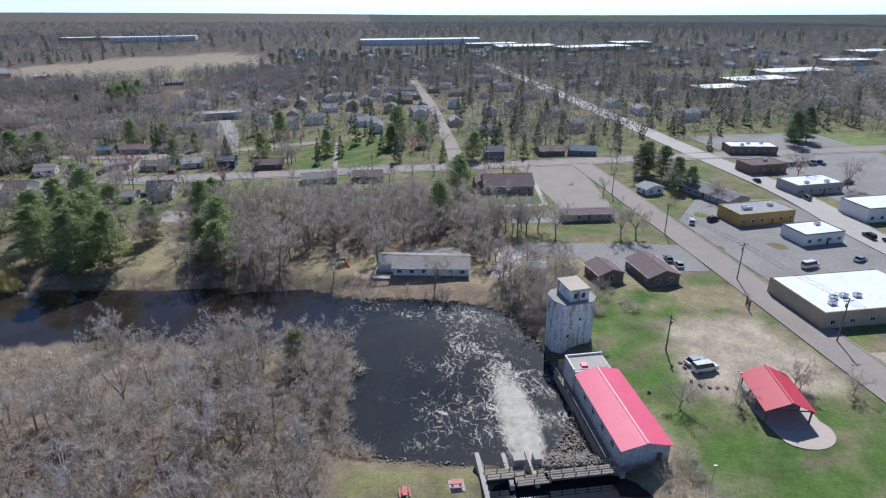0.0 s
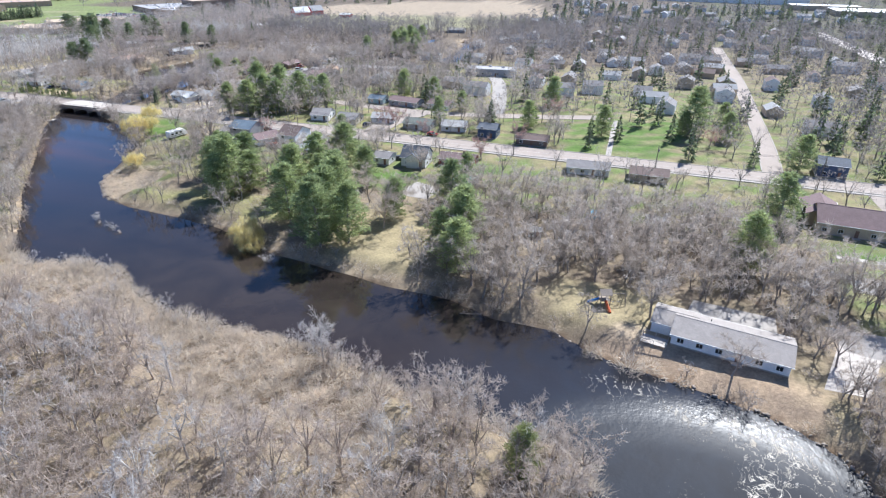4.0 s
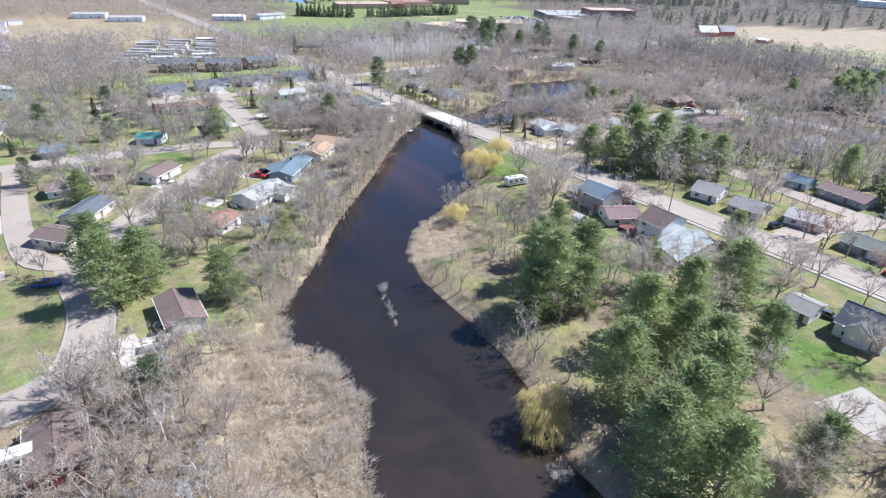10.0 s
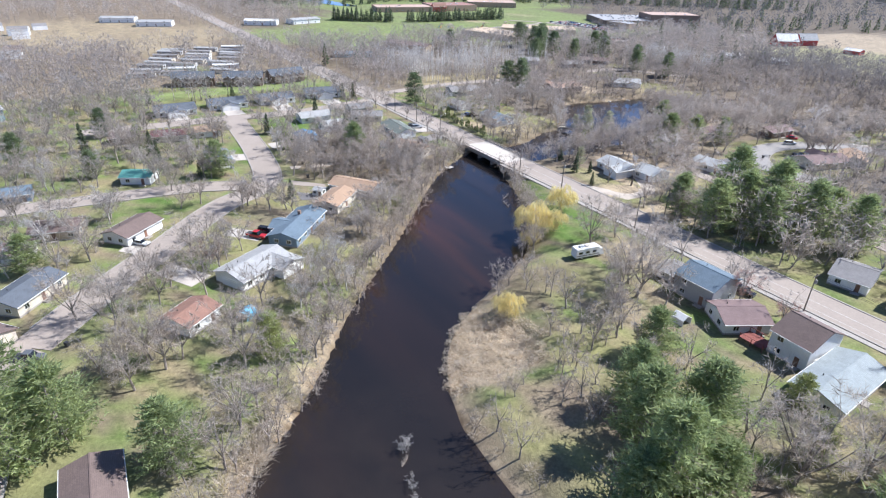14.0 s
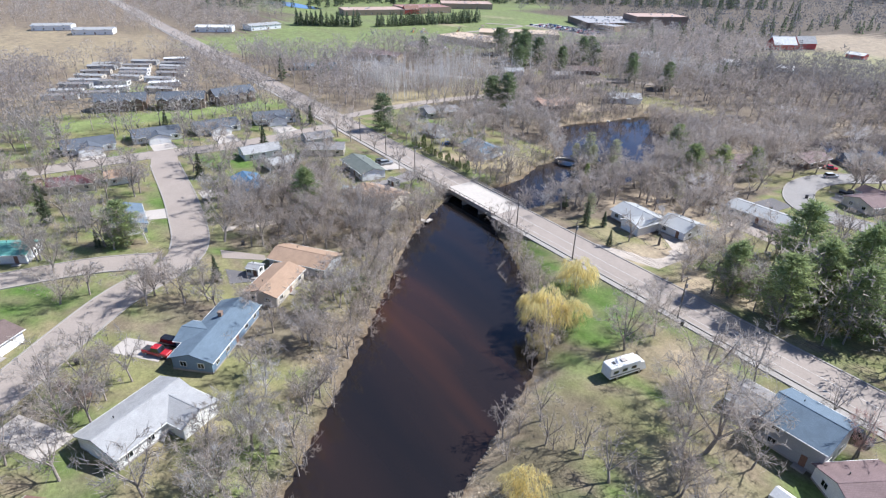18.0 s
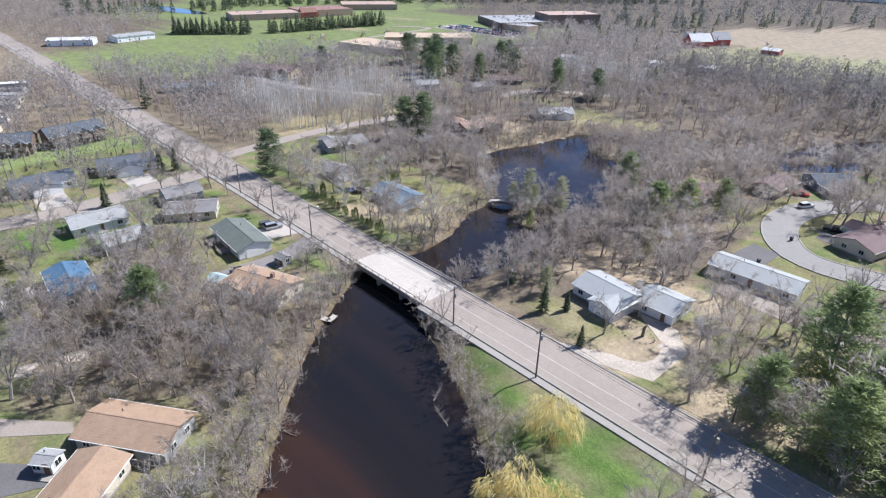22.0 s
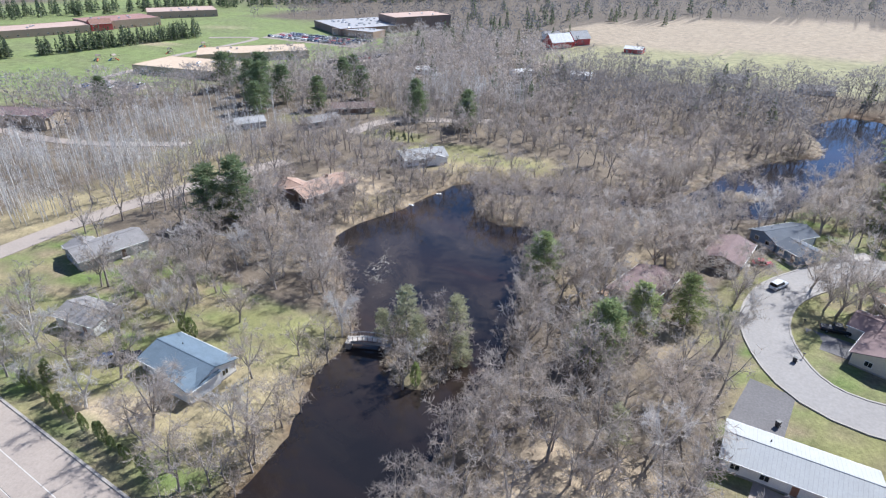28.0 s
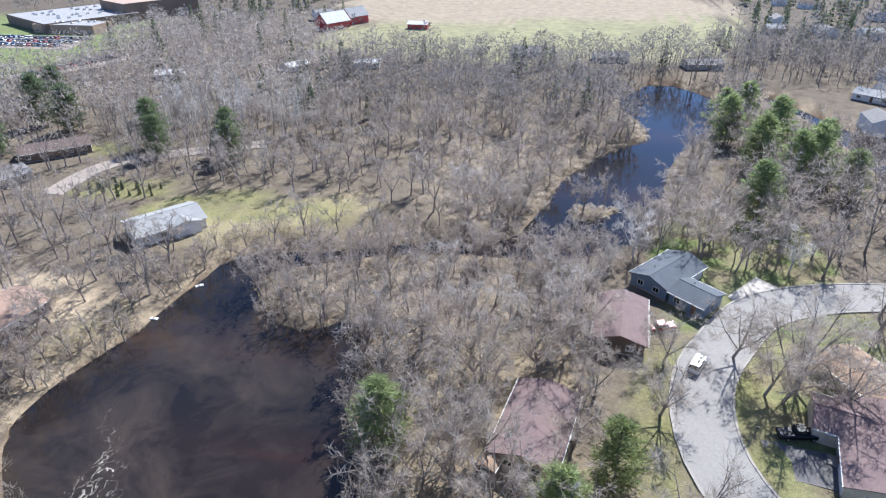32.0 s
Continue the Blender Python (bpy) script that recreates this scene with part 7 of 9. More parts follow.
def footbridge():
    e = thing("footbridge", pose(-275.6, 301.2, 0, 0, 0, 25), "small grey footbridge to the island", "footbridge")
    FOOT.append((-275.6, 301.2, 3.5))
    L = 7.6
    for k in range(18):
        x = -L / 2 + k * L / 18
        z = -2.35 + 0.55 * (1 - (2 * x / L) ** 2)
        part("plank", boxes((x, x + L / 18 - 0.03, -0.8, 0.8, z, z + 0.08)), M_CONC_L, e)
    for s in (-1, 1):
        v = []
        for k in range(9):
            x = -L / 2 + k * L / 8
            z = -2.35 + 0.55 * (1 - (2 * x / L) ** 2)
            part("rail_post", boxes((x - 0.05, x + 0.05, s * 0.78 - 0.05, s * 0.78 + 0.05, z, z + 0.95)), M_TIMBER, e)
            v.append((x, z + 0.95))
        for (xa, za), (xb, zb) in zip(v[:-1], v[1:]):
            part("handrail", tube(bmesh.new(), (xa, s * 0.78, za), (xb, s * 0.78, zb), 0.05, 0.05, 4), M_WHITE, e)
        part("stringer", boxes((-L / 2, L / 2, s * 0.6 - 0.1, s * 0.6 + 0.1, -2.75, -2.3)), M_CONC, e)
    for s in (-1, 1):
        part("abutment", boxes((s * L / 2 - 0.5, s * L / 2 + 0.5, -1.2, 1.2, -5.0, -2.4)), M_CONC, e)


footbridge()


# ---- rocks ----
def rock_geo(seed):
    rng = random.Random(seed)
    g = Geo()
    pts = []
    for k in range(9):
        d = unit(rng)
        pts.append(Vector((d.x, d.y, d.z * 0.7)) * rng.uniform(0.75, 1.1))
    bm = bmesh.new()
    for p in pts:
        bm.verts.new(p)
    r = bmesh.ops.convex_hull(bm, input=bm.verts)
    bm.verts.index_update()
    g.v = [tuple(v.co) for v in bm.verts]
    g.f = [tuple(v.index for v in f.verts) for f in bm.faces]
    g.m = [0] * len(g.f)
    bm.free()
    return g


ROCKS = [rock_geo(400 + s) for s in range(6)]


def rocks(places, label, s0=0.25, s1=0.6, lift=0.05):
    stand("riprap", ROCKS, [M_ROCK], places, label, "rocks", WRNG2, s0, s1, lift)


WRNG2 = random.Random(31)
rr = np.random.RandomState(4)
pile = np.stack([rr.uniform(23.5, 37.5, 1500), rr.uniform(68.5, 84, 1500)], 1)
pile = pile[(pile[:, 0] - 24) > (pile[:, 1] - 69) * 0.75]
bm_pile = prism(bmesh.new(), [(24.5, 68.6), (37, 68.6), (37, 84), (35, 83), (30, 76)], -5.0, -3.75)
me_pile = shared("shoal", bm_pile, M_ROCK)
tagged(new("shoal", me_pile), "low stony shoal below the mill wall", "rocks", kind="structure")
stand("riprap", ROCKS, [M_ROCK], pile, "heap of broken rocks beside the race", "rocks", WRNG2, 0.25, 0.55, 1.7)
edge = smooth_line([(35.5, 92), (34, 110), (30, 121.6), (22, 127.6), (9, 131.6), (-8, 135.6), (-20, 141)], 0.35)
rocks(edge + rr.uniform(-1.1, 1.1, edge.shape), "riprap rocks along the far shore", 0.3, 0.7)
edge = smooth_line([(15, 72.6), (6, 74.5), (-4, 77)], 0.22)
rocks(edge + rr.uniform(-1.0, 1.0, edge.shape), "grey rocks along the grassy dam shore", 0.2, 0.45)
edge = smooth_line([(-264, 236), (-267, 241), (-270, 244.5)], 0.12)
rocks(edge + rr.uniform(-1.3, 1.3, edge.shape), "pale rocks under the bridge end", 0.2, 0.4)
edge = smooth_line([(-250.5, 257), (-251, 262), (-250, 268)], 0.2)
rocks(edge + rr.uniform(-0.8, 0.8, edge.shape), "rocks by the bridge", 0.2, 0.4)
edge = smooth_line([(-190, 203), (-186, 196), (-181, 186)], 0.25)
rocks(edge + rr.uniform(-0.4, 0.4, edge.shape), "line of pale stones along the lawn shore", 0.15, 0.3)
for x, y in ((60, 92), (60, 90.2), (59, 86), (60, 84.4), (63, 83.2), (64.6, 83.0), (49.5, 84), (61.5, 83.6), (67, 81.5)):
    g = ROCKS[WRNG2.randrange(6)]
    o = obj("boulder", [(a * 0.55, b * 0.55, c * 0.5) for a, b, c in g.v], g.f, M_ROCK)
    o.matrix_basis = pose(x, y, -0.8, 0, 0, x * 40)
    tagged(o, "pale boulder edging the gravel car park", "boulder", "boulders round the car park")


# ---- snags and logs ----
def snag(x, y, yaw, L, z, label, seed):
    rng = random.Random(seed)
    e = thing("fallen_log", pose(x, y, z, 0, 0, yaw), label, "log")
    g = Geo()
    p = Vector((-L / 2, 0, 0))
    for k in range(4):
        q = p + Vector((L / 4, rng.uniform(-0.3, 0.3), rng.uniform(-0.05, 0.12)))
        g.tube(p, q, 0.11 - 0.02 * k, 0.09 - 0.02 * k, 5)
        p = q
    o = obj("trunk", g.v, g.f, M_TIMBER, e)
    h = Geo()
    for k in range(70):
        t = rng.uniform(-0.4, 0.5)
        b = Vector((t * L, 0, 0))
        d = Vector((rng.uniform(-0.2, 0.7), rng.uniform(-1, 1), rng.uniform(0.1, 0.9)))
        twig(h, rng, b, d, L * rng.uniform(0.12, 0.35), 0.028, 0)
    obj("branch", h.v, h.f, M_TWIG, e)


for k, (x, y, yaw, L) in enumerate(((-151.2, 152.4, 130, 2.2), (-141.0, 149.4, -30, 2.6), (-36, 142.6, 10, 6.5), (-25, 142.4, 0, 5), (-229, 231.5, 120, 4.5), (-224, 228, 160, 4.5), (-238, 207.8, 30, 3.0), (-280, 214, -15, 9))):
    snag(x, y, yaw, L, WZ + 0.1 if k < 7 else -0.85, "bleached fallen branches in the river" if k < 7 else "long fallen trunk by the house", 60 + k)


# ---- small things of the gardens ----
def wheelie_bin(x, y, yaw):
    e = thing("wheelie_bin", pose(x, y, -0.88, 0, 0, yaw), "dark wheeled rubbish bin by the kerb", "bin", "bins along the streets")
    part("body", loft(bmesh.new(), rect_pts(-0.26, 0.26, 0.26, 0.05), rect_pts(-0.34, 0.34, 0.33, 1.0)), M_DARK, e)
    part("lid", boxes((-0.38, 0.36, -0.35, 0.35, 1.0, 1.09), bevel=0.02), M_DARK, e)
    for s in (-1, 1):
        part("wheel", tube(bmesh.new(), (-0.3, s * 0.3, 0.1), (-0.3, s * 0.36, 0.1), 0.11, 0.11, 8), M_RUBBER, e)


for x, y in ((-164, 102), (-150, 99), (-238, 141), (-233, 138), (-262, 160), (-268, 180), (-281, 183), (-283, 241.5), (-282, 242), (-207, 336), (-208, 317), (-225, 128), (-176, 103), (-205, 110), (-186, 243.2), (-120, 243.4)):
    wheelie_bin(x, y, CRNG.uniform(0, 360))


def mailbox(x, y):
    e = thing("mailbox", pose(x, y, -0.9, 0, 0, CRNG.uniform(-20, 20)), "small mailbox on a post by the kerb", "mailbox", "mailboxes along the streets")
    part("post", boxes((-0.05, 0.05, -0.05, 0.05, -0.2, 1.0)), M_WOODPOLE, e)
    part("box", boxes((-0.25, 0.25, -0.1, 0.1, 1.0, 1.22), bevel=0.04), M_DARK, e)


for x, y in ((-243, 146.5), (-252, 154), (-262, 166.5), (-231, 135), (-206, 108.6), (-186, 102.5), (-300, 178.6), (-320, 180.6), (-205.8, 338), (-206.4, 350)):
    mailbox(x, y)


def playset(x, y, yaw):
    e = thing("play_set", pose(x, y, GZ, 0, 0, yaw), "wooden play set with a blue and an orange slide", "play set")
    FOOT.append((x, y, 4))
    for px in (-1, 1):
        for py in (-1, 1):
            part("post", boxes((px - 0.07, px + 0.07, py - 0.07, py + 0.07, -0.1, 3.0)), M_TIMBER, e)
    part("platform", boxes((-1.1, 1.1, -1.1, 1.1, 1.3, 1.42)), M_TIMBER, e)
    for s in (-1, 1):
        obj("roof_slope", [(-1.3, 0, 3.8), (1.3, 0, 3.8), (1.3, s * 1.3, 2.9), (-1.3, s * 1.3, 2.9), (-1.3, 0, 3.74), (1.3, 0, 3.74), (1.3, s * 1.3, 2.84), (-1.3, s * 1.3, 2.84)], [(0, 1, 2, 3), (7, 6, 5, 4), (3, 2, 6, 7), (0, 3, 7, 4), (1, 5, 6, 2)], M_TIMBER, e)
    part("slide", tube(bmesh.new(), (0, -1.1, 1.4), (0.4, -3.6, 0.1), 0.32, 0.32, 8), mat("orange_plastic", (0.55, 0.12, 0.04), 0.5), e)
    part("slide", tube(bmesh.new(), (-1.1, 0, 1.4), (-3.2, 0.8, 0.1), 0.3, 0.3, 8), mat("blue_plastic", (0.03, 0.2, 0.5), 0.5), e)
    part("swing_beam", tube(bmesh.new(), (1.0, 0, 2.6), (4.4, 0, 2.6), 0.08, 0.08, 6), M_TIMBER, e)
    for s in (-1, 1):
        part("swing_leg", tube(bmesh.new(), (4.4, 0, 2.6), (4.4, s * 1.2, -0.1), 0.07, 0.07, 6), M_TIMBER, e)
    for px in (2.0, 3.2):
        part("swing", boxes((px - 0.25, px + 0.25, -0.1, 0.1, 0.5, 0.56), (px - 0.24, px - 0.22, -0.01, 0.01, 0.56, 2.6), (px + 0.22, px + 0.24, -0.01, 0.01, 0.56, 2.6)), M_DARK, e)


playset(-9.6, 152.0, 20)
for x, y, yaw in ((-589, 430, 40), (-583, 436, 100), (-576, 470, 0), (-579, 498, 70)):
    playset(x, y, yaw)


def tent(x, y, yaw, col, name, label, L=4.0, W=3.4, h=2.3):
    e = thing(name, pose(x, y, GZ, 0, 0, yaw), label, "shelter")
    m = mat(name + "_sheet", col, 0.55, var=0.12)
    for s in (-1, 1):
        obj("roof_sheet", [(-L / 2, 0, h), (L / 2, 0, h), (L / 2, s * W / 2, h * 0.62), (-L / 2, s * W / 2, h * 0.62), (-L / 2, 0, h - 0.05), (L / 2, 0, h - 0.05), (L / 2, s * W / 2, h * 0.62 - 0.05), (-L / 2, s * W / 2, h * 0.62 - 0.05)], [(0, 1, 2, 3), (7, 6, 5, 4), (3, 2, 6, 7), (0, 3, 7, 4), (1, 5, 6, 2)], m, e)
        part("side_sheet", boxes((-L / 2, L / 2, s * W / 2 - 0.03, s * W / 2 + 0.03, 0, h * 0.62)), m, e)
    FOOT.append((x, y, 2.5))


tent(-16, 198, 20, (0.10, 0.36, 0.56), "blue_canopy", "bright blue canopy among the bare trees")
tent(-198.5, 141.5, 126, (0.02, 0.33, 0.58), "blue_canopy", "bright blue canopy behind the rust-roofed house", 3.2, 2.6, 2.0)
tent(-284.5, 217.6, 25, (0.50, 0.62, 0.64), "pale_lean_to", "pale blue lean-to shed beside the tan-roofed house", 4.5, 3.4, 2.6)
tent(-152, 218, 0, (0.75, 0.74, 0.72), "white_canopy", "white canopy in the garden by the road", 3.0, 2.6, 2.2)


def shed(x, y, yaw, L, W, roof, wall, label):
    return house(x, y, yaw, L, W, roof, wall, label, eave=2.0, pitch=0.35, over=0.2, kind="shed")


shed(-241.5, 337.5, 70, 4.0, 2.4, "tan", "brown", "small tan garden shed under bare trees")
shed(-30, 180, 10, 3.4, 2.6, "pale", "white", "small white shed in the woods")
shed(-252.5, 178.0, 40, 3.0, 2.6, "pale", "white", "small white shed behind the tan house")
shed(-283.5, 226.5 + 6, 10, 3.2, 2.4, "grey", "grey", "little grey shed beside the drive")


def deck_stair(x, y, yaw, L, W, h, m, label):
    e = thing("garden_deck", pose(x, y, GZ, 0, 0, yaw), label, "deck")
    n = int(L / 0.4)
    for k in range(n):
        part("board", boxes((-L / 2 + k * L / n, -L / 2 + (k + 0.93) * L / n, -W / 2, W / 2, h - 0.06, h)), m, e)
    for px in (-L / 2 + 0.1, 0, L / 2 - 0.1):
        for py in (-W / 2 + 0.1, W / 2 - 0.1):
            part("post", boxes((px - 0.06, px + 0.06, py - 0.06, py + 0.06, -0.2, h + 0.9)), m, e)
    for py in (-W / 2, W / 2):
        part("rail", boxes((-L / 2, L / 2, py - 0.05, py + 0.05, h + 0.85, h + 0.93)), m, e)


def kayak(x, y, yaw):
    e = thing("kayak", pose(x, y, -0.82, 0, 0, yaw), "green kayak lying on the dark drive", "kayak")
    m = mat("green_plastic", (0.16, 0.26, 0.14), 0.5)
    part("hull", loft(bmesh.new(), [(-1.6, 0, 0.0), (-0.6, -0.3, 0.0), (0.6, -0.3, 0.0), (1.6, 0, 0.0), (0.6, 0.3, 0.0), (-0.6, 0.3, 0.0)], [(-1.9, 0, 0.3), (-0.7, -0.36, 0.26), (0.7, -0.36, 0.26), (1.9, 0, 0.3), (0.7, 0.36, 0.26), (-0.7, 0.36, 0.26)]), m, e)
    part("cockpit", boxes((-0.5, 0.4, -0.22, 0.22, 0.24, 0.3), bevel=0.03), M_DARK, e)


kayak(-252.8, 177.4, 40)
M_REDWOOD = mat("red_deck_stain", (0.24, 0.075, 0.06), 0.8)
deck_stair(-139.5, 224.5, 0, 5, 3.6, 1.0, M_REDWOOD, "red-stained timber deck behind the white house")
deck_stair(-304, 224.4, -3, 4, 2.2, 0.7, M_TIMBER, "grey timber deck behind the white house")
deck_stair(-298, 224.4, -3, 3, 2.2, 0.7, M_TIMBER, "small grey timber deck")
deck_stair(1.0, 138.5 + 3, -10, 5, 3, 0.2, M_CONC_L, "pale patio deck with furniture by the long house")


def picnic(x, y, yaw, m=None):
    e = thing("picnic_table", pose(x, y, -0.95, 0, 0, yaw), "red picnic table on a pale concrete pad", "picnic table")
    m = m or mat("red_table", (0.5, 0.04, 0.05), 0.5)
    part("tabletop", boxes((-0.9, 0.9, -0.38, 0.38, 0.72, 0.78)), m, e)
    for s in (-1, 1):
        part("bench", boxes((-0.9, 0.9, s * 0.75 - 0.13, s * 0.75 + 0.13, 0.42, 0.47)), m, e)
        part("leg", boxes((s * 0.6 - 0.05, s * 0.6 + 0.05, -0.8, 0.8, 0.36, 0.42), (s * 0.6 - 0.05, s * 0.6 + 0.05, -0.06, 0.06, 0, 0.72)), M_DARK, e)


slab("pavement", [(8.8, 65), (11.2, 65), (11.2, 67.4), (8.8, 67.4)], -0.93, M_CONC_L, "small concrete pad under a picnic table")
picnic(10, 66.2, 0)
picnic(2, 65.6, 90)


def board_sign(x, y, yaw):
    e = thing("notice_board", pose(x, y, -0.95, 0, 0, yaw), "brown timber sign frame beside the street", "sign")
    for s in (-1.4, 1.4):
        part("post", boxes((s - 0.12, s + 0.12, -0.12, 0.12, -0.2, 2.6)), M_WOODPOLE, e)
    part("panel", boxes((-1.3, 1.3, -0.05, 0.05, 0.7, 2.0)), M_BRICK, e)
    part("text_bar", boxes((-1.0, 1.0, -0.07, -0.05, 1.5, 1.7), (-0.8, 0.8, -0.07, -0.05, 1.1, 1.25)), M_CREAM, e)
    part("beam", boxes((-1.6, 1.6, -0.1, 0.1, 2.4, 2.6)), M_WOODPOLE, e)


board_sign(87.5, 111.5, 70)
POLES.clear()
for x, y, h in ((94.0, 126, 10.5), (97.5, 95, 10.5), (91, 160, 10), (90, 200, 10), (99.5, 60, 10)):
    utility_pole(x, y, h, 90)
for a, b in ((4, 1), (1, 0), (0, 2), (2, 3)):
    wires(POLES[a], POLES[b])
utility_pole(59.5, 97, 8.5, 20, label="old utility pole beside the gravel car park")
utility_pole(-190, 259.5, 8.5, 0, label="leaning utility pole under the pines")
for x, y in ((64.2, 79.5), (47, 59)):
    e = thing("lamp_post", pose(x, y, GZ), "slim lamp post in the park", "lamp post")
    part("post", tube(bmesh.new(), (0, 0, -0.2), (0, 0, 6), 0.08, 0.05, 8), M_CHROME, e)
    part("lamp_head", boxes((-0.3, 0.3, -0.12, 0.12, 6.0, 6.15), bevel=0.03), M_CHROME, e)
# garden ring with edging stones
for k in range(18):
    a = 6.283 * k / 18
    g = ROCKS[k % 6]
    o = obj("edging_stone", [(p * 0.22, q * 0.22, r * 0.2) for p, q, r in g.v], g.f, M_ROCK)
    o.matrix_basis = pose(-212.3 + 3.2 * math.cos(a), 269.3 + 2.4 * math.sin(a), -0.85)
    tagged(o, "grey edging stone of a round garden bed", "stone", "stones of the garden ring")
e = thing("tree_stump", pose(-211.6, 269.6, -0.95), "dark upright carved tree stump in the garden ring", "stump")
part("stem", tube(bmesh.new(), (0, 0, -0.1), (0.1, 0, 2.2), 0.35, 0.28, 8), M_WOODPOLE, e)
part("crown_knot", tube(bmesh.new(), (0.1, 0, 2.1), (0.35, 0.2, 2.6), 0.3, 0.12, 7), M_WOODPOLE, e)
# a white float on the river and a pale boat hull at the pond's edge
e = thing("river_float", pose(-187.5, 201.5, WZ + 0.1), "small white float drifting on the river", "float")
part("hull", boxes((-0.5, 0.5, -0.35, 0.35, -0.15, 0.15), bevel=0.08), M_WHITE, e)
part("handle", tube(bmesh.new(), (-0.3, 0, 0.15), (0.3, 0, 0.25), 0.04, 0.04, 6), M_DARK, e)
for k, (x, y) in enumerate(((-307.5, 360.5), (-305.2, 372))):
    e = thing("pond_raft", pose(x, y, WZ + 0.1, 0, 0, 40 * k), "white float moored at the pond's edge", "float")
    part("hull", boxes((-0.8, 0.8, -0.4, 0.4, -0.15, 0.15), bevel=0.1), M_WHITE, e)
    part("seat", boxes((-0.2, 0.2, -0.35, 0.35, 0.15, 0.22)), M_TIMBER, e)

# ---- more cars on the shop car parks ----
for k in range(20):
    r, i = divmod(k, 10)
    car((196 if r else 172) + i * (3.1 if r else 2.9) + CRNG.uniform(-0.3, 0.3), (172 if r else 228) + CRNG.uniform(-0.6, 0.6), 90 + CRNG.uniform(-4, 4), CRNG.choice(("sedan", "suv", "suv", "pickup")), CRNG.choice(("white", "black", "red", "silver", "blue", "grey")), label="car parked in a row by the shops", group="cars by the shops", simple=True)

for x, y, yaw, kind, colour in ((-238.5, 80.5, 95, "suv", "silver"), (-234.6, 80.3, 88, "pickup", "white"), (-230.6, 80.6, 92, "sedan", "grey"), (-200, 81.3, 12, "sedan", "white"), (-258.5, 82, 85, "suv", "black")):
    car(x, y, yaw, kind, colour, label="%s %s parked by a small house" % (colour, {"suv": "SUV"}.get(kind, kind)))

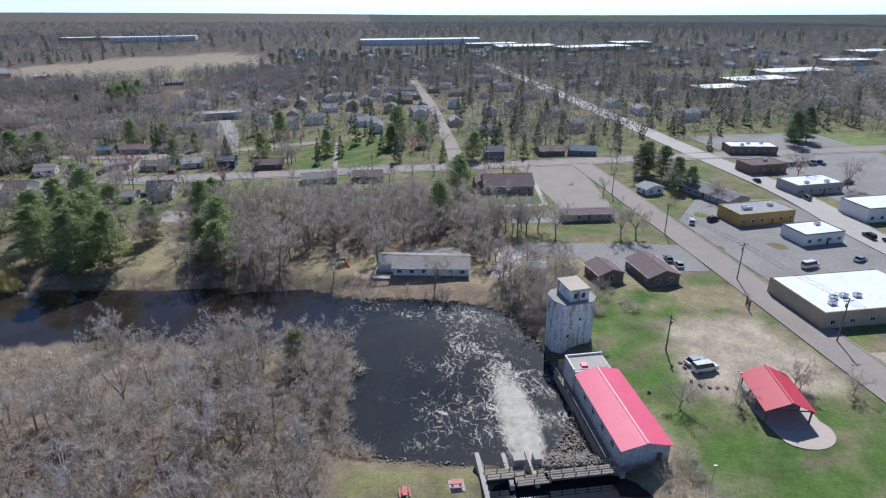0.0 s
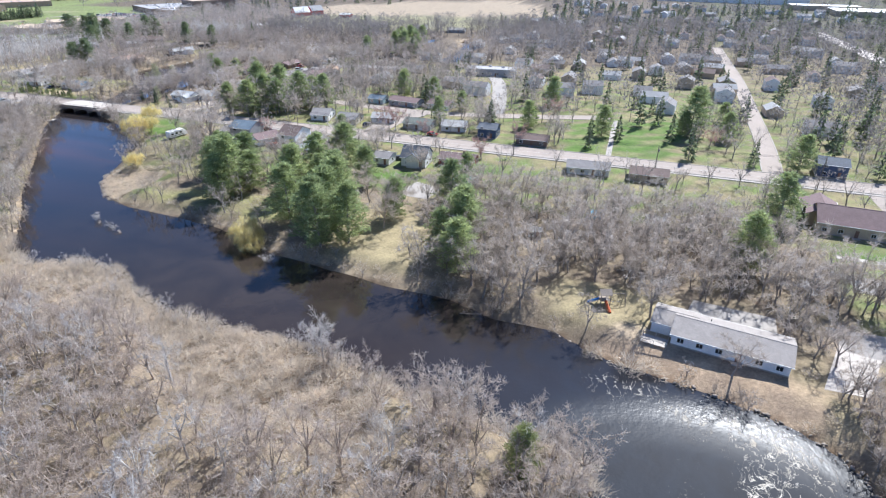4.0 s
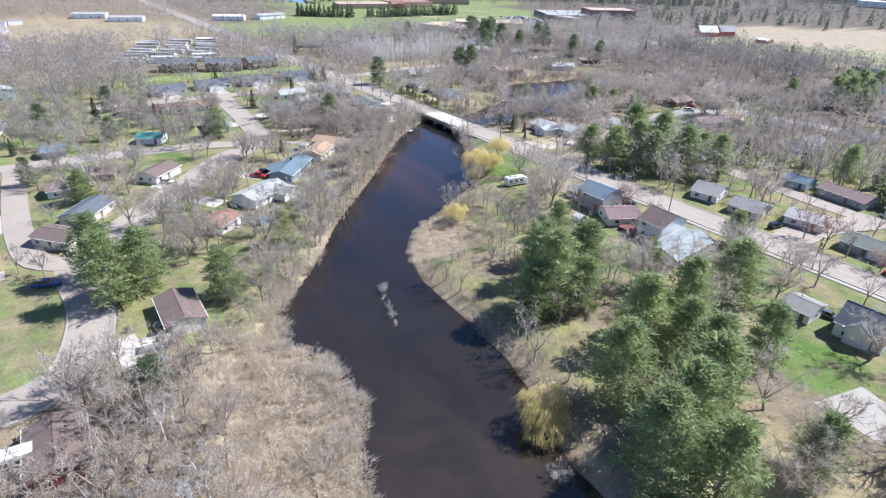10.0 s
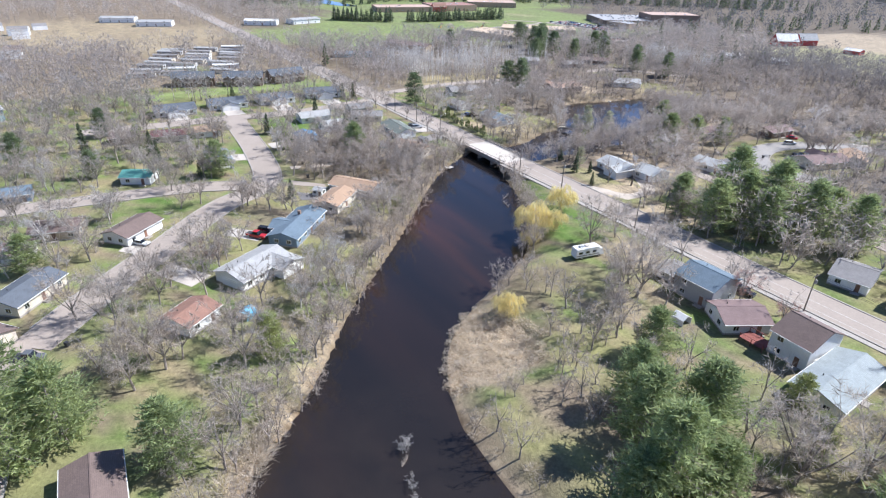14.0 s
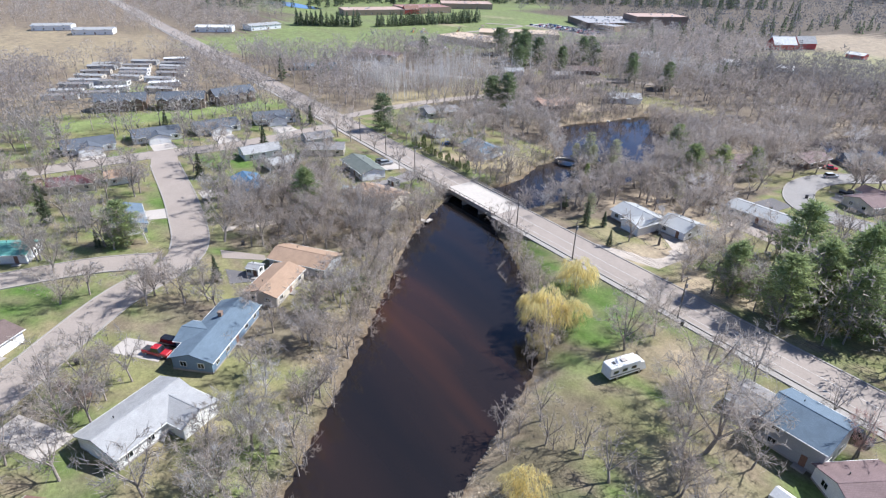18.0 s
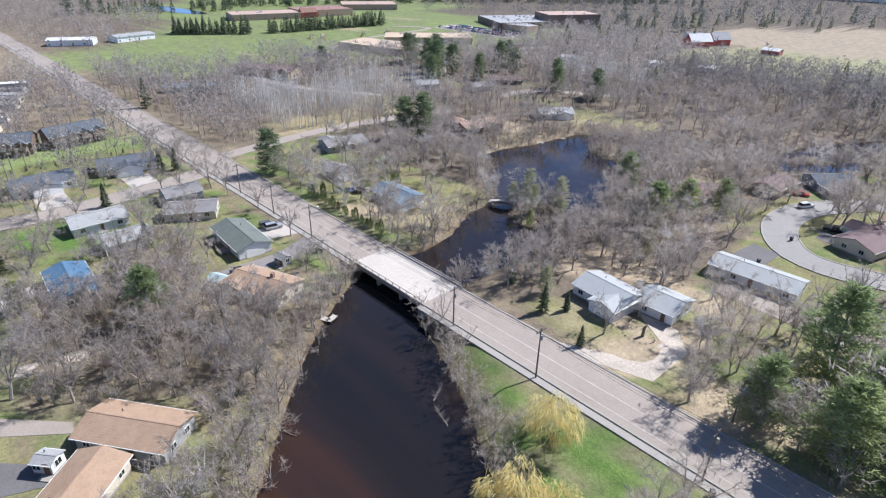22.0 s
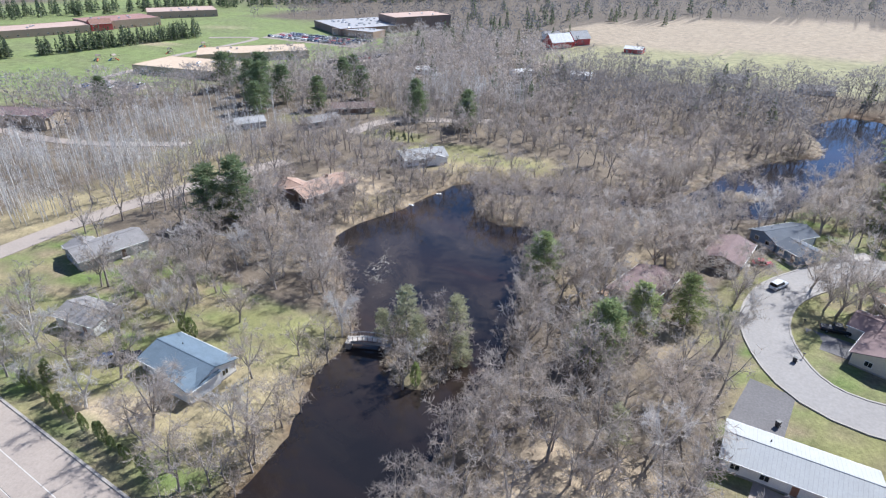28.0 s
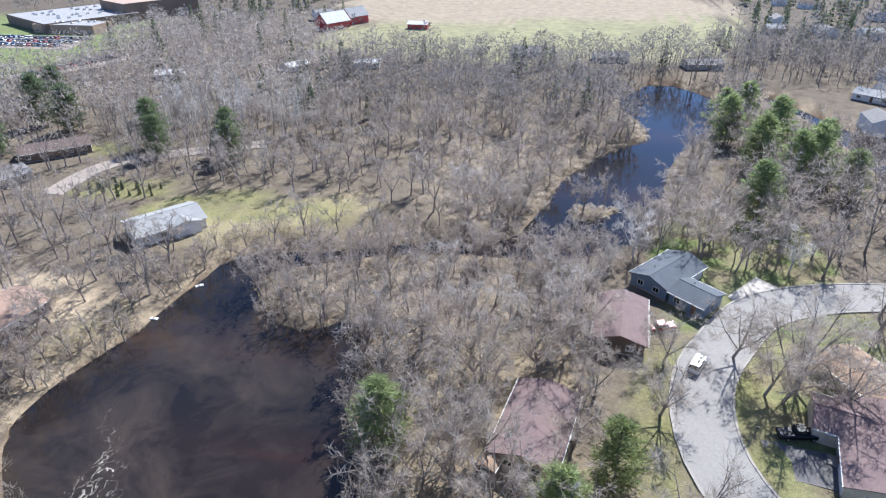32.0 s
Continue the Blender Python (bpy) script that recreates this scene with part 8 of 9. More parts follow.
# ---- named trees ----
for kind, rows in (
        ("pine", [(-124, 178, 1.12), (-130, 194, 1.0), (-96, 166, 1.05), (-81, 156, 1.1), (-85, 173, 1.1), (-90, 180, 1.0), (-103.5, 182, 1.05), (-103, 194, 0.95), (-103.5, 215, 1.0), (-88, 199, 0.8), (-56, 190, 0.9), (-75, 160, 0.95)]),
        ("pine", [(-47, 168, 1.0), (-44, 155, 0.95), (-49, 176, 0.9), (21, 178, 0.9), (33, 209, 1.0), (13, 296, 1.2), (-147, 204, 0.7), (-174, 272, 1.0), (-170, 280, 1.1), (-176, 262, 1.0), (-160, 280, 1.0), (-183, 280, 1.1), (-165, 268, 0.9)]),
        ("fir", [(-339, 260.5, 1.0), (-341, 317, 1.05), (-336, 323, 1.0)]),
        ("pine", [(-257, 339, 0.8), (-236, 318, 0.85), (-233, 330, 0.7), (-176, 102, 1.0), (-189, 101, 1.0), (-178, 109, 0.95), (-466, 470, 0.6)]),
        ("fir", [(-461, 421, 1.15), (-466, 428, 1.1), (-430, 410, 1.15), (-442, 428, 1.15), (-420, 419, 1.1), (-478, 369, 0.9), (-418, 466, 1.0), (-357, 436, 0.95), (-352, 429, 0.85), (-332, 434, 0.9), (-328, 429, 0.75), (-398, 419, 0.9), (-408, 447, 1.0), (-394, 444, 0.95), (-418, 404, 1.2), (-411, 396, 0.9), (112, 222, 0.85), (118, 216, 0.9), (116, 226, 0.85), (211, 262, 1.0)]),
        ("pine", [(-184, 488, 0.9), (-177, 490, 0.9), (-182, 451, 0.95), (-178, 436, 0.9), (-172, 441, 1.0), (-168, 450, 0.9), (-176, 462, 1.0), (-190, 418, 0.9), (-186, 470, 0.9), (-164, 436, 0.8)]),
        ("pine", [(-119, 241, 0.6), (-59, 214, 0.6), (-160, 290, 0.9), (-150, 284, 0.9), (-188, 262, 0.8), (-70, 178, 0.7), (-84, 165, 1.05), (-98, 187, 0.9), (-124, 173, 0.9), (-133, 184, 0.95), (-120, 183, 0.8), (-140, 190, 0.8), (-50, 163, 0.8)]),
        ("pine", [(-165.5, 122, 0.82)]),
        ("fir", [(-139, 102, 0.7), (-323, 100, 0.8), (-347, 127, 0.7), (-300, 121, 0.6), (-262, 92, 0.55)]),
        ("wide", [(-116.5, 198, 1.3), (-112, 206, 1.0), (-163.5, 217.5, 1.3), (-166, 215, 0.9), (-193, 123, 0.95), (-257, 111, 0.95), (-222, 138, 0.8), (-229, 141, 0.8), (-206, 118, 0.9), (-240, 116, 0.9), (-214, 112, 0.9)]),
        ("young", [(-226, 338, 1.0), (-183, 142, 0.85), (-17, 101, 0.8), (-131, 198, 0.8), (-108, 187, 0.9), (-47, 160, 0.7), (-239, 316, 0.8), (-118, 205, 0.8), (-125, 214, 0.7)]),
        ("spruce", [(-230, 262, 0.7), (-242, 266, 0.65), (-227, 266, 0.5), (-322, 183, 0.8), (-285, 150, 0.5), (-316, 140, 0.9), (-330, 120, 1.0), (-345, 212, 0.8), (-312, 212, 0.8), (-218, 258, 0.45), (-300, 150, 0.6), (-368, 235, 0.7), (38, 208, 0.7)]),
        ("bare", [(171, 206, 1.0), (182.5, 193, 1.0), (124.6, 188, 0.8), (76, 159, 0.9), (80.5, 158, 0.9), (56, 162, 1.0), (33, 144, 0.8), (14.7, 136, 0.75), (17, 129.5, 0.4), (78, 80.7, 0.4)]),
        ("fir", [(223.6, 270, 1.0), (219, 273, 0.9), (117, 203, 0.75), (121, 199, 0.65)]),
        ("larch", [(-271, 307, 0.95), (-262, 311, 0.9), (-266, 304, 0.7), (-274, 304, 0.7), (-258, 306, 0.7), (-234, 268, 0.6), (-228, 300, 0.7)]),
        ("willow", [(-202, 220, 1.25), (-207, 235, 1.0), (-198, 224, 0.8), (-173, 189, 0.75), (-102, 154, 1.0), (-99.5, 152, 0.7), (-198, 216, 0.6)]),
        ("wide", [(-70, 171, 1.0), (-69, 181, 0.9), (-81, 186, 0.9), (-56, 171, 0.8), (-247, 166, 0.7), (-238, 172, 0.6), (-187, 227, 0.95), (-172, 228, 1.1), (-187, 236, 0.8), (-235, 359, 1.0), (-231, 363, 1.0), (-219, 351, 0.9), (-228, 353, 0.8)]),
        ("wide", [(-243, 339, 0.9), (-231, 343, 0.8), (-245, 353, 0.9), (-229.5, 378, 0.9), (-229, 367, 0.8), (-217, 363, 0.8), (-246, 333, 0.9), (-338, 336, 0.9), (-322, 353, 0.8), (-318, 340, 0.9)]),
        ("wide", [(-201, 357, 1.1), (-197, 362, 1.1), (-206, 366, 0.9), (-194, 356, 1.0), (-255, 157, 0.8), (-262, 140, 0.8), (-277, 140, 0.8), (-224, 126, 0.7), (53, 79, 0.45), (64, 78, 0.35), (78, 82, 0.45), (87, 78, 0.4), (-348, 196, 0.9), (-340, 240, 1.0), (-362, 240, 1.0)]),
        ("red", [(-110, 262, 0.9), (-104, 260, 1.0), (-52, 252.5 + 8, 0.9), (-60, 236, 0.8), (-140, 236, 0.6), (-44, 300, 1.0), (20, 280, 0.9), (-150, 236, 0.7), (-225, 140, 0.7), (-90, 259, 0.7)]),
        ("silver", [(-92, 148.5, 0.45), (-62, 121, 0.6), (-57, 117, 0.5), (-212, 166, 0.7), (-206, 160, 0.7), (-200, 176 - 12, 0.8), (-196, 152, 0.8), (-222, 178, 0.7), (-240, 271, 0.4), (-246, 262, 0.5), (-264, 300, 0.7)])):
    for x, y, s in rows:
        tree(kind, x, y, s)
for k in range(17):
    tree("cedar", -316 + k * 2.2 + TRNG.uniform(-0.3, 0.3), 259.6 + TRNG.uniform(-0.3, 0.3), TRNG.uniform(0.5, 0.95), "cedar hedge along the road")
for x, y in ((-309, 273), (-305, 283), (-302.5, 283), (-312, 262), (-262, 297)):
    tree("cedar", x, y, 1.15)
for k, (x, y) in enumerate(scatter(-380, -236, 66, 240, 27, 77, lambda x, y, u: (u < 0.6) & (water_depth(x, y) < -14), 2.0)):
    tree(("spruce", "pine", "spruce", "young")[k % 4], x, y, TRNG.uniform(0.6, 0.85))
for x, y in scatter(-150, 60, 270, 330, 26, 78, lambda x, y, u: u < 0.6, 2.0):
    tree("pine", x, y, TRNG.uniform(0.6, 0.95))
# saplings on the lawns by the duplexes and the dead end
for k in range(16):
    tree("spruce", -392 + TRNG.uniform(-1, 1), 168 + k * 4.2, TRNG.uniform(0.14, 0.22), "saplings behind the duplexes")
for k in range(14):
    tree("spruce", -356 + (k % 7) * 3.3 + TRNG.uniform(-1, 1), 401 + (k // 7) * 4.0 + (k % 7) * 0.4 + TRNG.uniform(-1, 1), TRNG.uniform(0.2, 0.34), "young spruces on the lawn")

# ---- bare trees one can count: along the banks and in the gardens ----
GARDEN = [(-300, -180, 100, 245, 13), (-215, -60, 205, 300, 13), (-330, -268, 258, 320, 9), (-260, -185, 258, 420, 10), (-345, -300, 100, 245, 15), (-10, 60, 150, 250, 12)]
count = 0
for n, (x0, x1, y0, y1, gap) in enumerate(GARDEN):
    for x, y in scatter(x0, x1, y0, y1, gap, 100 + n, margin=1.5):
        if -222 < x < -172 and 200 < y < 244 or -82 < x < -52 and 140 < y < 190:
            continue
        if count >= 205 or (ellipse_mask(LAWNS + LAWNS2, np.array([x]), np.array([y]))[0] > 0.6 and TRNG.random() < 0.75):
            continue
        count += 1
        tree(TRNG.choice(("bare", "bare", "wide", "silver")), x, y, TRNG.uniform(0.7, 1.05))

# ---- woods, brush, reeds: beyond counting ----
WRNG = random.Random(23)


def merged(pair):
    """Trunk and crown of a tree in one soup."""
    g = Geo()
    for src, s in zip(pair, (0, 1)):
        k = len(g.v)
        g.v += src.v
        g.f += [tuple(i + k for i in q) for q in src.f]
        g.m += [s] * len(src.f)
    return g


MID = [merged(bare_tree(200 + s, 12.0, 4.3, limbs=5, subs=4, fine=4, twigs=8, width=0.045, sides=4, lean=0.6)) for s in range(5)]
MID3 = [merged(bare_tree(215 + s, 12.0, 4.4, limbs=4, subs=4, fine=4, twigs=7, width=0.05, sides=4, lean=0.6)) for s in range(5)]
MID2 = [merged(bare_tree(210 + s, 12.5, 4.4, limbs=4, subs=4, fine=3, twigs=5, width=0.055, sides=4, lean=0.6)) for s in range(5)]
MID_S = [merged(bare_tree(220 + s, 12.0, 3.2, limbs=4, subs=3, fine=4, twigs=9, width=0.04, sides=4, lean=0.5, fork=0.5)) for s in range(3)]
FAR = [far_tree(240 + s, 12.5, 5.0, 96, 0.14) for s in range(5)]
TOWN = [far_tree(250 + s, 11.5, 5.2, 68, 0.25) for s in range(5)]
FARTHER = [far_tree(260 + s, 11.0, 6.2, 30, 0.55) for s in range(4)]
BIRCH = [far_tree(280 + s, 12.0, 1.6, 40, 0.05, True) for s in range(3)]
HORIZON = [far_tree(290 + s, 11.0, 12.0, 12, 2.2) for s in range(4)]
FARPINE = []
for s in range(3):
    t, c = spruce(300 + s, 12.5, 3.5, 10, 11, 0.35)
    FARPINE.append(merged((t, c)))
BUSHES = [bush(320 + s, 2.8, 1.8, 100, 0.045) for s in range(4)]
BIGBUSH = [bush(330 + s, 4.4, 2.6, 260, 0.04) for s in range(4)]
MOUNDS = [mound(350 + s, 1.5, 2.1, 230, 0.055) for s in range(4)]
REEDS = [bush(340 + s, 1.4, 1.4, 60, 0.06) for s in range(3)]


def apron(x, y):
    """The open sandy slope before the long house."""
    return ((x - 10) / 23) ** 2 + ((y - 136) / 9) ** 2 < 1


def near_wood(x, y, u):
    a = (x > -152) & (x < 8) & (y > 55) & (y < 128) & ~((x > -10) & (y < 76)) & ~((x < -120) & (y < 80))
    return a & (u < 0.85 - 1.0 * marsh(x, y))


stand("bare_woods", FAR, [M_BARK, M_TWIG], scatter(-200, -22, -10, 55, 8.0, 141, lambda x, y, u: u < 0.85, 0.8), "bare woods going on behind the south bank", "woods", WRNG, 0.7, 1.1)
SOUTH = scatter(-154, 8, 50, 130, 4.5, 41, near_wood, 0.6)
stand("bare_woods", MID, [M_BARK, M_TWIG], SOUTH, "dense bare grey-brown woods on the river's south bank", "woods", WRNG, 0.65, 1.05)
stand("clearing_trees", MID2, [M_BARK, M_TWIG], [(-52, 150), (-57, 158), (-48, 146), (-50, 165), (-66, 149)], "thin bare saplings on the tan bank lawn", "trees", WRNG, 0.4, 0.8)
stand("silver_woods", MID_S, [M_BARK_W, M_TWIG_S], scatter(-152, 6, 52, 126, 8.5, 42, near_wood, 0.6), "pale silvery trees among the bare woods", "woods", WRNG, 0.7, 1.1)
NORTHB = scatter(-70, 50, 136, 206, 4.8, 43, lambda x, y, u: (ellipse_mask(TAN, x, y) < 0.4) & ~apron(x, y) & (u < 0.9) & ~((x > 30) & (y > 180)), 1.0)
stand("bare_woods", MID, [M_BARK, M_TWIG], NORTHB, "bare woods on the bank below the town", "woods", WRNG, 0.7, 1.15)
stand("bare_woods", MID, [M_BARK, M_TWIG], scatter(33, 60, 108, 146, 3.2, 44, lambda x, y, u: x < 47 + (y - 108) * 0.2, 0.5), "thicket behind the grain tower", "woods", WRNG, 0.45, 0.75)
stand("bare_woods", MID, [M_BARK, M_TWIG], scatter(-285, -150, 125, 242, 5.2, 45, lambda x, y, u: (water_depth(x, y) > -13) & (u < np.where((x < -196) & (x > -256), 0.42, 0.8)) & (119 * (x + 150) + 120 * (y - 125) < 0), 0.3), "bare trees lining the river bank", "woods", WRNG, 0.5, 1.05)
stand("bare_woods", MID2, [M_BARK, M_TWIG], scatter(-188, -138, 164, 206, 4.2, 145, lambda x, y, u: (u < 0.62) & (ellipse_mask(LAWNS, x, y) < 0.4) & (marsh(x, y) < 0.15), 0.5), "thicket of bare shrubs and trees by the reeds", "woods", WRNG, 0.4, 0.75)
stand("bare_woods", MID2, [M_BARK, M_TWIG], scatter(-246, -205, 222, 244, 3.4, 146, lambda x, y, u: (u < 0.8) & (water_depth(x, y) > -3.2), -0.8), "bare shrubs on the bank by the bridge", "woods", WRNG, 0.35, 0.55)
stand("bare_woods", MID2, [M_BARK, M_TWIG], scatter(-140, -30, 145, 205, 7.0, 147, lambda x, y, u: (u < 0.4) & (ellipse_mask(TAN, x, y) < 0.5) & (ellipse_mask(LAWNS, x, y) < 0.4), 0.5), "bare trees between the pines", "woods", WRNG, 0.6, 1.0)
stand("bare_woods", MID, [M_BARK, M_TWIG], scatter(-300, -258, 186, 226, 4.2, 46, lambda x, y, u: u < 0.8, 1.0), "grove of bare trees by the bridge", "woods", WRNG, 0.7, 1.0)
stand("bare_woods", MID3, [M_BARK, M_TWIG_M], scatter(-335, -182, 258, 480, 6.1, 47, lambda x, y, u: (u < 0.78) & ((y > 393) | (water_depth(x, y) > -20) | (x < -312) | (x > -262) & (y > 286) & (x < -215) & ((y < 318) | (y > 385) | (u < 0.3))) & (ellipse_mask(LAWNS2, x, y) < 0.4) & (ellipse_mask(TAN, x, y) < 0.6) & ~((x > -262) & (y < 268)), 0.6), "bare trees round the ponds", "woods", WRNG, 0.7, 1.15)
stand("bare_woods", MID2, [M_BARK, M_TWIG_M], scatter(-377, -335, 296, 470, 6.2, 149, lambda x, y, u: (u < 0.75) & (ellipse_mask(LAWNS2, x, y) < 0.4), 0.8), "bare trees beside the birch grove", "woods", WRNG, 0.75, 1.2)
stand("bare_woods", MID2, [M_BARK, M_TWIG_M], scatter(-184, -100, 302, 470, 6.2, 150, lambda x, y, u: u < 0.75, 0.8), "bare woods beside the curving street", "woods", WRNG, 0.85, 1.25)
stand("birch_grove", BIRCH, [M_BARK_W, M_TWIG_S], scatter(-440, -376, 288, 400, 2.3, 48, lambda x, y, u: (u < np.where(y > 372, 0.2, 0.75)) & (wave(x, y, 40, 5) > -0.5) & (ellipse_mask(LAWNS2, x, y) < 0.4), 0.5), "grove of slender pale birches", "woods", WRNG, 0.7, 1.1)
stand("birch_grove", BIRCH, [M_BARK_W, M_TWIG_S], scatter(-372, -316, 440, 486, 3.0, 148, lambda x, y, u: u < 0.55, 0.5), "pale birches behind the dead end", "woods", WRNG, 0.8, 1.2)


def open_land(x, y):
    return (ellipse_mask(FIELDS, x, y, 0.05) > 0.3) | (ellipse_mask(PLOUGHED + PASTURE + WETLAND, x, y, 0.05) > 0.3)


def far_wood(x, y, u):
    near = (x > -330) & (x < 60) & (y > 40) & (y < 260) | (x > -375) & (x < -182) & (y < 470) | (x > 40) & (x < 240) & (y < 300) | (x > -60) & (x < 60) & (y < 300)
    t = (x < -330) & (y < 250) | (x > 40)
    near = near | (x > -445) & (x < -372) & (y > 284) & (y < 405) | (x > -172) & (x < -126) & (y > 440) & (y < 550) | (x > -184) & (x < -100) & (y > 300) & (y < 470)
    yards = (x > -150) & (x < 60) & (y < 440)
    return ~near & ~open_land(x, y) & (u < np.where(t, 0.65, np.where(yards, 0.34, 0.95)))


stand("garden_trees", MID, [M_BARK, M_TWIG_G], scatter(-400, -185, 62, 244, 9.0, 157, lambda x, y, u: (u < 0.8) & (ellipse_mask(LAWNS, x, y) < 0.4), 1.0), "bare garden trees between the cottages", "trees", WRNG, 0.6, 1.1)
stand("garden_trees", FAR, [M_BARK, M_TWIG_G], scatter(-560, -360, 90, 245, 11, 158, lambda x, y, u: (u < 0.75) & ~open_land(x, y) & (ellipse_mask(LAWNS, x, y) < 0.3), 0.2), "bare trees between the mobile homes", "trees", WRNG, 0.6, 1.0)
stand("garden_trees", MID2, [M_BARK, M_TWIG_G], scatter(-215, 130, 200, 330, 7.5, 57, lambda x, y, u: (u < 0.6) & ~((x < -172) & (y < 245)) & (ellipse_mask(LAWNS, x, y) < 0.4), 1.0), "bare garden trees between the houses", "trees", WRNG, 0.6, 1.0)
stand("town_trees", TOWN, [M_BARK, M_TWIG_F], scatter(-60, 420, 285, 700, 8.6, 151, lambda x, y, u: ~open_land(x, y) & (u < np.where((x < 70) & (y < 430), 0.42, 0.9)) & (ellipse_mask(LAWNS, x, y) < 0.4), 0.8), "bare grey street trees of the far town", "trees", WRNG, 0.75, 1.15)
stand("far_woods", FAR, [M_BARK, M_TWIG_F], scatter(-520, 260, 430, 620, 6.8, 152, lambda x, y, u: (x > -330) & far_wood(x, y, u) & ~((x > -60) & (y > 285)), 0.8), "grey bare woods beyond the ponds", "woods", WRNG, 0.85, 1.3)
stand("far_woods", FAR, [M_BARK, M_TWIG_M], scatter(-520, 260, 430, 620, 6.8, 152, lambda x, y, u: (x <= -330) & (u < 0.75) & far_wood(x, y, u) & ~((x > -60) & (y > 285)), 0.8), "grey bare woods towards the school", "woods", WRNG, 0.85, 1.3)
stand("far_woods", FAR, [M_BARK, M_TWIG_M], scatter(-520, 260, 60, 430, 6.6, 50, lambda x, y, u: far_wood(x, y, u) & ~((x > -60) & (y > 285)), 0.8), "wide bare woods beyond the river", "woods", WRNG, 0.85, 1.25)
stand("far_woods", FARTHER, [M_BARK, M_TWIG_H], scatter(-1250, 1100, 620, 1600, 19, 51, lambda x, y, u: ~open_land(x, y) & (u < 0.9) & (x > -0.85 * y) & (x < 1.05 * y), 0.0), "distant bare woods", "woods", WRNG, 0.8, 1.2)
stand("far_woods", FAR, [M_BARK, M_TWIG], np.concatenate([scatter(-1050, -520, 60, 620, 12.5, 52, lambda x, y, u: ~open_land(x, y) & (u < 0.85), 0.0), scatter(260, 700, 150, 620, 14, 53, lambda x, y, u: ~open_land(x, y) & (u < 0.7), 0.0)]), "distant bare woods", "woods", WRNG, 0.8, 1.2)
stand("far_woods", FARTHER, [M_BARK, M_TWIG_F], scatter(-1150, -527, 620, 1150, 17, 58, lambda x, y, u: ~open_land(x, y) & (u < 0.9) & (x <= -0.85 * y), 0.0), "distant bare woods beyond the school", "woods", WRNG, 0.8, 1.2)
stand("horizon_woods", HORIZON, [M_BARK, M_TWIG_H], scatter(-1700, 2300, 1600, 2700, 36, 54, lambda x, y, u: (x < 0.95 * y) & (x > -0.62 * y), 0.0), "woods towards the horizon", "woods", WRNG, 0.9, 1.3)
stand("far_pines", FARPINE, [M_BARK, M_SPRUCE], scatter(-520, 420, 256, 900, 17, 55, lambda x, y, u: ~open_land(x, y) & (u < np.where(x > -120, np.where(wave(x, y, 110, 14) > 0.0, 0.85, 0.4), 0.3)) & ~((x > -445) & (x < -182) & (y < 470)) & ~((x > -190) & (x < -90) & (y > 430) & (y < 590)), 1.0), "scattered green pines in the far woods", "woods", WRNG, 0.7, 1.15)
FOREST_Y, FOREST_X = (330, 440, 502, 577, 664, 838, 893, 1000), (-850, -805, -842, -815, -790, -690, -620, -560)
stand("far_pines", FARPINE, [M_BARK, M_SPRUCE], scatter(-950, -540, 330, 1000, 12.5, 59, lambda x, y, u: (x < np.interp(y, FOREST_Y, FOREST_X)) & (x > np.interp(y, FOREST_Y, FOREST_X) - 62) & (sdf(FARPOND, x, y) < -3), 0.0), "dark pine forest beyond the school fields", "woods", WRNG, 0.95, 1.35)
stand("far_pines", FARPINE, [M_BARK, M_SPRUCE], scatter(-1300, 900, 850, 1700, 60, 56, lambda x, y, u: ~open_land(x, y) & (u < 0.4), 0.0), "distant dark pines", "woods", WRNG, 1.0, 1.5)
line = [(x0 + (x1 - x0) * t - k * 4.2 + WRNG.uniform(-1, 1), y0 + (y1 - y0) * t + k * 1.2 + WRNG.uniform(-1, 1)) for x0, y0, x1, y1, n in ((-673, 357, -640, 403, 13), (-633, 420, -621, 527, 25)) for k in range(3) for t in np.linspace(0, 1, n) if WRNG.random() < 0.9]
stand("pine_windbreak", FARPINE, [M_BARK, M_SPRUCE], line, "dark windbreak row of pines across the school field", "woods", WRNG, 0.75, 1.15)
stand("brush", BUSHES, [M_BRUSH], scatter(-165, 8, 78, 136, 2.1, 60, lambda x, y, u: (marsh(x, y) > 0.2) & (wave(x, y, 5.5, 31) > -0.3) | (water_depth(x, y) > -4), -0.6), "pale dry brush on the marshy bank", "brush", WRNG, 0.5, 1.5)
stand("marsh_shrubs", BIGBUSH, [M_BRUSH], scatter(-165, 8, 78, 136, 3.4, 164, lambda x, y, u: (marsh(x, y) > 0.3) & (wave(x, y, 5.5, 31) > -0.15) & (u < 0.9) | (water_depth(x, y) > -3.5) & (u < 0.9), -1.1), "rounded pale silvery shrubs on the marshy bank", "brush", WRNG, 0.35, 1.2)
stand("shore_trees", MID2, [M_BARK, M_TWIG_S], scatter(-165, 8, 78, 136, 5.0, 160, lambda x, y, u: (marsh(x, y) > 0.3) & (u < 0.12) | (water_depth(x, y) > -4) & (u < 0.7), -0.8), "silvery shrubs leaning over the marshy shore", "brush", WRNG, 0.25, 0.5)
stand("shore_trees", MID2, [M_BARK, M_TWIG], scatter(-320, -150, 128, 400, 3.4, 161, lambda x, y, u: (water_depth(x, y) > -4.5) & (u < 0.85) & ~((x > -198) & (x < -176) & (y > 180) & (y < 210)) & ~((x > -186) & (y > 158) & (y < 200)), -1.6), "bare shrubs overhanging the river", "brush", WRNG, 0.42, 0.8)
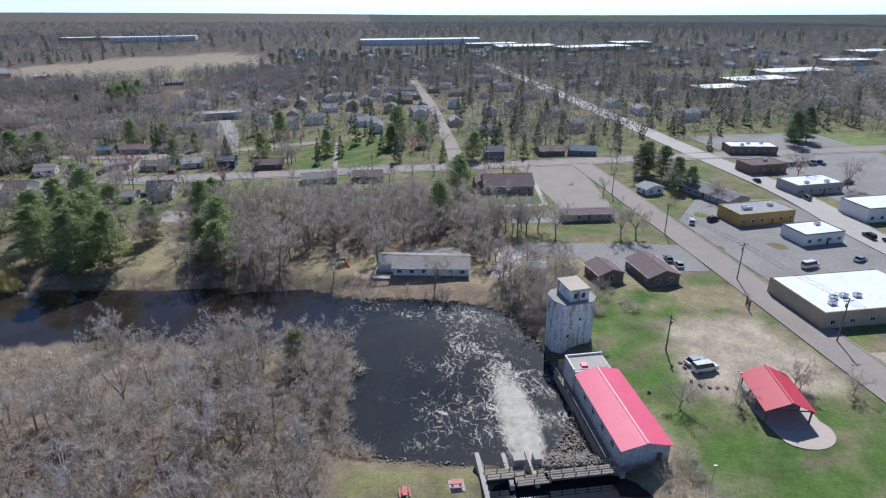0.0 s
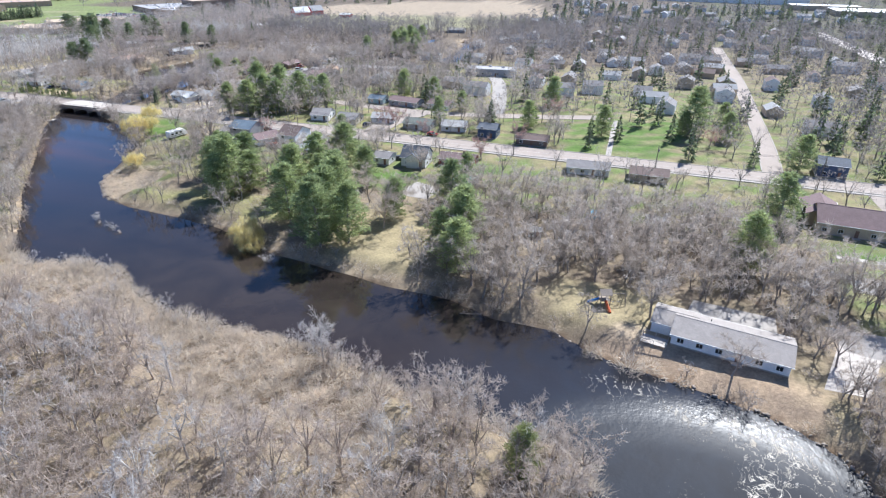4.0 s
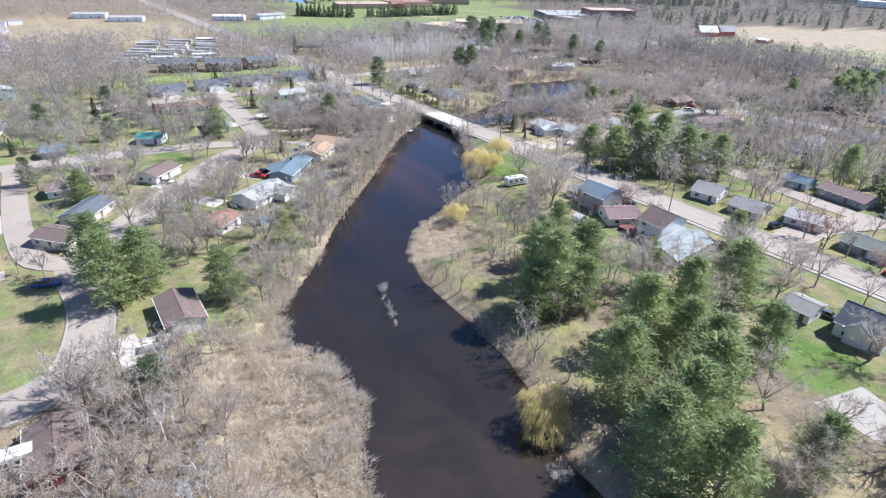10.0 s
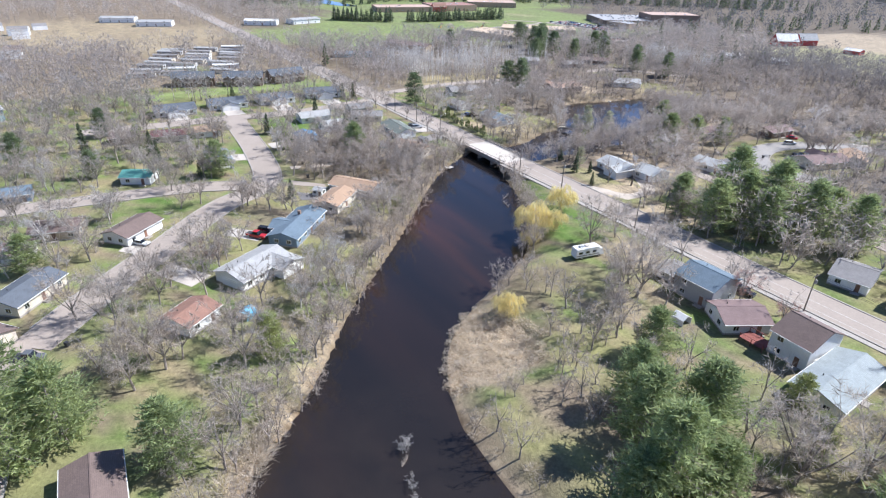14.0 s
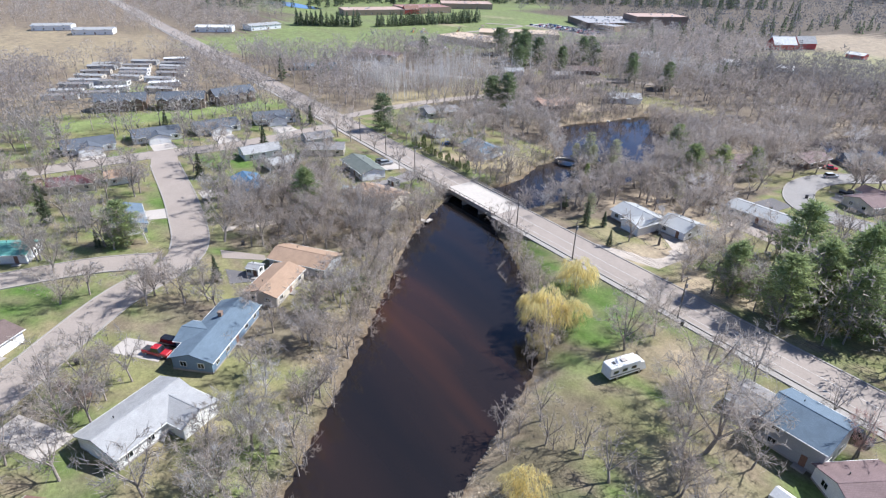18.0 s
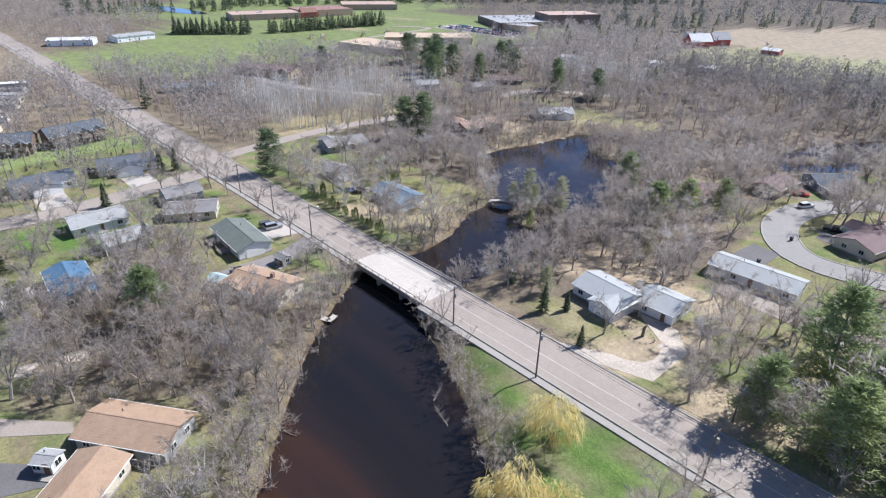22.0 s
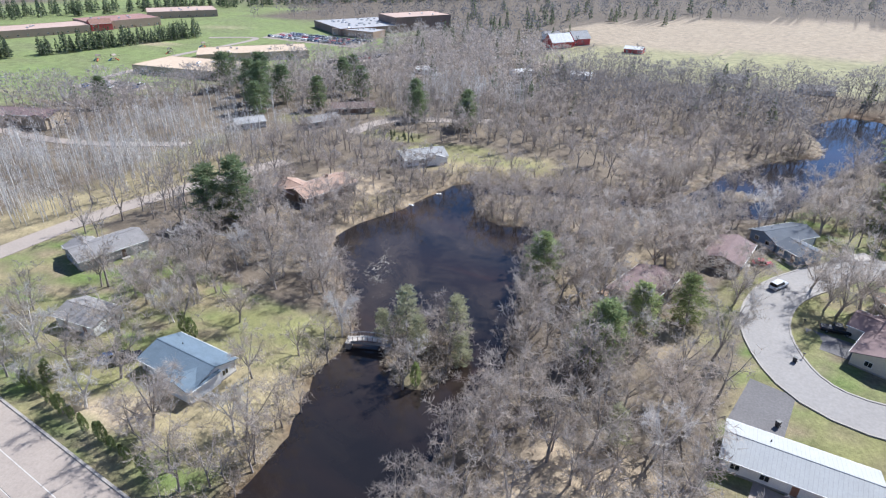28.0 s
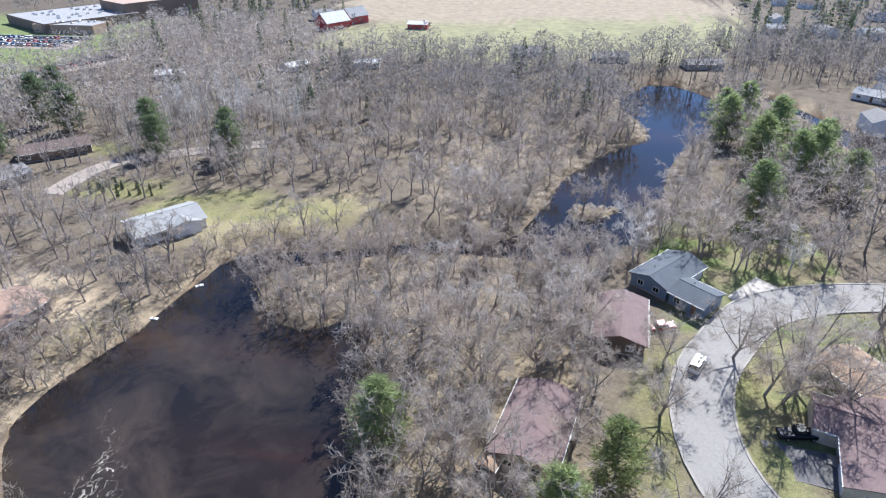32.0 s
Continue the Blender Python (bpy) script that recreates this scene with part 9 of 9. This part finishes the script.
stand("shore_trees", MID2, [M_BARK, M_TWIG], scatter(-150, -14, 134, 170, 3.8, 162, lambda x, y, u: (water_depth(x, y) > -4.5) & (u < 0.5) & ~apron(x, y), -0.9), "bare shrubs overhanging the north bank", "brush", WRNG, 0.25, 0.5)
stand("brush", BUSHES, [M_BRUSH], np.concatenate([scatter(-350, -150, 128, 550, 2.8, 61, lambda x, y, u: (water_depth(x, y) > -4.0) & (u < 0.6), -0.2), scatter(-180, 60, 120, 175, 2.6, 62, lambda x, y, u: (water_depth(x, y) > -5) & (u < 0.55) & ~apron(x, y), 0.0)]), "dry brush along the water's edge", "brush", WRNG, 0.4, 0.9)
stand("brush", BUSHES, [M_TWIG], scatter(-120, 50, 55, 205, 4.5, 63, lambda x, y, u: (u < 0.5) & (ellipse_mask(LAWNS + TAN, x, y) < 0.3) & ~((x > -10) & (y < 90)), 0.5), "undergrowth of bare shrubs in the woods", "brush", WRNG, 0.5, 1.0)
stand("thicket", BIGBUSH, [M_TWIG], np.concatenate([scatter(36, 52, 96, 128, 2.4, 170, lambda x, y, u: (np.hypot(x - 41, y - 105) > 5.5) & ((x < 47) | (y > 112)) & (u < 0.7), 0.3), scatter(50, 62, 116, 130, 3.0, 171, lambda x, y, u: u < 0.6, 0.2), scatter(38, 50, 58, 66, 2.6, 172, lambda x, y, u: u < 0.6, 0.2)]), "brown thicket round the grain tower and the sheds", "brush", WRNG, 0.5, 0.95)
stand("thicket", BIGBUSH, [M_TWIG], np.concatenate([scatter(-302, -256, 184, 228, 4.0, 173, lambda x, y, u: u < 0.6, 0.5), scatter(-262, -205, 130, 235, 4.0, 174, lambda x, y, u: (water_depth(x, y) > -9) & (u < 0.25), 0.3)]), "grey undergrowth below the riverside trees", "brush", WRNG, 0.4, 0.9)
stand("pond_brush", BUSHES, [M_TWIG], scatter(-345, -190, 295, 480, 2.7, 166, lambda x, y, u: (water_depth(x, y) > -9) & (u < np.where((x > -262) & (y < 385), 0.3, 0.55)), -0.5), "grey-brown brush round the ponds", "brush", WRNG, 0.5, 1.2)
stand("reed_mounds", MOUNDS, [M_REED], scatter(-186, -154, 160, 196, 1.9, 181, lambda x, y, u: (marsh(x, y) > 0.25) & (u < 0.92), -0.5), "pale matted reed bed on the river bend", "reeds", WRNG, 0.45, 0.85)
stand("brush_mounds", MOUNDS, [M_BRUSH], scatter(-160, -36, 88, 138, 2.3, 182, lambda x, y, u: (marsh(x, y) > 0.3) & (wave(x, y, 7, 33) > -0.45), -0.7), "pale tan hummocks of dry brush on the marshy bank", "brush", WRNG, 0.5, 1.15)
stand("reed_mounds", MOUNDS, [M_REED], scatter(-250, -203, 398, 545, 2.6, 183, lambda x, y, u: (water_depth(x, y) > -4.5) & (x < -203 - (y - 480) * 0.1) & (u < 0.8), -0.6), "pale reeds along the back pond", "reeds", WRNG, 0.4, 0.8)
stand("reeds", REEDS, [M_REED], np.concatenate([scatter(-182, -156, 162, 194, 1.5, 64, lambda x, y, u: (marsh(x, y) > 0.3), -0.4), scatter(-160, -80, 88, 134, 2.0, 65, lambda x, y, u: (marsh(x, y) > 0.4) & (u < 0.7), -0.3), scatter(-300, -200, 360, 470, 2.6, 66, lambda x, y, u: (marsh(x, y) > 0.4) & (u < 0.6), -0.3)]), "matted dead reeds and grass", "reeds", WRNG, 0.6, 1.1)
stand("drowned_brush", MID_S, [M_BARK_W, M_TWIG_S], [(-154, 154.3), (-152.7, 153), (-153.4, 153.6), (-146, 150.9), (-144.4, 150.4), (-142.8, 149.9), (-147.4, 151.2)], "bleached bare brush stranded in the river", "brush", WRNG2, 0.2, 0.34, 0.4)
